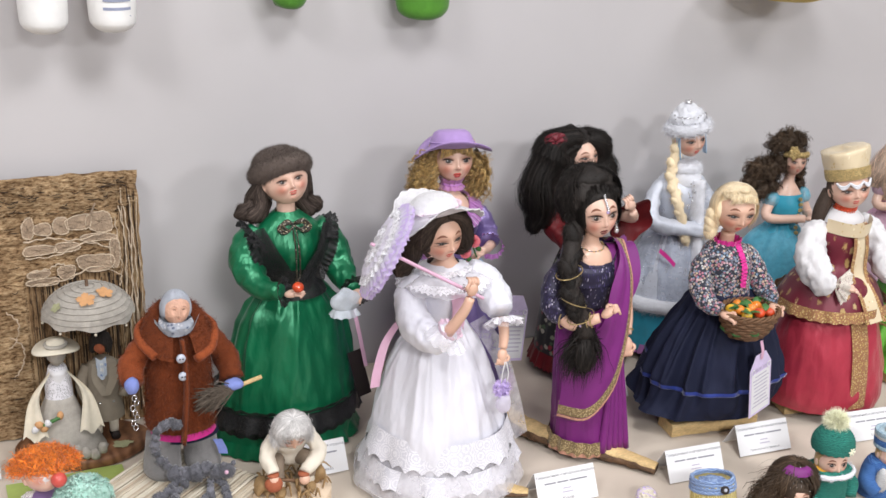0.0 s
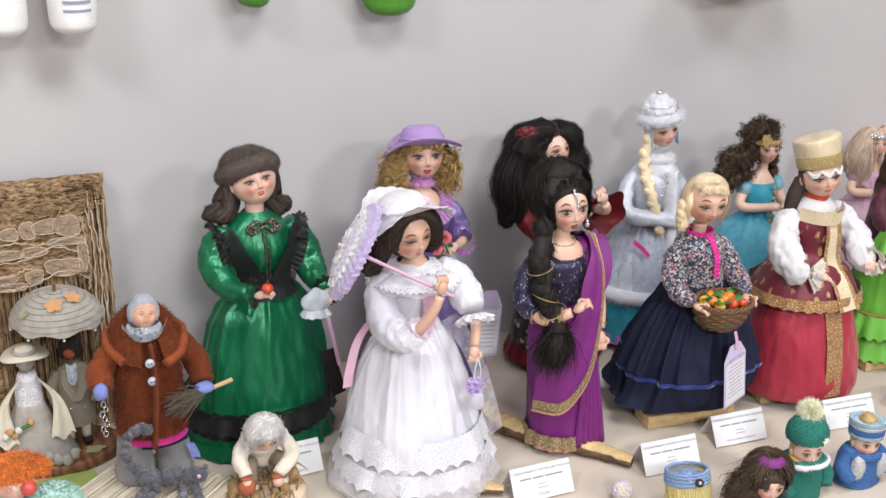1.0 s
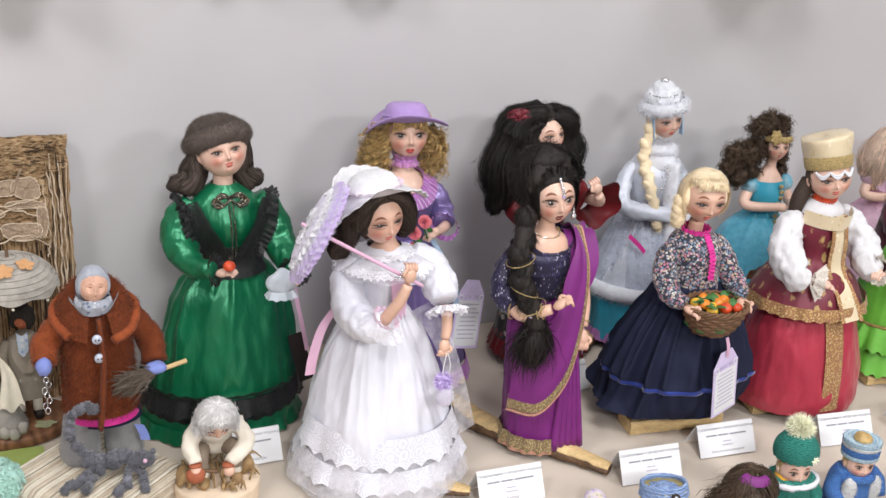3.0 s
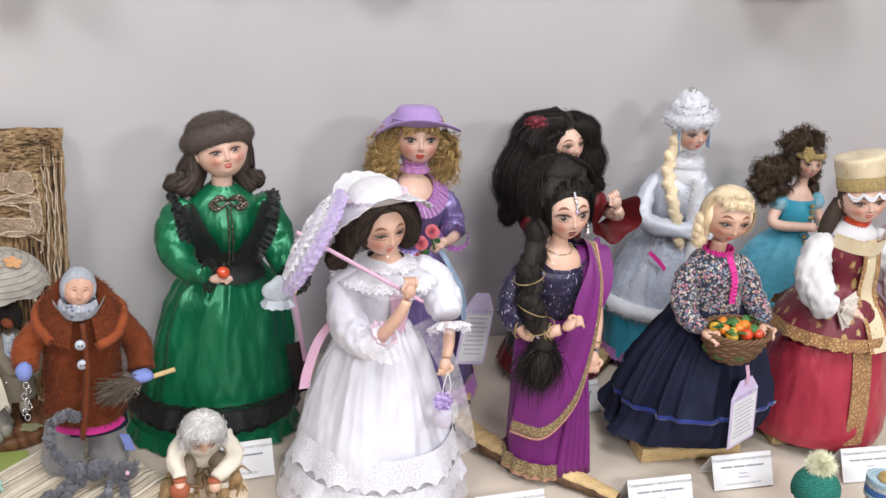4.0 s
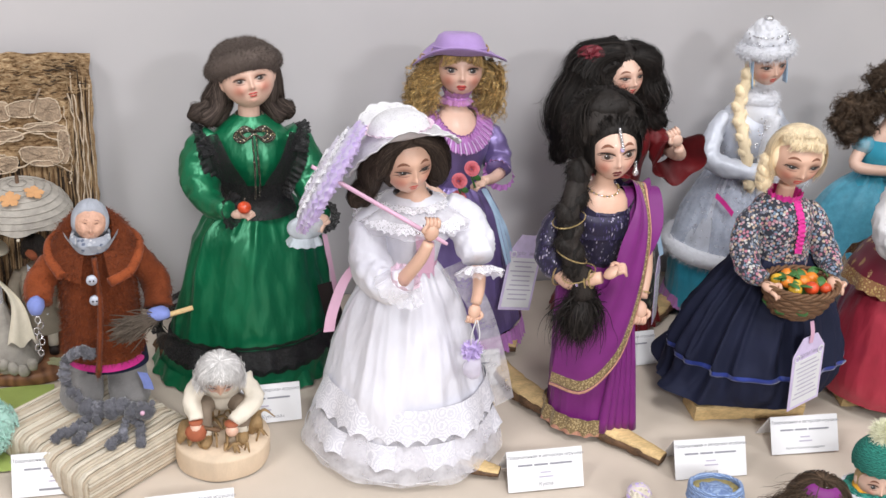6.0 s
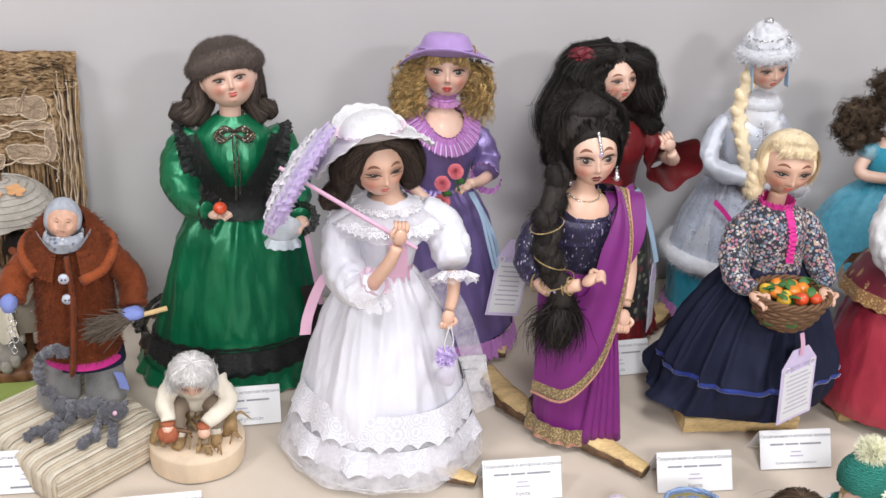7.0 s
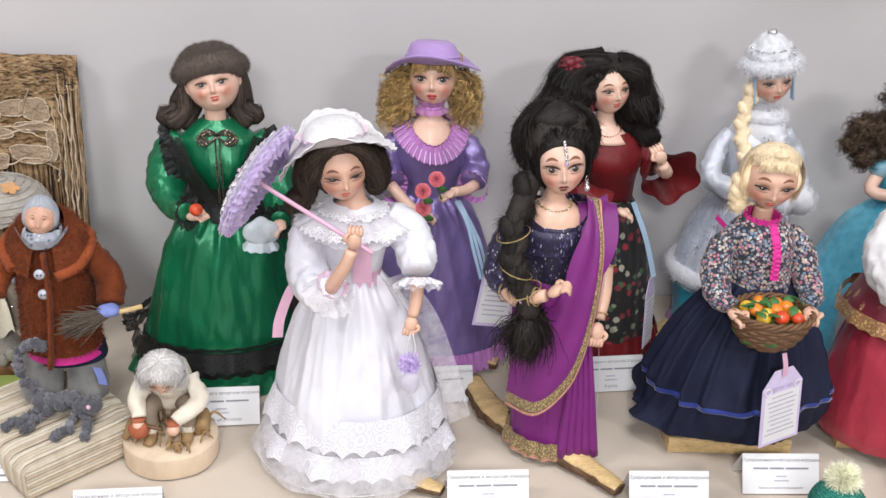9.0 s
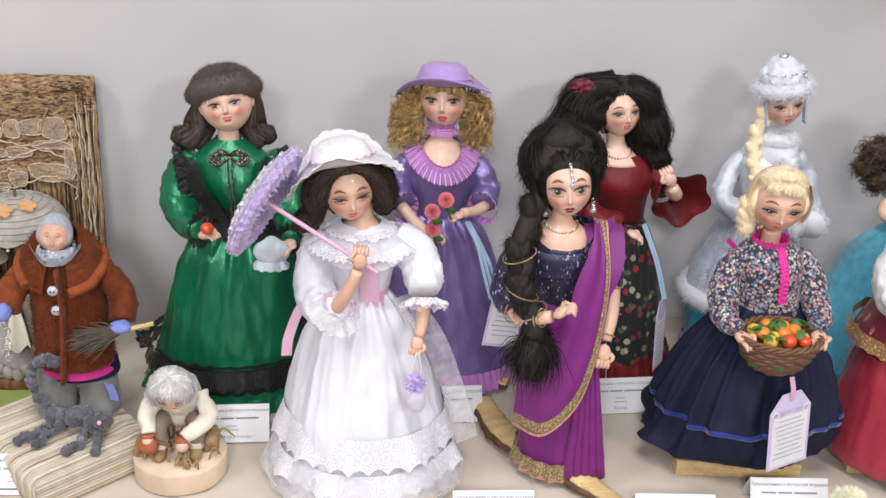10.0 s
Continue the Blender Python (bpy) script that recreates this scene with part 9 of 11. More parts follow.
    a = np.linspace(0, 2 * math.pi, 56, endpoint=False)
    rad = 1 + 0.03 * np.cos(2 * a + 1) + 0.02 * np.cos(5 * a)
    c.grid([np.stack([0.258 + g * 0.098 * rad * np.cos(a), 1.643 + g * 0.064 * rad * np.sin(a), np.full(56, z)], 1) for g, z in ((0.97, 0.0005), (1.0, 0.004), (1.0, 0.013), (0.96, 0.0175), (0.01, 0.018))], M["red_wood"])
    tagged(c.make("oval_plinth", (0.258, 1.643, 0)), "oval reddish wooden base under the small couple", "wood slice", "wooden stands")
    for x, y, mat, size, w in ((0.312, 1.606, "leaf_green", 0.018, 0.4), (0.228, 1.588, "leaf_orange", 0.016, 1.3), (0.180, 1.604, "leaf_green", 0.012, 2.2)):
        c = Clay()
        b = np.linspace(0, 2 * math.pi, 40, endpoint=False)
        rr = size * (0.62 + 0.3 * np.abs(np.cos(2.5 * b + w)) + 0.08 * np.cos(15 * b))
        c.grid([np.stack([x + g * rr * np.cos(b), y + 0.7 * g * rr * np.sin(b), 0.0195 + 0.003 * g * np.abs(np.cos(b + w))], 1) for g in (0.02, 0.5, 1.0)], M[mat])
        tagged(c.make("dry_leaf", (x, y, 0)), "cut-out dry leaf lying on the wooden base", "leaf", "dry leaves")


def clown_doll():
    c, cx, cy = Clay(), 0.190, 1.452
    c.loft([(0.055, cx, cy, 0.022, 0.020), (0.03, cx, cy, 0.040, 0.034), (0.0, cx, cy, 0.052, 0.042)], M["lilac_felt"], 36, 10, 6, (0.03, 0.08), 3)
    i0 = len(c.f)
    r = np.random.default_rng(5)
    c.ball((cx + 0.040, cy - 0.022, 0.052), (0.034, 0.022, 0.034), M["mint"], None, 20, 12, 0.3, 60)
    n = 900
    d = r.normal(size=(n, 3))
    d /= np.linalg.norm(d, axis=1)[:, None]
    p = np.array((cx + 0.040, cy - 0.022, 0.052)) + d * np.array([0.032, 0.020, 0.032])
    c.locks(p, p + d * 0.010 + np.array([0, 0, -0.004]), M["mint"], (0, 0, 0.003), 0.004, 1.5, 0.0013, 8, 4)
    for k in range(7):
        t = k * 0.9
        c.ball((cx - 0.006 + 0.011 * math.cos(t), cy - 0.046, 0.054 + 0.011 * math.sin(t)), (0.008, 0.004, 0.008), M["white_cotton"], None, 12, 8, 0.15, 90)
    c.ball((cx - 0.006, cy - 0.051, 0.052), (0.006, 0.004, 0.006), M["yellow_fruit"], None, 10, 8)
    c.ball((cx - 0.034, cy - 0.024, 0.036), (0.016, 0.014, 0.034), M["lilac_felt"], None, 14, 10, 0.2, 60)
    p, d = hem_ring(cx - 0.004, cy - 0.018, 0.020, 0.018, 0.066, 24)
    c.frill(p, d + np.array([0, 0, -0.4]), 0.020, 0.004, 9, M["white_lace"], 160, 4, 3, True, 0.3, 18, 0.1)
    h = Head((cx - 0.006, cy - 0.006, 0.092), (0.026, 0.025, 0.024), 14, -34, 0, 0.15, 0.1)
    h.skull(c, M["skin_pale"], 40, 30)
    h.mark(c, -0.15, -0.35, 0.42, 0.26, M["white_cotton"])
    c.ball((cx + 0.010, cy - 0.034, 0.096), 0.0105, M["lips"], None, 18, 12)
    n = 2600
    a, e = r.uniform(0, 6.28, n), r.uniform(0.0, 1.45, n)
    d = np.stack([np.sin(e) * np.cos(a), np.sin(e) * np.sin(a), np.cos(e)], 1)
    keep = ~((d[:, 1] < -0.55) & (d[:, 2] < 0.30))
    d = d[keep]
    c.ball((cx - 0.004, cy + 0.010, 0.103), (0.038, 0.026, 0.018), M["orange_hair"], None, 26, 14, 0.3, 60)
    root = h.c + np.array([0.001, 0.006, 0.004]) + d * np.array([0.026, 0.022, 0.020])
    tip = h.c + np.array([0.002, 0.004, 0.002]) + d * np.array([0.050, 0.034, 0.034]) + r.normal(size=d.shape) * 0.003
    c.locks(root, tip, M["orange_hair"], (0, 0, 0.004), 0.005, 1.8, 0.0009, 12, 6)
    doll(c, "clown_doll", (cx, cy), "small clown doll with orange curls and red nose", group="small figures")


def knitted_doll(name, cx, cy, top, body, trim, hat, pom, label, seed):
    """A small doll in hand-knitted clothes and a cap."""
    c = Clay()
    k = top / 0.14
    c.loft([(0.075 * k, cx, cy, 0.018, 0.016), (0.055 * k, cx, cy, 0.036, 0.028), (0.0, cx, cy, 0.040, 0.032)], body, 44, 14, 9, (0.02, 0.05), seed)
    for s in (-1, 1):
        c.tube([(cx + s * 0.030, cy, 0.060 * k), (cx + s * 0.042, cy - 0.010, 0.038 * k), (cx + s * 0.034, cy - 0.024, 0.018)], [0.012, 0.013, 0.011], body, 14, 16, folds=0.15)
    a = np.linspace(0, 2 * math.pi, 30)
    i0 = len(c.f)
    if pom:
        c.tube(np.stack([cx + 0.018 * np.cos(a), cy - 0.006 + 0.017 * np.sin(a), np.full(30, 0.070 * k)], 1), 0.007, M["orange_knit"], 10, 40, folds=0.3)
        c.tube(np.stack([cx + 0.029 * np.cos(a), cy - 0.005 + 0.025 * np.sin(a), 0.066 * k - 0.004 * np.sin(a)], 1), 0.009, body, 12, 50, folds=0.35)
        i0 = len(c.f)
        c.tube(np.stack([cx + 0.037 * np.cos(a), cy - 0.006 + 0.031 * np.sin(a), 0.068 * k - 0.004 * np.sin(a)], 1), 0.0045, trim, 10, 60, folds=0.4)
    else:
        c.tube(np.stack([cx + 0.026 * np.cos(a), cy - 0.004 + 0.022 * np.sin(a), np.full(30, 0.062 * k)], 1), 0.008, body, 12, 50, folds=0.3)
        i0 = len(c.f)
        c.ball((cx - 0.024, cy - 0.022, 0.044 * k), (0.013, 0.009, 0.020), trim, None, 14, 10, 0.2, 90)
        c.ball((cx + 0.020, cy - 0.026, 0.040 * k), (0.011, 0.008, 0.020), trim, None, 14, 10, 0.2, 90)
    c.fur(i0, 900, 0.004, trim, 0.1, 0.10, 0.9)
    h = Head((cx, cy - 0.006, 0.086 * k), (0.0225, 0.022, 0.027) if pom else (0.0205, 0.020, 0.025), -14, -4, 0, 0.28)
    h.skull(c, M["skin_pale"], 60, 48)
    h.features(c, M["iris_blue"], M["rose"], 0.0)
    h.hair(c, M["gold_hair"], 1.04, 0.62, 0.92, low=-0.4, seed=seed)
    a = np.linspace(0, 2 * math.pi, 72, endpoint=False)
    if pom:
        rows = []
        for q, t in enumerate(np.linspace(0.05, 1.85, 26)):
            rr = 1.40 * math.sin(t) * (1 + 0.030 * np.cos(18 * a + (q % 2) * math.pi))
            rows.append(h.out(np.stack([rr * np.cos(a), rr * np.sin(a) + 0.05, np.full(72, 0.98 + 1.15 * math.cos(t)) + 0.02 * np.cos(18 * a)], 1) * h.size))
        c.grid(rows, hat)
        i0 = len(c.f)
        c.ball(h.at(0, 0.05, 2.3), 0.011, pom, None, 16, 12, 0.1, 90)
        c.fur(i0, 2600, 0.012, pom, 0.0, 0.06, 0.5)
        p0 = h.at(0.60, -1.24, 0.95)
        for q in range(6):
            t = q * math.pi / 3
            c.tube([p0, p0 + np.array([0.006 * math.cos(t), -0.001, 0.006 * math.sin(t)])], 0.0012, pom, 5, 3)
    else:
        for z0, z1, mat in ((0.42, 0.66, M["knit_pale"]), (0.66, 1.05, M["knit_blue"]), (1.05, 1.25, M["knit_white"]), (1.25, 1.52, M["knit_pale"])):
            rows = []
            for q, z in enumerate(np.linspace(z0, z1, 7)):
                rr = (1.24 + 0.05 * z) * (1 + 0.020 * np.cos(24 * a + (q % 2) * math.pi)) + 0.03 * math.sin(math.pi * q / 6)
                rows.append(h.out(np.stack([rr * np.cos(a), rr * np.sin(a) + 0.05, np.full(72, z)], 1) * h.size))
            c.grid(rows, mat)
        c.grid([h.out(np.stack([g * np.cos(a), g * np.sin(a) + 0.05, np.full(72, z)], 1) * h.size) for g, z in ((1.30, 1.52), (1.15, 1.54), (0.9, 1.42), (0.02, 1.40))], M["knit_pale"])
        c.ball(h.at(0, 0.05, 1.50), (0.013, 0.013, 0.009), M["gold_hair"], None, 14, 10, 0.3, 160)
    doll(c, name, (cx, cy), label, group="knitted dolls")


def tiara_doll():
    c, cx, cy = Clay(), 1.148, 1.088
    c.loft([(0.045, cx, cy, 0.020, 0.018), (0.02, cx, cy, 0.040, 0.030), (0.0, cx, cy, 0.044, 0.034)], M["magenta"], 36, 8)
    h = Head((cx + 0.012, cy - 0.008, 0.066), (0.0225, 0.022, 0.028), -22, 4, 0)
    h.skull(c, M["skin_pale"], 36, 28)
    h.features(c, M["iris"], M["rose"], 0.0)
    fz = M["frizz"]
    h.hair(c, fz, 1.16, 0.42, 0.80, low=-0.8, seed=4, depth=0.05)
    r = np.random.default_rng(9)
    c.ball(h.at(-0.1, 0.30, 0.50), (0.030, 0.027, 0.025), fz, None, 26, 16, 0.2, 50)
    c.ball(h.at(-0.95, 0.5, -0.4), (0.020, 0.024, 0.034), fz, None, 22, 14, 0.3, 50)
    puff = Head(h.at(-0.05, 0.25, 0.35), (0.033, 0.031, 0.034))
    puff.comb(c, fz, 2200, 1.0, -9, 9, -0.5, 3, 0.25, 0.0005, free=h)
    h.mane(c, fz, 1500, (-0.7, 0.4, 0.3), (-0.048, 0.008, -0.018), (0.020, 0.020, 0.024), 0.006, 1.4, (-0.012, 0, 0.016), 0.0005, 5)
    h.mane(c, fz, 500, (0.7, 0.4, 0.3), (0.030, 0.008, -0.012), (0.008, 0.016, 0.024), 0.004, 1.4, (0.008, 0, 0.008), 0.0005, 6)
    h.mane(c, fz, 160, (-0.2, 0.3, 0.9), (-0.02, 0.005, 0.034), (0.050, 0.02, 0.012), 0.006, 1.0, (0, 0, 0.01), 0.0003, 7)
    # purple band with glitter
    rows = []
    for k in np.linspace(-0.5, 0.5, 5):
        a = np.linspace(-2.75, -0.60, 20)
        g = 1.66 + 0.06 * (1 - 4 * k * k)
        t = 0.55 + 0.38 * k
        rows.append(h.out(np.stack([g * math.sin(t) * np.cos(a) - 0.1, g * math.sin(t) * np.sin(a) * 0.9 + 0.12, np.full(20, 0.14 + g * math.cos(t))], 1) * h.size))
    c.grid(rows, M["sari"], False)
    for k in range(170):
        d = r.normal(size=3)
        d[2] = abs(d[2]) + 0.2
        d /= np.linalg.norm(d)
        c.ball(puff.c + d * puff.size * 1.10, 0.0006, M["silver"], None, 5, 4)
    doll(c, "dark_haired_small_doll", (cx, cy), "small doll with glittering brown hair and purple band", group="knitted dolls")


def knitted_bucket_hat():
    c, cx, cy = Clay(), 1.052, 1.115
    c.loft([(0.062, cx, cy, 0.024, 0.024), (0.03, cx, cy, 0.026, 0.026), (0.0, cx, cy, 0.030, 0.030)], M["skin_pale"], 36, 8)
    a = np.linspace(0, 2 * math.pi, 72, endpoint=False)
    rib = 1 + 0.03 * np.cos(24 * a)
    c.grid([np.stack([cx + rr * rib * np.cos(a), cy + rr * rib * np.sin(a), np.full(72, z)], 1) for rr, z in ((0.033, 0.030), (0.032, 0.055), (0.031, 0.080), (0.029, 0.083), (0.002, 0.078))], M["knit_yellow"])
    b = np.linspace(0, 2 * math.pi, 40)
    for z, r in ((0.086, 0.0290), (0.082, 0.0298), (0.077, 0.0306), (0.072, 0.0312)):
        c.tube(np.stack([cx + r * np.cos(b), cy + r * np.sin(b), np.full(40, z)], 1), 0.0034, M["knit_sky"], 8, 70, folds=0.35)
    c.ball((cx, cy, 0.078), (0.024, 0.024, 0.007), M["knit_sky"], None, 24, 10, 0.3, 120)
    t = radians(-100)
    p = np.array((cx + 0.0345 * math.cos(t), cy + 0.0345 * math.sin(t), 0.077))
    d = np.array((math.cos(t), math.sin(t), 0.2))
    c.tube([p, p + d * 0.003], 0.006, M["lash"], 14, 3)
    c.tube([p + d * 0.003, p + d * 0.0038], 0.0025, M["button"], 10, 3)
    back = turn(0, -16)
    c.v = [tuple(back @ (np.array(v) - (cx, cy, 0.03)) + (cx, cy, 0.03)) if v[2] > 0.028 else v for v in c.v]
    doll(c, "knitted_bucket_hat_doll", (cx, cy), "small doll under yellow knitted hat with blue rim", group="knitted dolls")


# ---- loose things held by or standing round the dolls ----
def parasol():
    """A deep lace dome, its rim ringed with rows of lilac ruffles; the stick runs down to the doll's hand."""
    hub, grip = np.array([0.627, 1.344, 0.3985]), np.array([0.735, 1.302, 0.342])
    ax = (hub - grip) / np.linalg.norm(hub - grip)
    u = np.cross(ax, (0, 1, 0))
    u /= np.linalg.norm(u)
    v = np.cross(ax, u)
    ob = tagged(empty("toy_parasol", Matrix.Translation((0, 0, T))), "white and lilac lace toy parasol with pink handle", "parasol")
    a = np.linspace(0, 2 * math.pi, 72, endpoint=False)
    ring = np.cos(a)[:, None] * u + np.sin(a)[:, None] * v
    big, deep = 0.061, 0.018
    c = Clay()
    c.grid([hub + ring * (big * math.sin(t) * (1 + 0.02 * np.cos(8 * a) * t))[:, None] + ax * deep * math.cos(t) for t in np.linspace(0.03, 1.57, 14)], M["dense_lace"])
    c.grid([hub + ring * (big - 0.003) * math.sin(t) + ax * (deep * math.cos(t) - 0.003) for t in np.linspace(0.03, 1.57, 10)], M["white_frill"])
    c.make("canopy", (0, 0, 0), ob)
    rows = [(t, 1.0, 0.25, 0.013, 0.0022, "white_frill" if k % 2 else "white_lace") for k, t in enumerate((0.25, 0.55, 0.85, 1.12))]
    rows += [(1.25, 1.0, -0.3, 0.014, 0.0022, "lilac_frill"), (1.40, 1.0, -0.6, 0.012, 0.0024, "white_frill"), (1.52, 0.9, -0.9, 0.012, 0.0026, "lilac_frill"), (1.57, 0.4, -1.0, 0.010, 0.0026, "lilac_frill"),
             (1.57, -0.8, -0.5, 0.015, 0.0030, "lilac_frill"), (1.30, -0.9, -0.4, 0.014, 0.0030, "white_frill"), (1.05, -0.9, -0.4, 0.014, 0.0030, "lilac_frill"), (0.80, -0.9, -0.4, 0.014, 0.0030, "white_frill")]
    for k, (t, way, along, w, am, mat) in enumerate(rows):
        inner = k > 7
        c = Clay()
        p = hub + ring[::2] * (big * math.sin(t) - 0.003 * inner) + ax * (deep * math.cos(t) - 0.004 * inner)
        waves = 9 + 28 * math.sin(t)
        lie = ring[::2] * (math.cos(t) + 0.1) - ax * 0.3 * math.sin(t) if k < 4 else ring[::2] * way + ax * along
        c.frill(p + ax * 0.001, lie, w, am, waves, M[mat], 340, 6, 3 + k, True, 0.35, waves * 1.3, 0.12)
        c.make("frill", (0, 0, 0), ob)
    r = np.random.default_rng(3)
    c = Clay()
    c.tube([hub + ax * (deep + 0.006), hub, grip, grip - ax * 0.020], [0.0022, 0.0026, 0.0026, 0.002], M["pink_satin"], 8, 14)
    c.make("handle", (0, 0, 0), ob)
    c = Clay()
    for k in range(14):
        c.ball(grip + ax * 0.010 + r.normal(size=3) * 0.003, 0.0014, M["silver"], None, 6, 4)
    c.make("bow", (0, 0, 0), ob)


def flower_bag():
    ob = tagged(empty("toy_handbag", pose(0.800, 1.310, T)), "lilac flower-shaped toy handbag on a white cord", "bag")
    c = Clay()
    r = np.random.default_rng(3)
    c.ball((0, 0, 0.180), (0.009, 0.007, 0.010), M["lilac_lace"], None, 14, 10, 0.2, 150)
    c.fur(0, 420, 0.0075, M["lilac_lace"], 0.0, 0.22, 0.6)
    c.make("flower", (0, 0, 0), ob)
    c = Clay()
    for s in (-1, 1):
        c.tube([(0.001 * s, -0.004, 0.224), (0.005 * s, -0.006, 0.205), (0.004 * s, -0.004, 0.190)], 0.0008, M["white_cotton"], 5, 8)
    c.make("cord", (0, 0, 0), ob)
    c = Clay()
    c.ball((0.001, -0.006, 0.158), (0.012, 0.010, 0.014), M["white_frill"], None, 14, 10, 0.2, 120)
    c.make("pouch", (0, 0, 0), ob)


def apple():
    c = Clay()
    c.ball((0.549, 1.480, 0.301), (0.0084, 0.0084, 0.0076), M["red_fruit"], None, 20, 14, 0.04, 60)
    c.tube([(0.549, 1.480, 0.310), (0.550, 1.480, 0.314)], 0.0008, M["twig"], 5, 3)
    tagged(c.make("toy_apple", (0.549, 1.480, 0)), "tiny red and orange toy apple in the doll's palm", "apple")


def handkerchief():
    c = Clay()
    c.ball((0.628, 1.494, 0.262), (0.021, 0.012, 0.019), M["gauze"], turn(0, 0, 25), 40, 26, 0.35, 55)
    p, d = hem_ring(0.626, 1.492, 0.017, 0.010, 0.252, 20)
    c.frill(p, d * 0.5 + np.array([0, -0.1, -0.8]), 0.012, 0.003, 6, M["gauze"], 90, 5, 4, True, 0.3)
    tagged(c.make("handkerchief", (0.63, 1.49, 0)), "pale blue-white gauze handkerchief hanging from a hand", "handkerchief")


def roses():
    r = np.random.default_rng(5)
    for x, y, z in ((0.852, 1.524, 0.322), (0.834, 1.518, 0.308), (0.836, 1.520, 0.282)):
        ob = tagged(empty("toy_rose", Matrix.Translation((x, y, T + z))), "small red fabric rose with green stalk", "flower", "roses")
        c = Clay()
        out, up = np.array([0, -0.8, 0.6]), np.array([0, 0.6, 0.8])
        for ring_k, (rad, high, n) in enumerate(((0.0022, 0.0085, 3), (0.0048, 0.0080, 4), (0.0078, 0.0062, 5), (0.0100, 0.0036, 5))):
            for q in range(n):
                t0 = q * 6.28 / n + ring_k * 0.7 + r.uniform(0, 0.4)
                az = t0 + np.linspace(-3.6 / n, 3.6 / n, 7)
                rows = []
                for k in np.linspace(0, 1, 5):
                    g = rad * (0.35 + 0.65 * k + 0.22 * max(0, k - 0.7))
                    z = high * (k - 0.25 * k ** 4) - 0.0022 * (np.abs(np.linspace(-1, 1, 7)) ** 2) * k
                    rows.append(g * np.cos(az)[:, None] * np.array([1.0, 0, 0]) + g * np.sin(az)[:, None] * up + (z - 0.003)[:, None] * out)
                c.grid(rows, M["rose"], False)
        c.make("blossom", (0, 0, 0), ob)
        c = Clay()
        c.tube([(0, 0.002, -0.004), (0.002, 0.006, -0.014), (0.008, 0.004, -0.030)], 0.0014, M["leaf"], 6, 8)
        c.make("stalk", (0, 0, 0), ob)
        c = Clay()
        c.ball((0.008, 0.0, -0.014), (0.008, 0.0012, 0.004), M["leaf"], turn(20, 0, 30), 10, 6)
        c.make("leaf", (0, 0, 0), ob)


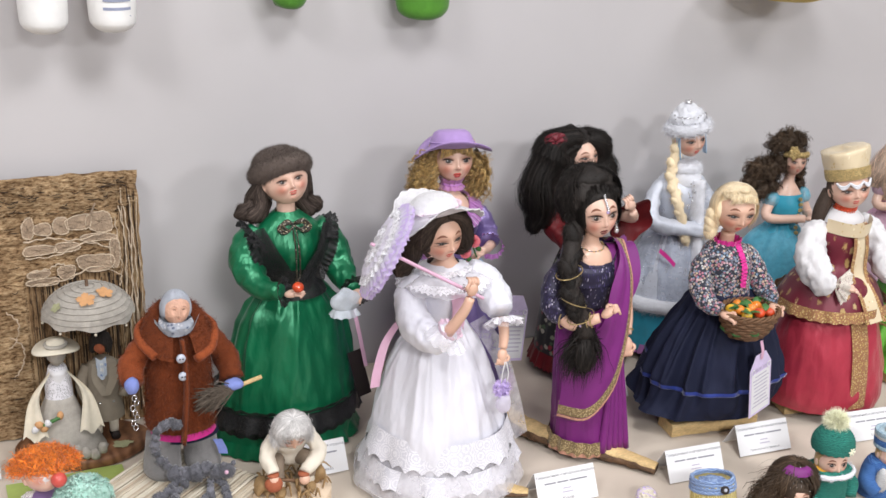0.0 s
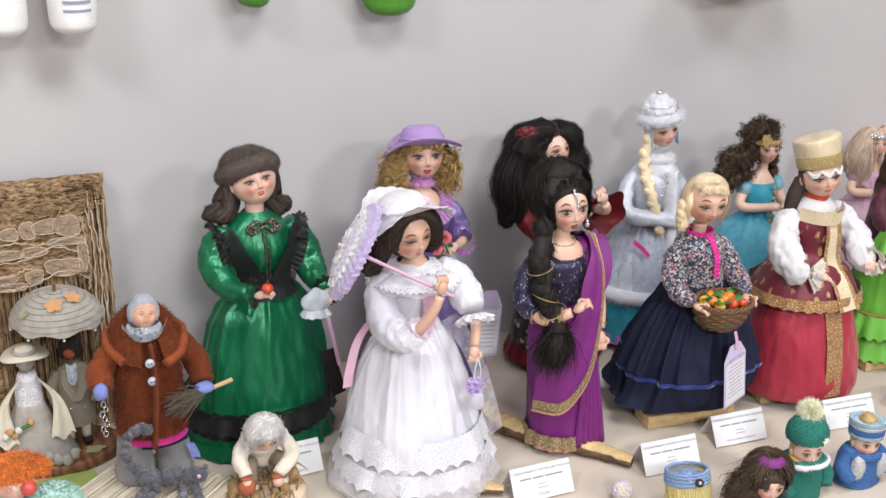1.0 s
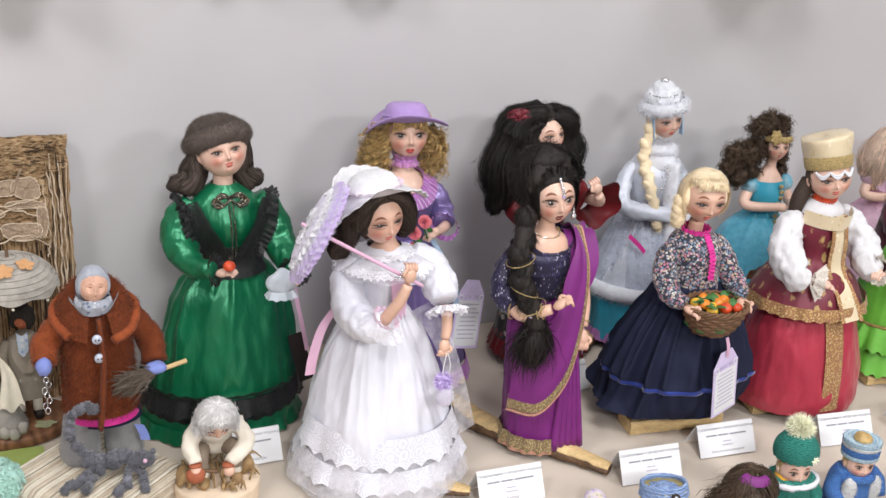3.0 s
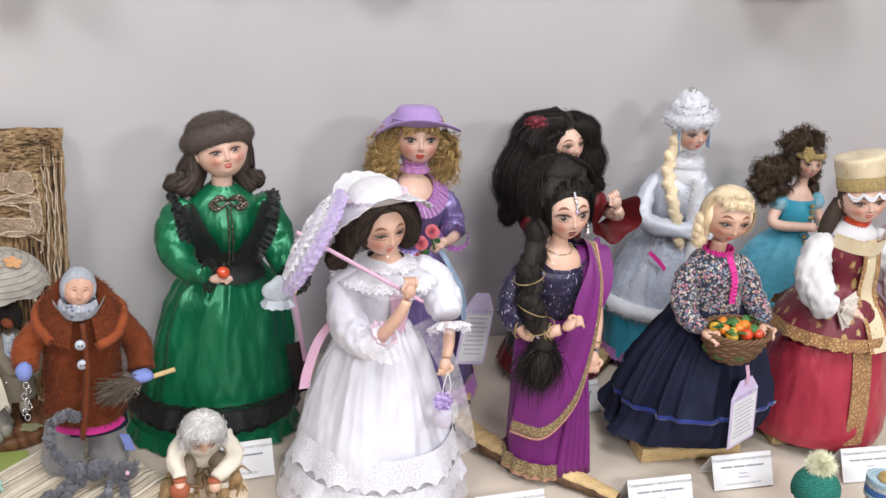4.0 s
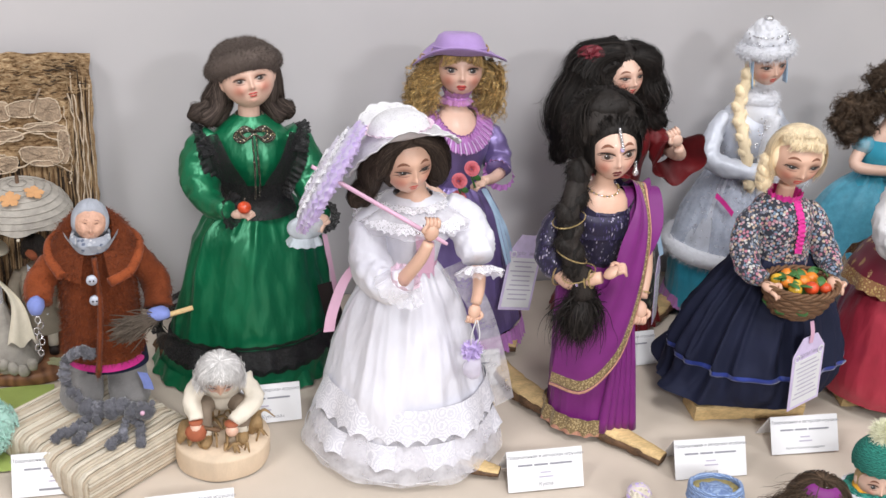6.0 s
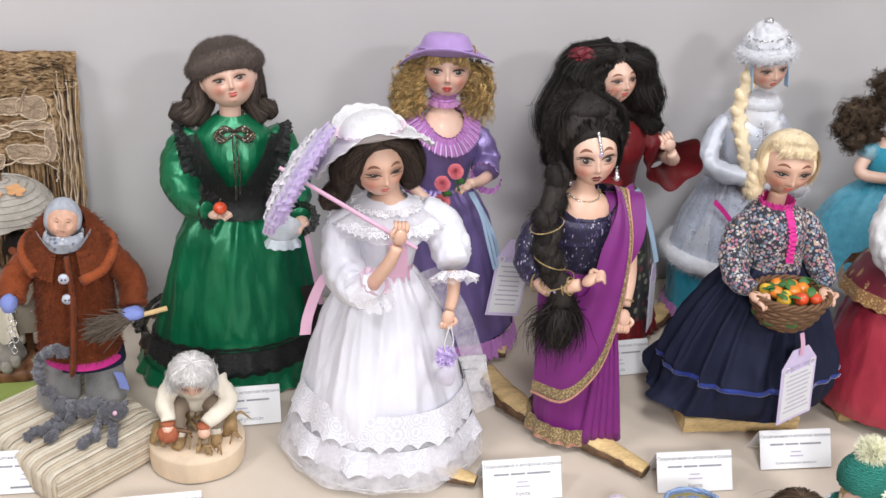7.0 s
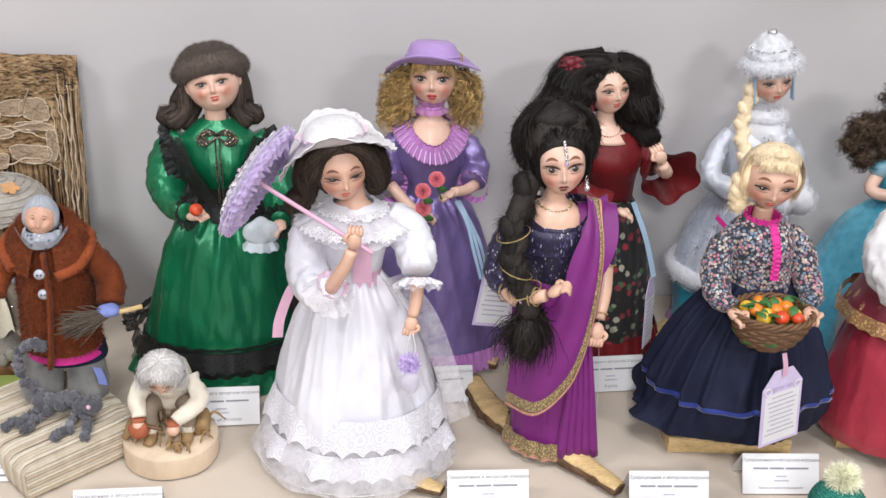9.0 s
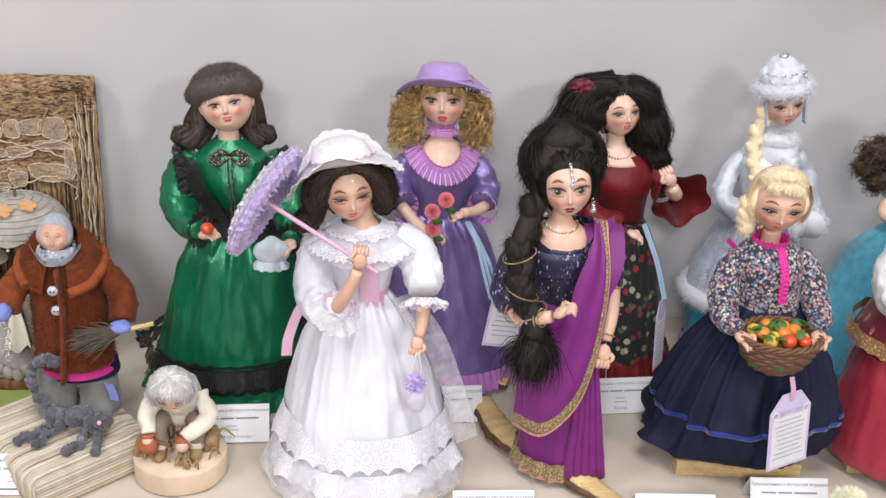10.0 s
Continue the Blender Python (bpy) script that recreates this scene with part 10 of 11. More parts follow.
def fruit_basket():
    bx, by, bz = 1.238, 1.312, 0.236
    ob = tagged(empty("wicker_basket", Matrix.Translation((bx, by, T + bz)) @ Matrix.Scale(0.87, 4)), "round brown wicker basket of small oranges and leaves", "basket")
    a = np.linspace(0, 2 * math.pi, 120)
    r = np.random.default_rng(8)
    for k, (z, rx) in enumerate(((-0.042, 0.034), (-0.036, 0.039), (-0.030, 0.0435), (-0.024, 0.047), (-0.018, 0.050), (-0.012, 0.0525), (-0.006, 0.0545), (0.0, 0.056))):
        c = Clay()
        ph = 12 * a + (k % 2) * math.pi
        q = rx + 0.0014 * np.cos(ph)
        c.tube(np.stack([q * np.cos(a), 0.80 * q * np.sin(a), z + 0.0008 * np.cos(5 * a + k)], 1), 0.0036, M["wicker"], 7, 120)
        c.make("weave", (0, 0, 0), ob)
    for k in range(24):
        t = k * math.pi / 12
        c = Clay()
        c.tube([(0.034 * math.cos(t), 0.8 * 0.034 * math.sin(t), -0.044), (0.047 * math.cos(t), 0.8 * 0.047 * math.sin(t), -0.024), (0.056 * math.cos(t), 0.8 * 0.056 * math.sin(t), 0.003)], 0.0018, M["wicker"], 6, 8)
        c.make("stake", (0, 0, 0), ob)
    for k in range(3):
        c = Clay()
        ph = 9 * a + k * 2.09
        c.tube(np.stack([(0.0565 + 0.0032 * np.cos(ph)) * np.cos(a), 0.8 * (0.0565 + 0.0032 * np.cos(ph)) * np.sin(a), 0.004 + 0.0032 * np.sin(ph)], 1), 0.0026, M["wicker"], 6, 140)
        c.make("rim", (0, 0, 0), ob)
    c = Clay()
    c.grid([np.stack([g * 0.033 * np.cos(a), g * 0.0265 * np.sin(a), np.full(120, -0.044)], 1) for g in (1.0, 0.01)], M["wicker"])
    c.make("bottom", (0, 0, 0), ob)
    c = Clay()
    c.ball((0, 0, -0.022), (0.041, 0.032, 0.016), M["leaf"], None, 26, 14, 0.3, 60)
    moss = c.make("moss", (bx, by, bz))
    moss.matrix_basis = Matrix.Translation((bx, by, T + bz))
    moss.data.transform(Matrix.Translation((bx, by, bz)))
    tagged(moss, "dark green leaf filling inside the wicker basket", "moss", kind="stuff")
    spots = [(0.87 * x, 0.87 * y, k) for x, y, k in [(-0.026, -0.004, "orange"), (-0.012, 0.018, "orange"), (0.006, 0.002, "orange"), (0.026, 0.012, "orange"), (0.030, -0.008, "yellow"), (-0.020, -0.018, "yellow"), (0.004, -0.022, "red"), (0.028, -0.022, "red"), (-0.010, -0.004, "yellow"), (-0.034, 0.010, "yellow"), (0.014, 0.022, "orange")]]
    for x, y, kind in spots:
        c = Clay()
        s = r.uniform(0.0080, 0.0100)
        z = 0.003 + r.uniform(-0.002, 0.005)
        c.ball((0, 0, 0), (s, s, s * 0.92), M[kind + "_fruit"], None, 18, 12, 0.04, 60)
        f = c.make("toy_fruit", (0, 0, 0))
        f.matrix_basis = Matrix.Translation((bx + x, by + y, T + bz + z)) @ pose(0, 0, 0, 0, 0, r.uniform(0, 360))
        tagged(f, "small glossy %s toy fruit in the basket" % kind, "fruit", "fruits in the basket")
    for k in range(15):
        t, d = r.uniform(0, 6.28), r.uniform(0.008, 0.038)
        c = Clay()
        b = np.linspace(-1, 1, 9)
        w = 0.0055 * (1 - b ** 2)
        c.grid([np.stack([b * 0.010, w * g, 0.003 * (1 - b ** 2) - 0.002 * abs(g)], 1) for g in (-1, 0, 1)], M["leaf"], False)
        lf = c.make("toy_leaf", (0, 0, 0))
        lf.matrix_basis = Matrix.Translation((bx + d * math.cos(t), by + 0.78 * d * math.sin(t), T + bz + 0.008 + r.uniform(0, 0.006))) @ pose(0, 0, 0, r.uniform(-25, 35), r.uniform(-25, 25), r.uniform(0, 360))
        tagged(lf, "small green cloth leaf among the toy fruits", "leaf", "leaves in the basket")


def broom():
    ob = tagged(empty("toy_broom", Matrix.Translation((0, 0, T))), "tiny twig broom with pale wooden handle", "broom")
    c = Clay()
    c.tube([(0.442, 1.434, 0.182), (0.482, 1.438, 0.190)], 0.0032, M["pine"], 8, 4)
    c.make("handle", (0, 0, 0), ob)
    c = Clay()
    r = np.random.default_rng(5)
    for k in range(230):
        s = np.array((0.440, 1.434, 0.182)) + r.normal(size=3) * 0.0022
        e = np.array((0.384 + r.uniform(0, 0.026), 1.424, 0.172)) + r.normal(size=3) * (0.004, 0.007, 0.0095)
        c.tube([s, (s + e) / 2 + r.normal(size=3) * 0.002, e], [0.0009, 0.0008, 0.0004], M["twig"], 4, 5)
    tagged(c.make("brush", (0, 0, 0), ob), kind="stuff")


# ---- cards, tags, stands ----
def letters(text, size, mat, parent, m, name="printed_text", align="CENTER"):
    cu = bpy.data.curves.new(name, "FONT")
    cu.body, cu.size, cu.align_x, cu.align_y = text, size, align, "CENTER"
    tmp = bpy.data.objects.new(name, cu)
    scene.collection.objects.link(tmp)
    me = bpy.data.meshes.new_from_object(tmp.evaluated_get(bpy.context.evaluated_depsgraph_get()))
    bpy.data.objects.remove(tmp)
    bpy.data.curves.remove(cu)
    me.materials.append(mat)
    ob = new(name, me)
    ob.parent = parent
    ob.matrix_basis = m
    return ob


def name_card(x, y, turned=0.0, title="", wide=0.100, high=0.050, lean=-31, note=""):
    """A folded card: its printed face leans back, its rear leaf props it up."""
    ob = tagged(empty("name_card", pose(x, y, T, 0, 0, turned)), note or "small white folded name card with printed black lines", "card", "name cards")
    face = pose(0, 0, 0.0005, 90 + lean, 0, 0)
    box_mesh("front_leaf", (-wide / 2, 0, -0.0003), (wide / 2, high, 0.0003), M["card"], 0, ob, face)
    tip = face @ Vector((0, high, 0))
    box_mesh("back_leaf", (-wide / 2, 0, -0.0003), (wide / 2, high * 0.98, 0.0003), M["card"], 0, ob, Matrix.Translation((0, tip.y + 0.0007, tip.z)) @ pose(0, 0, 0, -90 - lean * 0.9, 0, 0))
    lift = 0.0008
    letters("«Традиционная и авторская игрушка»", 0.0056, M["ink"], ob, face @ pose(0, high * 0.85, lift))
    for frac, a, b, h in ((0.64, -0.036, -0.017, 0.0022), (0.64, -0.0145, 0.0035, 0.0022), (0.64, 0.006, 0.036, 0.0022), (0.44, -0.007, 0.007, 0.0015), (0.33, -0.009, 0.010, 0.0015)):
        box_mesh("printed_line", (a, high * frac - h / 2, lift), (b, high * frac + h / 2, lift + 0.0002), M["ink_soft"] if h > 0.0016 else M["tag_ink"], 0, ob, face)
    if title:
        letters(title, min(0.0066, 0.105 / len(title)), M["ink"], ob, face @ pose(0, high * 0.15, lift))
    else:
        box_mesh("printed_line", (-0.020, high * 0.12, lift), (0.020, high * 0.12 + 0.0024, lift + 0.0002), M["ink"], 0, ob, face)
    return ob


def certificate(m, wide, high, label, ribbon=None):
    """A cut-cornered lilac tag with a white field of handwriting."""
    ob = tagged(empty("certificate_tag", m), label, "tag", "certificate tags")
    c = Clay()
    w, h = wide / 2, high
    outline = np.array([(-w, 0), (w, 0), (w, h * 0.78), (w * 0.45, h), (-w * 0.45, h), (-w, h * 0.78)])
    for z in (0.0004, -0.0004):
        c.put([(a, b, z) for a, b in outline], [(0, 1, 2, 3, 4, 5)], M["tag_paper"])
    c.put([(a, b, z) for z in (0.0004, -0.0004) for a, b in outline], [(k, (k + 1) % 6, 6 + (k + 1) % 6, 6 + k) for k in range(6)], M["tag_paper"])
    c.make("tag", (0, 0, 0), ob, False)
    box_mesh("white_field", (-w * 0.86, h * 0.04, 0.0007), (w * 0.86, h * 0.70, 0.0010), M["card"], 0, ob)
    letters("Сертификат", 0.145 * wide, M["tag_ink"], ob, pose(0, h * 0.76, 0.0012))
    r = np.random.default_rng(int(wide * 1e5))
    for k in range(9):
        q = r.uniform(0.5, 0.78) * w
        y = h * (0.64 - 0.062 * k)
        box_mesh("written_line", (-q, y, 0.0012), (q, y + h * 0.014, 0.0014), M["tag_ink"], 0, ob)
    for s in (-1, 1):
        c = Clay()
        a = np.linspace(0, 2 * math.pi, 20)
        c.tube(np.stack([s * w * 0.74 + w * 0.15 * np.cos(a), h * 0.74 + w * 0.15 * np.sin(a), np.full(20, 0.0012)], 1), w * 0.035, M["card"], 5, 24, 0.3)
        c.make("ornament", (0, 0, 0), ob)
    if ribbon:
        c = Clay()
        c.strip([(0, h * 0.90, 0.0015), (-0.002, h * 0.90 + ribbon * 0.5, 0.004), (-0.004, h * 0.90 + ribbon, 0.002)], 0.0065, (1, 0, 0.2), M["pink_satin"])
        c.make("ribbon", (0, 0, 0), ob)
    return ob


def branch_stand(name, pts, radii, label, cut=True, flat=0.55, m=18):
    """A split piece of branch: pale cut wood on top, dark bark below."""
    c = Clay()
    p = np.array(pts, float)
    c.tube(p, radii, M["dark_wood"], 22, m + 16, flat, folds=0.22)
    if cut:
        q = p.copy()
        q[:, 2] += np.array(radii) * flat * 0.5
        c.tube(q, np.array(radii) * 0.80, M["pine"], 22, m + 16, flat * 0.75, folds=0.14)
    lowest = min(v[2] for v in c.v)
    c.v = [(x, y, z - lowest + 0.0003) for x, y, z in c.v]
    return tagged(c.make(name, (p[0][0], p[0][1], 0)), label, "stand", "wooden stands")


def plank_stand(x0, y0, x1, y1, deep, high, label):
    """A rough short plank with bark on its back edge."""
    ob = tagged(empty("wooden_stand", Matrix.Translation(((x0 + x1) / 2, (y0 + y1) / 2, T)) @ pose(0, 0, 0, 0, 0, math.degrees(math.atan2(y1 - y0, x1 - x0)))), label, "stand", "wooden stands")
    l = math.hypot(x1 - x0, y1 - y0) / 2
    c = Clay()
    r = np.random.default_rng(3)
    rows = []
    for k, x in enumerate(np.linspace(-l, l, 14)):
        j = r.uniform(-0.0014, 0.0014, 4)
        rows.append([(x, j[0], 0.0003), (x, deep + j[1], 0.0003), (x, deep + j[1] - 0.004, high + j[2]), (x, 0.003 + j[0], high + j[2]), (x, j[0], high * 0.85)])
    c.grid(rows, M["pine"], True, True, True)
    c.make("plank", (0, 0, 0), ob, False)
    c = Clay()
    c.tube([(-l + 0.004, deep + 0.004, high * 0.5), (0, deep + 0.006, high * 0.5), (l - 0.004, deep + 0.004, high * 0.5)], [high * 0.5, high * 0.52, high * 0.48], M["dark_wood"], 10, 14)
    c.make("bark_edge", (0, 0, 0), ob)
    return ob


# ---- the carved bark picture against the wall ----
def bark_picture():
    x0, x1, top = -0.03, 0.376, 0.412
    lean = math.atan2(0.040, top)
    m = Matrix.Translation((0, 1.712, T + 0.001)) @ pose(0, 0, 0, -math.degrees(lean), 0, 0)
    ob = tagged(empty("bark_picture", m), "large relief picture of layered brown bark against the wall", "picture")
    c = Clay()
    n, k = 210, 210
    rows, front = [], []
    for z in np.linspace(0.0, top, k):
        row = []
        for x in np.linspace(x0, x1, n):
            ridge = noise.noise(Vector((x * 90, z * 9, 3))) if (0.2 < x < 0.345 and z < 0.255) or x > 0.345 else 0.0
            flake = noise.noise(Vector((x * 26, z * 80, 1))) + 0.7 * noise.noise(Vector((x * 70, z * 180, 2)))
            e = 0.0046 * flake * (1 if not ridge else 0.3) + 0.0042 * ridge
            if 0.2 < x < 0.345 and z < 0.255:
                e -= 0.004
            edge = 0.003 * noise.noise(Vector((z * 40, 7, 0))) if x > x1 - 0.003 else 0
            row.append((x + edge, -0.004 - e, z + (0.004 * noise.noise(Vector((x * 45, 2, 0))) if z > top - 0.003 else 0)))
        rows.append(row)
    c.grid(rows, M["bark_mid"], False)
    # the hollow with upright bark is of its own material
    dark = c.mats
    dark.append(M["bark_dark"])
    dark.append(M["bark"])
    for f in range(len(c.f)):
        x, z = c.v[c.f[f][0]][0], c.v[c.f[f][0]][2]
        if 0.202 < x < 0.343 and z < 0.255 + 0.01 * math.sin(x * 50):
            c.m[f] = 1 if noise.noise(Vector((x * 120, z * 7, 9))) > 0.1 else 2
        elif x >= 0.343 and z < 0.36:
            c.m[f] = 2
    c.make("bark_layer", (0, 0, 0), ob)
    box_mesh("board", (x0, 0.002, 0.0), (x1 - 0.002, 0.012, top - 0.004), M["dark_wood"], 0, ob)
    # sawn plates bordered by pale raised lines
    r = np.random.default_rng(14)
    for x, z, a, b in ((0.233, 0.332, 0.012, 0.010), (0.259, 0.335, 0.012, 0.012), (0.286, 0.338, 0.018, 0.012), (0.316, 0.336, 0.019, 0.016), (0.225, 0.300, 0.022, 0.008), (0.265, 0.301, 0.020, 0.007), (0.312, 0.312, 0.026, 0.006), (0.222, 0.262, 0.015, 0.006), (0.262, 0.262, 0.014, 0.010), (0.306, 0.272, 0.026, 0.014), (0.228, 0.250, 0.022, 0.006), (0.335, 0.285, 0.008, 0.022), (0.212, 0.335, 0.008, 0.016)):
        t = np.linspace(0, 2 * math.pi, 48, endpoint=False)
        w = 1 + 0.09 * np.sin(2 * t + x * 90) + 0.07 * np.sin(3 * t + z * 70) + 0.035 * np.array([noise.noise(Vector((x * 99 + 5 * math.cos(v), 5 * math.sin(v), z * 99))) for v in t]) * 2
        flat = np.clip(np.cos(t), -1, 1) * np.abs(np.cos(t)) ** -0.25, np.clip(np.sin(t), -1, 1) * (np.abs(np.sin(t)) + 1e-6) ** -0.25
        ex, ez = x + a * w * flat[0], z + b * w * flat[1]
        c = Clay()
        c.grid([np.stack([x + (ex - x) * g, np.full(48, y) + 0.0006 * r.normal(size=48), z + (ez - z) * g], 1) for g, y in ((1.02, -0.002), (1.0, -0.0085), (0.93, -0.0092), (0.6, -0.0084), (0.3, -0.0088), (0.02, -0.0086))], M["bark_light"])
        c.make("plate", (0, 0, 0), ob)
        c = Clay()
        c.tube(np.stack([np.append(ex, ex[0]) * 1.0, np.full(49, -0.0092) + 0.0005 * r.normal(size=49), np.append(ez, ez[0])], 1), 0.00125 + 0.0004 * r.uniform(-1, 1, 49), M["relief_line"], 6, 110, folds=0.5)
        c.make("raised_line", (0, 0, 0), ob)
    lines = [[(0.204, 0.314), (0.24, 0.318), (0.278, 0.311), (0.331, 0.320)], [(0.204, 0.289), (0.249, 0.290), (0.294, 0.305), (0.332, 0.292)], [(0.208, 0.268), (0.235, 0.270), (0.253, 0.276), (0.270, 0.268)],
             [(0.208, 0.246), (0.257, 0.250), (0.306, 0.266), (0.341, 0.249)], [(0.345, 0.36), (0.352, 0.30), (0.349, 0.22), (0.354, 0.12)], [(0.352, 0.36), (0.360, 0.28), (0.357, 0.20), (0.362, 0.10)], [(0.361, 0.37), (0.366, 0.27), (0.364, 0.18), (0.369, 0.08)],
             [(0.338, 0.34), (0.344, 0.27), (0.340, 0.23)], [(0.17, 0.21), (0.186, 0.19), (0.180, 0.16), (0.170, 0.15)], [(0.172, 0.17), (0.190, 0.15), (0.186, 0.12), (0.172, 0.10)]]
    for k, l in enumerate(lines):
        c = Clay()
        p = spline(np.array([(x, -0.009, z) for x, z in l]), 30)
        p[:, 0] += 0.0010 * np.sin(np.arange(30) * 1.7 + k)
        p[:, 2] += 0.0010 * np.cos(np.arange(30) * 1.3 + k)
        c.tube(p, 0.0015, M["relief_line"], 6, 90, folds=0.6)
        c.make("raised_line", (0, 0, 0), ob)
    c = Clay()
    c.tube([(0.297, -0.009, 0.330), (0.303, -0.010, 0.348), (0.311, -0.010, 0.366)], [0.0022, 0.002, 0.0015], M["bark_light"], 6, 10)
    c.make("twig", (0, 0, 0), ob)
    r = np.random.default_rng(4)
    c = Clay()
    for k in range(520):
        x = r.uniform(x0, 0.362)
        z = r.uniform(0.352, 0.405) if k % 2 else r.uniform(0.02, 0.40)
        if 0.2 < x < 0.345 and z < 0.352:
            continue
        if x > 0.343 and z < 0.352:
            continue
        long = r.uniform(0.005, 0.017)
        c.tube([(x, -0.006, z), (x + 0.5 * long, -0.0095, z + r.uniform(-0.002, 0.002)), (x + long, -0.006, z + r.uniform(-0.003, 0.003))], [0.0007, r.uniform(0.0009, 0.0019), 0.0006], M["bark_pale"] if r.uniform() < 0.65 else M["bark_dark"], 5, 6, 0.6)
    tagged(c.make("flake_layer", (0, 0, 0), ob), kind="stuff")
    c = Clay()
    for k in range(46):
        x = 0.206 + 0.003 * k + r.uniform(-0.001, 0.001)
        c.tube([(x, -0.004, 0.005), (x + r.uniform(-0.002, 0.002), -0.007, 0.12), (x + r.uniform(-0.002, 0.002), -0.003, 0.246 + 0.008 * math.sin(k * 0.35))], [0.0014, 0.0016, 0.0012], M["bark"] if k % 3 else M["bark_dark"], 5, 24, folds=0.8)
    # upright ribs along the outer edge, some pale and worn
    for k in range(13):
        x = 0.343 + 0.0026 * k + r.uniform(-0.0006, 0.0006)
        low, high = r.uniform(0.004, 0.05), r.uniform(0.33, 0.40)
        z = np.linspace(low, high, 9)
        c.tube(np.stack([x + 0.0016 * np.sin(z * 40 + k) + r.uniform(-0.0005, 0.0005, 9), -0.0075 - 0.001 * np.sin(z * 70 + 2 * k), z], 1), r.uniform(0.0008, 0.0017, 9), (M["bark_pale"], M["bark"], M["bark_dark"], M["relief_line"])[k % 4], 6, 90, folds=0.7)
    tagged(c.make("fibre_mat", (0, 0, 0), ob), kind="stuff")


# ---- what hangs on the wall above ----
def wall_toys():
    for x, lines in ((0.255, 0), (0.348, 4)):
        c = Clay()
        c.loft([(0.86, x, 1.735, 0.030, 0.030), (0.76, x, 1.725, 0.033, 0.034), (0.66, x, 1.712, 0.033, 0.036), (0.640, x, 1.710, 0.029, 0.032), (0.632, x, 1.710, 0.018, 0.020)], M["plaster"], 36, 16, 4, (0.01, 0.02), 3, True, True)
        ob = tagged(c.make("cloth_bootie", (x, 1.72, 0)), "white cloth bootie hanging on the wall" if not lines else "white cloth bootie with blue printed lines, hanging", "bootie", "booties")
        for k in range(lines):
            c = Clay()
            t = np.linspace(-2.1, -0.9, 12)
            z = 0.655 + 0.012 * k
            c.grid([np.stack([0.0338 * np.cos(t), -0.007 + 0.0372 * np.sin(t), np.full(12, z + dz)], 1) for dz in (-0.002, 0.002)], M["sock_print"], False)
            c.make("printed_line", (0, 0, 0), ob)
    for x, w, bot in ((0.614, 0.030, 0.655), (0.838, 0.046, 0.633)):
        c = Clay()
        c.loft([(0.80, x - 0.01, 1.745, w * 0.7, 0.022), (0.74, x - 0.006, 1.74, w * 0.95, 0.026), (bot + 0.03, x, 1.732, w, 0.030), (bot + 0.008, x, 1.73, w * 0.8, 0.026), (bot, x + 0.002, 1.73, w * 0.4, 0.014)], M["felt_green"], 36, 18, 3, (0.0, 0.03), 5, True, True)
        c.fur(0, 1500, 0.003, M["felt_green"], 0.0, 0.1, 0.8)
        tagged(c.make("green_felt_foot", (x, 1.74, 0)), "green felt toy foot hanging against the wall", "toy", "green felt feet")
    c = Clay()
    a = np.linspace(0, 2 * math.pi, 56, endpoint=False)
    c.grid([np.stack([1.548 + rr * np.cos(a), 1.682 + 0.85 * rr * np.sin(a), np.full(56, z)], 1) for rr, z in ((0.01, 0.662), (0.055, 0.662), (0.085, 0.672), (0.108, 0.692), (0.110, 0.697), (0.104, 0.696), (0.08, 0.68), (0.01, 0.672))], M["yellow_dish"])
    tagged(c.make("yellow_dish", (1.548, 1.682, 0)), "shallow yellow dish fixed to the wall", "dish")


def fox_toy():
    c = Clay()
    c.ball((1.475, 1.075, 0.022), (0.026, 0.03, 0.022), M["fox"], None, 20, 12, 0.2, 50)
    c.fur(0, 1600, 0.008, M["fox"], 0.2, 0.08, 0.8)
    tagged(c.make("fur_toy", (1.475, 1.075, 0)), "small orange-brown furry toy at the table edge", "toy")


def yarn_ball():
    c = Clay()
    r = np.random.default_rng(5)
    for k in range(26):
        n = r.normal(size=3)
        n /= np.linalg.norm(n)
        u = np.cross(n, (0.2, 0.3, 1))
        u /= np.linalg.norm(u)
        v = np.cross(n, u)
        a = np.linspace(0, 2 * math.pi, 22)
        c.tube(np.array((1.0, 1.205, 0.016)) + 0.0145 * (np.cos(a)[:, None] * u + np.sin(a)[:, None] * v), 0.0017, M["linen"] if k % 3 else M["lilac_lace"], 5, 24)
    c.ball((1.0, 1.205, 0.016), 0.014, M["linen"], None, 14, 10)
    tagged(c.make("yarn_ball", (1.0, 1.205, 0)), "small white and lilac ball of yarn on the table", "yarn ball")


def green_sheet():
    c = Clay()
    c.grid([[(x, y, 0.0012 + 0.001 * math.sin(x * 40 + y * 30)) for x in np.linspace(0.14, 0.305, 12)] for y in np.linspace(1.40, 1.58, 12)], M["green_paper"], False)
    tagged(c.make("green_paper_sheet", (0.22, 1.5, 0)), "yellow-green paper sheet lying under the cord block", "paper")
    # a plain cylinder stands in for grey-blue cloth here
    c = Clay()
    c.loft([(0.12, 1.492, 1.535, 0.030, 0.028), (0.06, 1.492, 1.535, 0.034, 0.032), (0.002, 1.492, 1.535, 0.032, 0.030)], M["grey_cloth"], 36, 10, 0, (0, 0), 1, True, True)
    tagged(c.make("grey_cloth_shape", (1.492, 1.535, 0)), "plain grey cylinder in place of cloth behind the dolls", "pot")


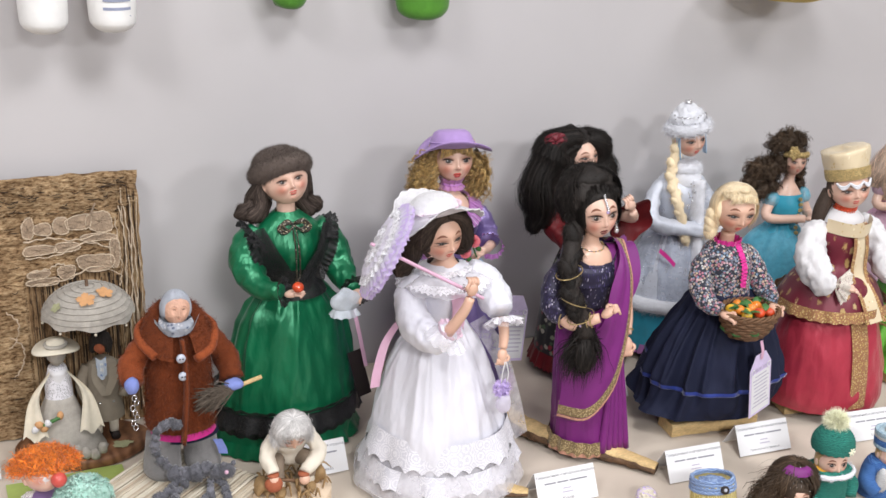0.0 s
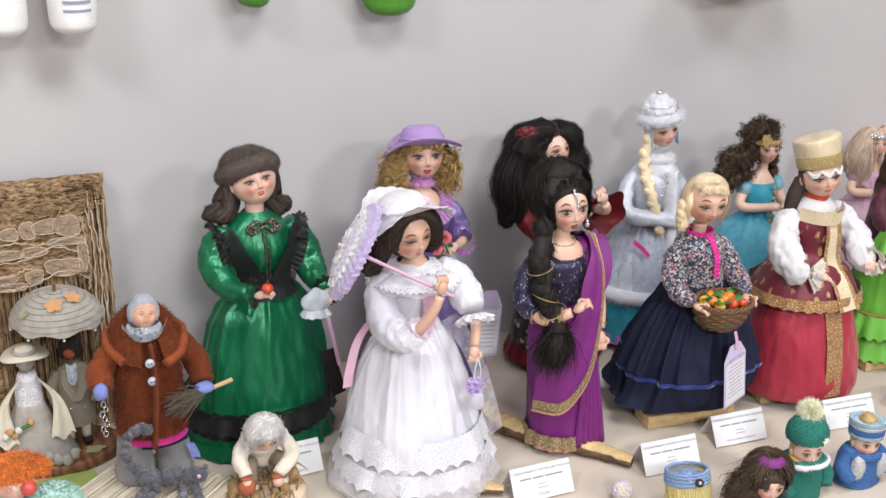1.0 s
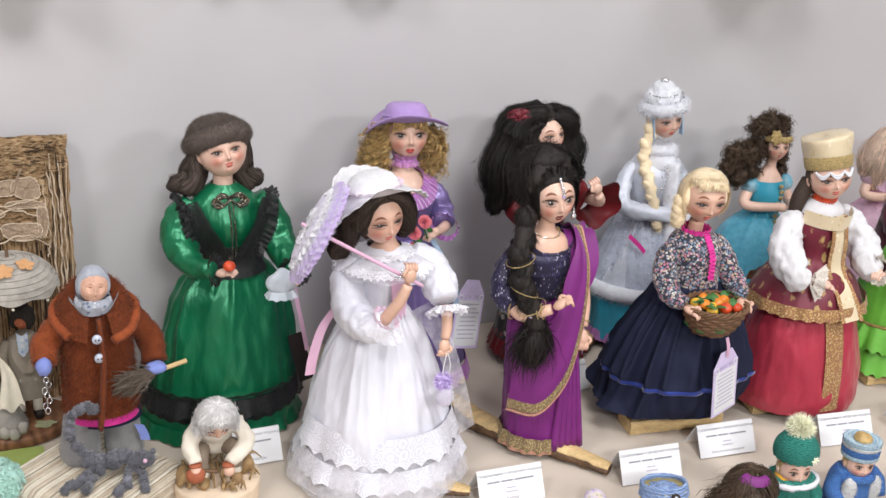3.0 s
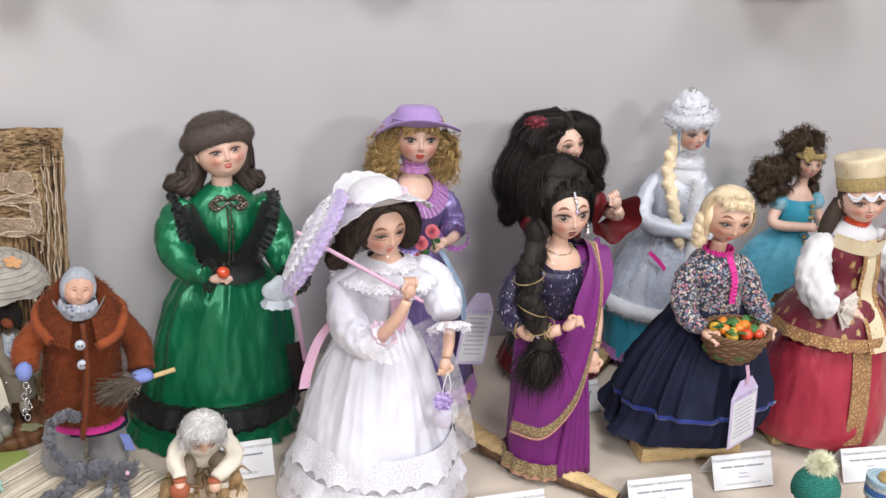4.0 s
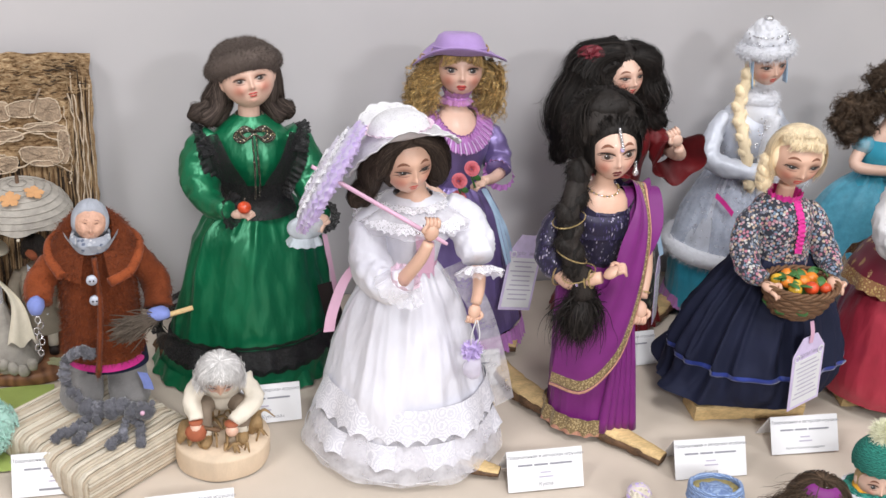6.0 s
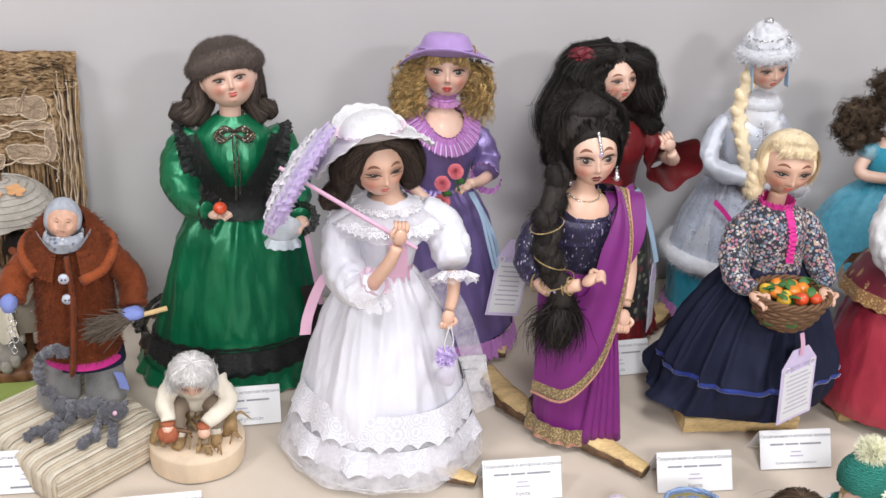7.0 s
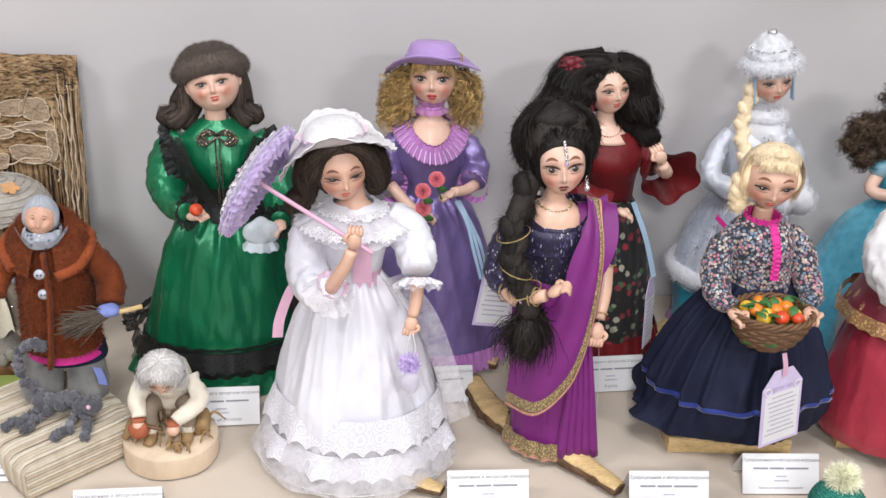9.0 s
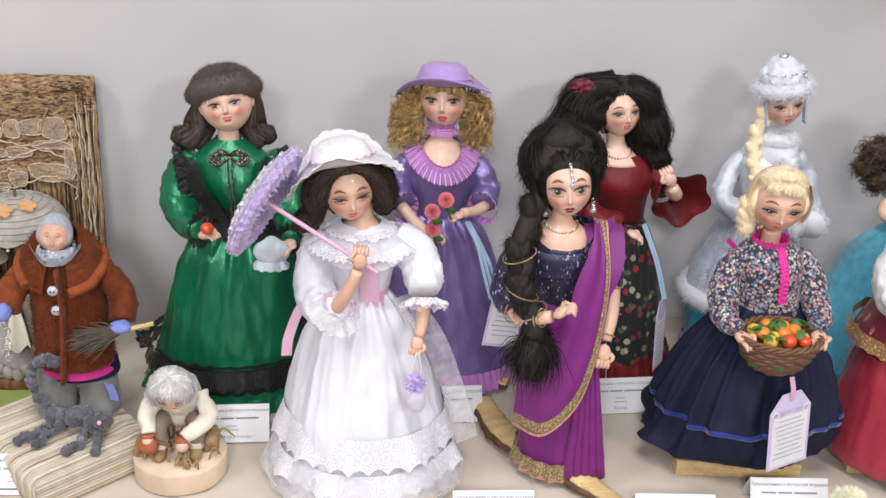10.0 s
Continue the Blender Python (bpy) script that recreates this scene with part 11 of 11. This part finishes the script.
bark_picture()
wall_toys()
walking_couple()
clown_doll()
cord_block()
granny_doll()
yarn_cat()
broom()
old_man_doll()
knitted_bucket_hat()
tiara_doll()
knitted_doll("green_cap_doll", 1.258, 1.118, 0.128, M["knit_green"], M["white_fur"], M["knit_green"], M["pom"], "small doll in green knitted cap with yellow pompom", 3)
knitted_doll("blue_cap_doll", 1.374, 1.112, 0.112, M["knit_blue"], M["knit_white"], None, None, "small doll in blue and white striped knitted cap", 5)
fox_toy()
yarn_ball()
parasol()
flower_bag()
apple()
handkerchief()
roses()
fruit_basket()
green_sheet()
for x, y, a, title in ((0.314, 1.348, -2, ""), (0.571, 1.447, 1, "Кукла «Купчиха»"), (0.897, 1.252, -2, "Кукла"), (1.120, 1.236, -4, "Кукла"), (1.276, 1.261, -4, "Кукла девушка в городском"), (1.487, 1.230, -6, "Кукла"), (0.866, 1.483, 2, "Кукла"), (1.118, 1.498, 2, "Кукла"), (0.462, 1.246, 0, ""), (1.652, 1.226, -8, ""), (0.086, 1.60, 0, "")):
    name_card(x, y, a, title)
certificate(Matrix.Translation((1.268, 1.284, T + 0.066)) @ pose(0, 0, 0, 84, -3, 20), 0.064, 0.104, "lilac certificate tag hanging from a pink ribbon", 0.034)
certificate(Matrix.Translation((0.941, 1.538, T + 0.090)) @ pose(0, 0, 0, 80, 13, 12), 0.056, 0.112, "lilac certificate tag hanging on the violet skirt")
certificate(Matrix.Translation((1.184, 1.560, T + 0.040)) @ pose(0, 0, 0, 84, 6, 55), 0.044, 0.105, "pale certificate tag hanging beside the floral skirt")
plank_stand(1.156, 1.356, 1.320, 1.338, 0.046, 0.021, "rough pale plank stand with dark bark edge")
plank_stand(1.392, 1.352, 1.560, 1.318, 0.055, 0.016, "rough pale plank stand under the red skirt")
plank_stand(1.66, 1.372, 1.80, 1.352, 0.06, 0.016, "rough pale plank stand under the frilled trousers")
branch_stand("branch_stand", [(0.918, 1.515, 0.012), (0.935, 1.44, 0.012), (0.970, 1.380, 0.014)], [0.018, 0.024, 0.020], "split pale branch stand with dark bark below")
branch_stand("branch_stand", [(0.950, 1.40, 0.012), (1.010, 1.345, 0.014), (1.066, 1.272, 0.012)], [0.018, 0.022, 0.014], "split forked branch stand under the purple sari")
branch_stand("branch_stand", [(0.760, 1.36, 0.010), (0.815, 1.305, 0.010), (0.845, 1.286, 0.009)], [0.016, 0.016, 0.010], "split branch stand under the white dress")
branch_stand("branch_stand", [(0.455, 1.650, 0.016), (0.478, 1.605, 0.016), (0.56, 1.575, 0.014)], [0.022, 0.024, 0.018], "dark knotty branch stand under the green dress", False)
branch_stand("branch_stand", [(0.870, 1.62, 0.010), (0.910, 1.585, 0.010), (0.962, 1.560, 0.010)], [0.022, 0.022, 0.014], "pale split branch stand under the violet skirt")
branch_stand("branch_stand", [(1.170, 1.60, 0.012), (1.215, 1.62, 0.013), (1.285, 1.680, 0.012)], [0.020, 0.022, 0.014], "dark split branch stand under the floral skirt")
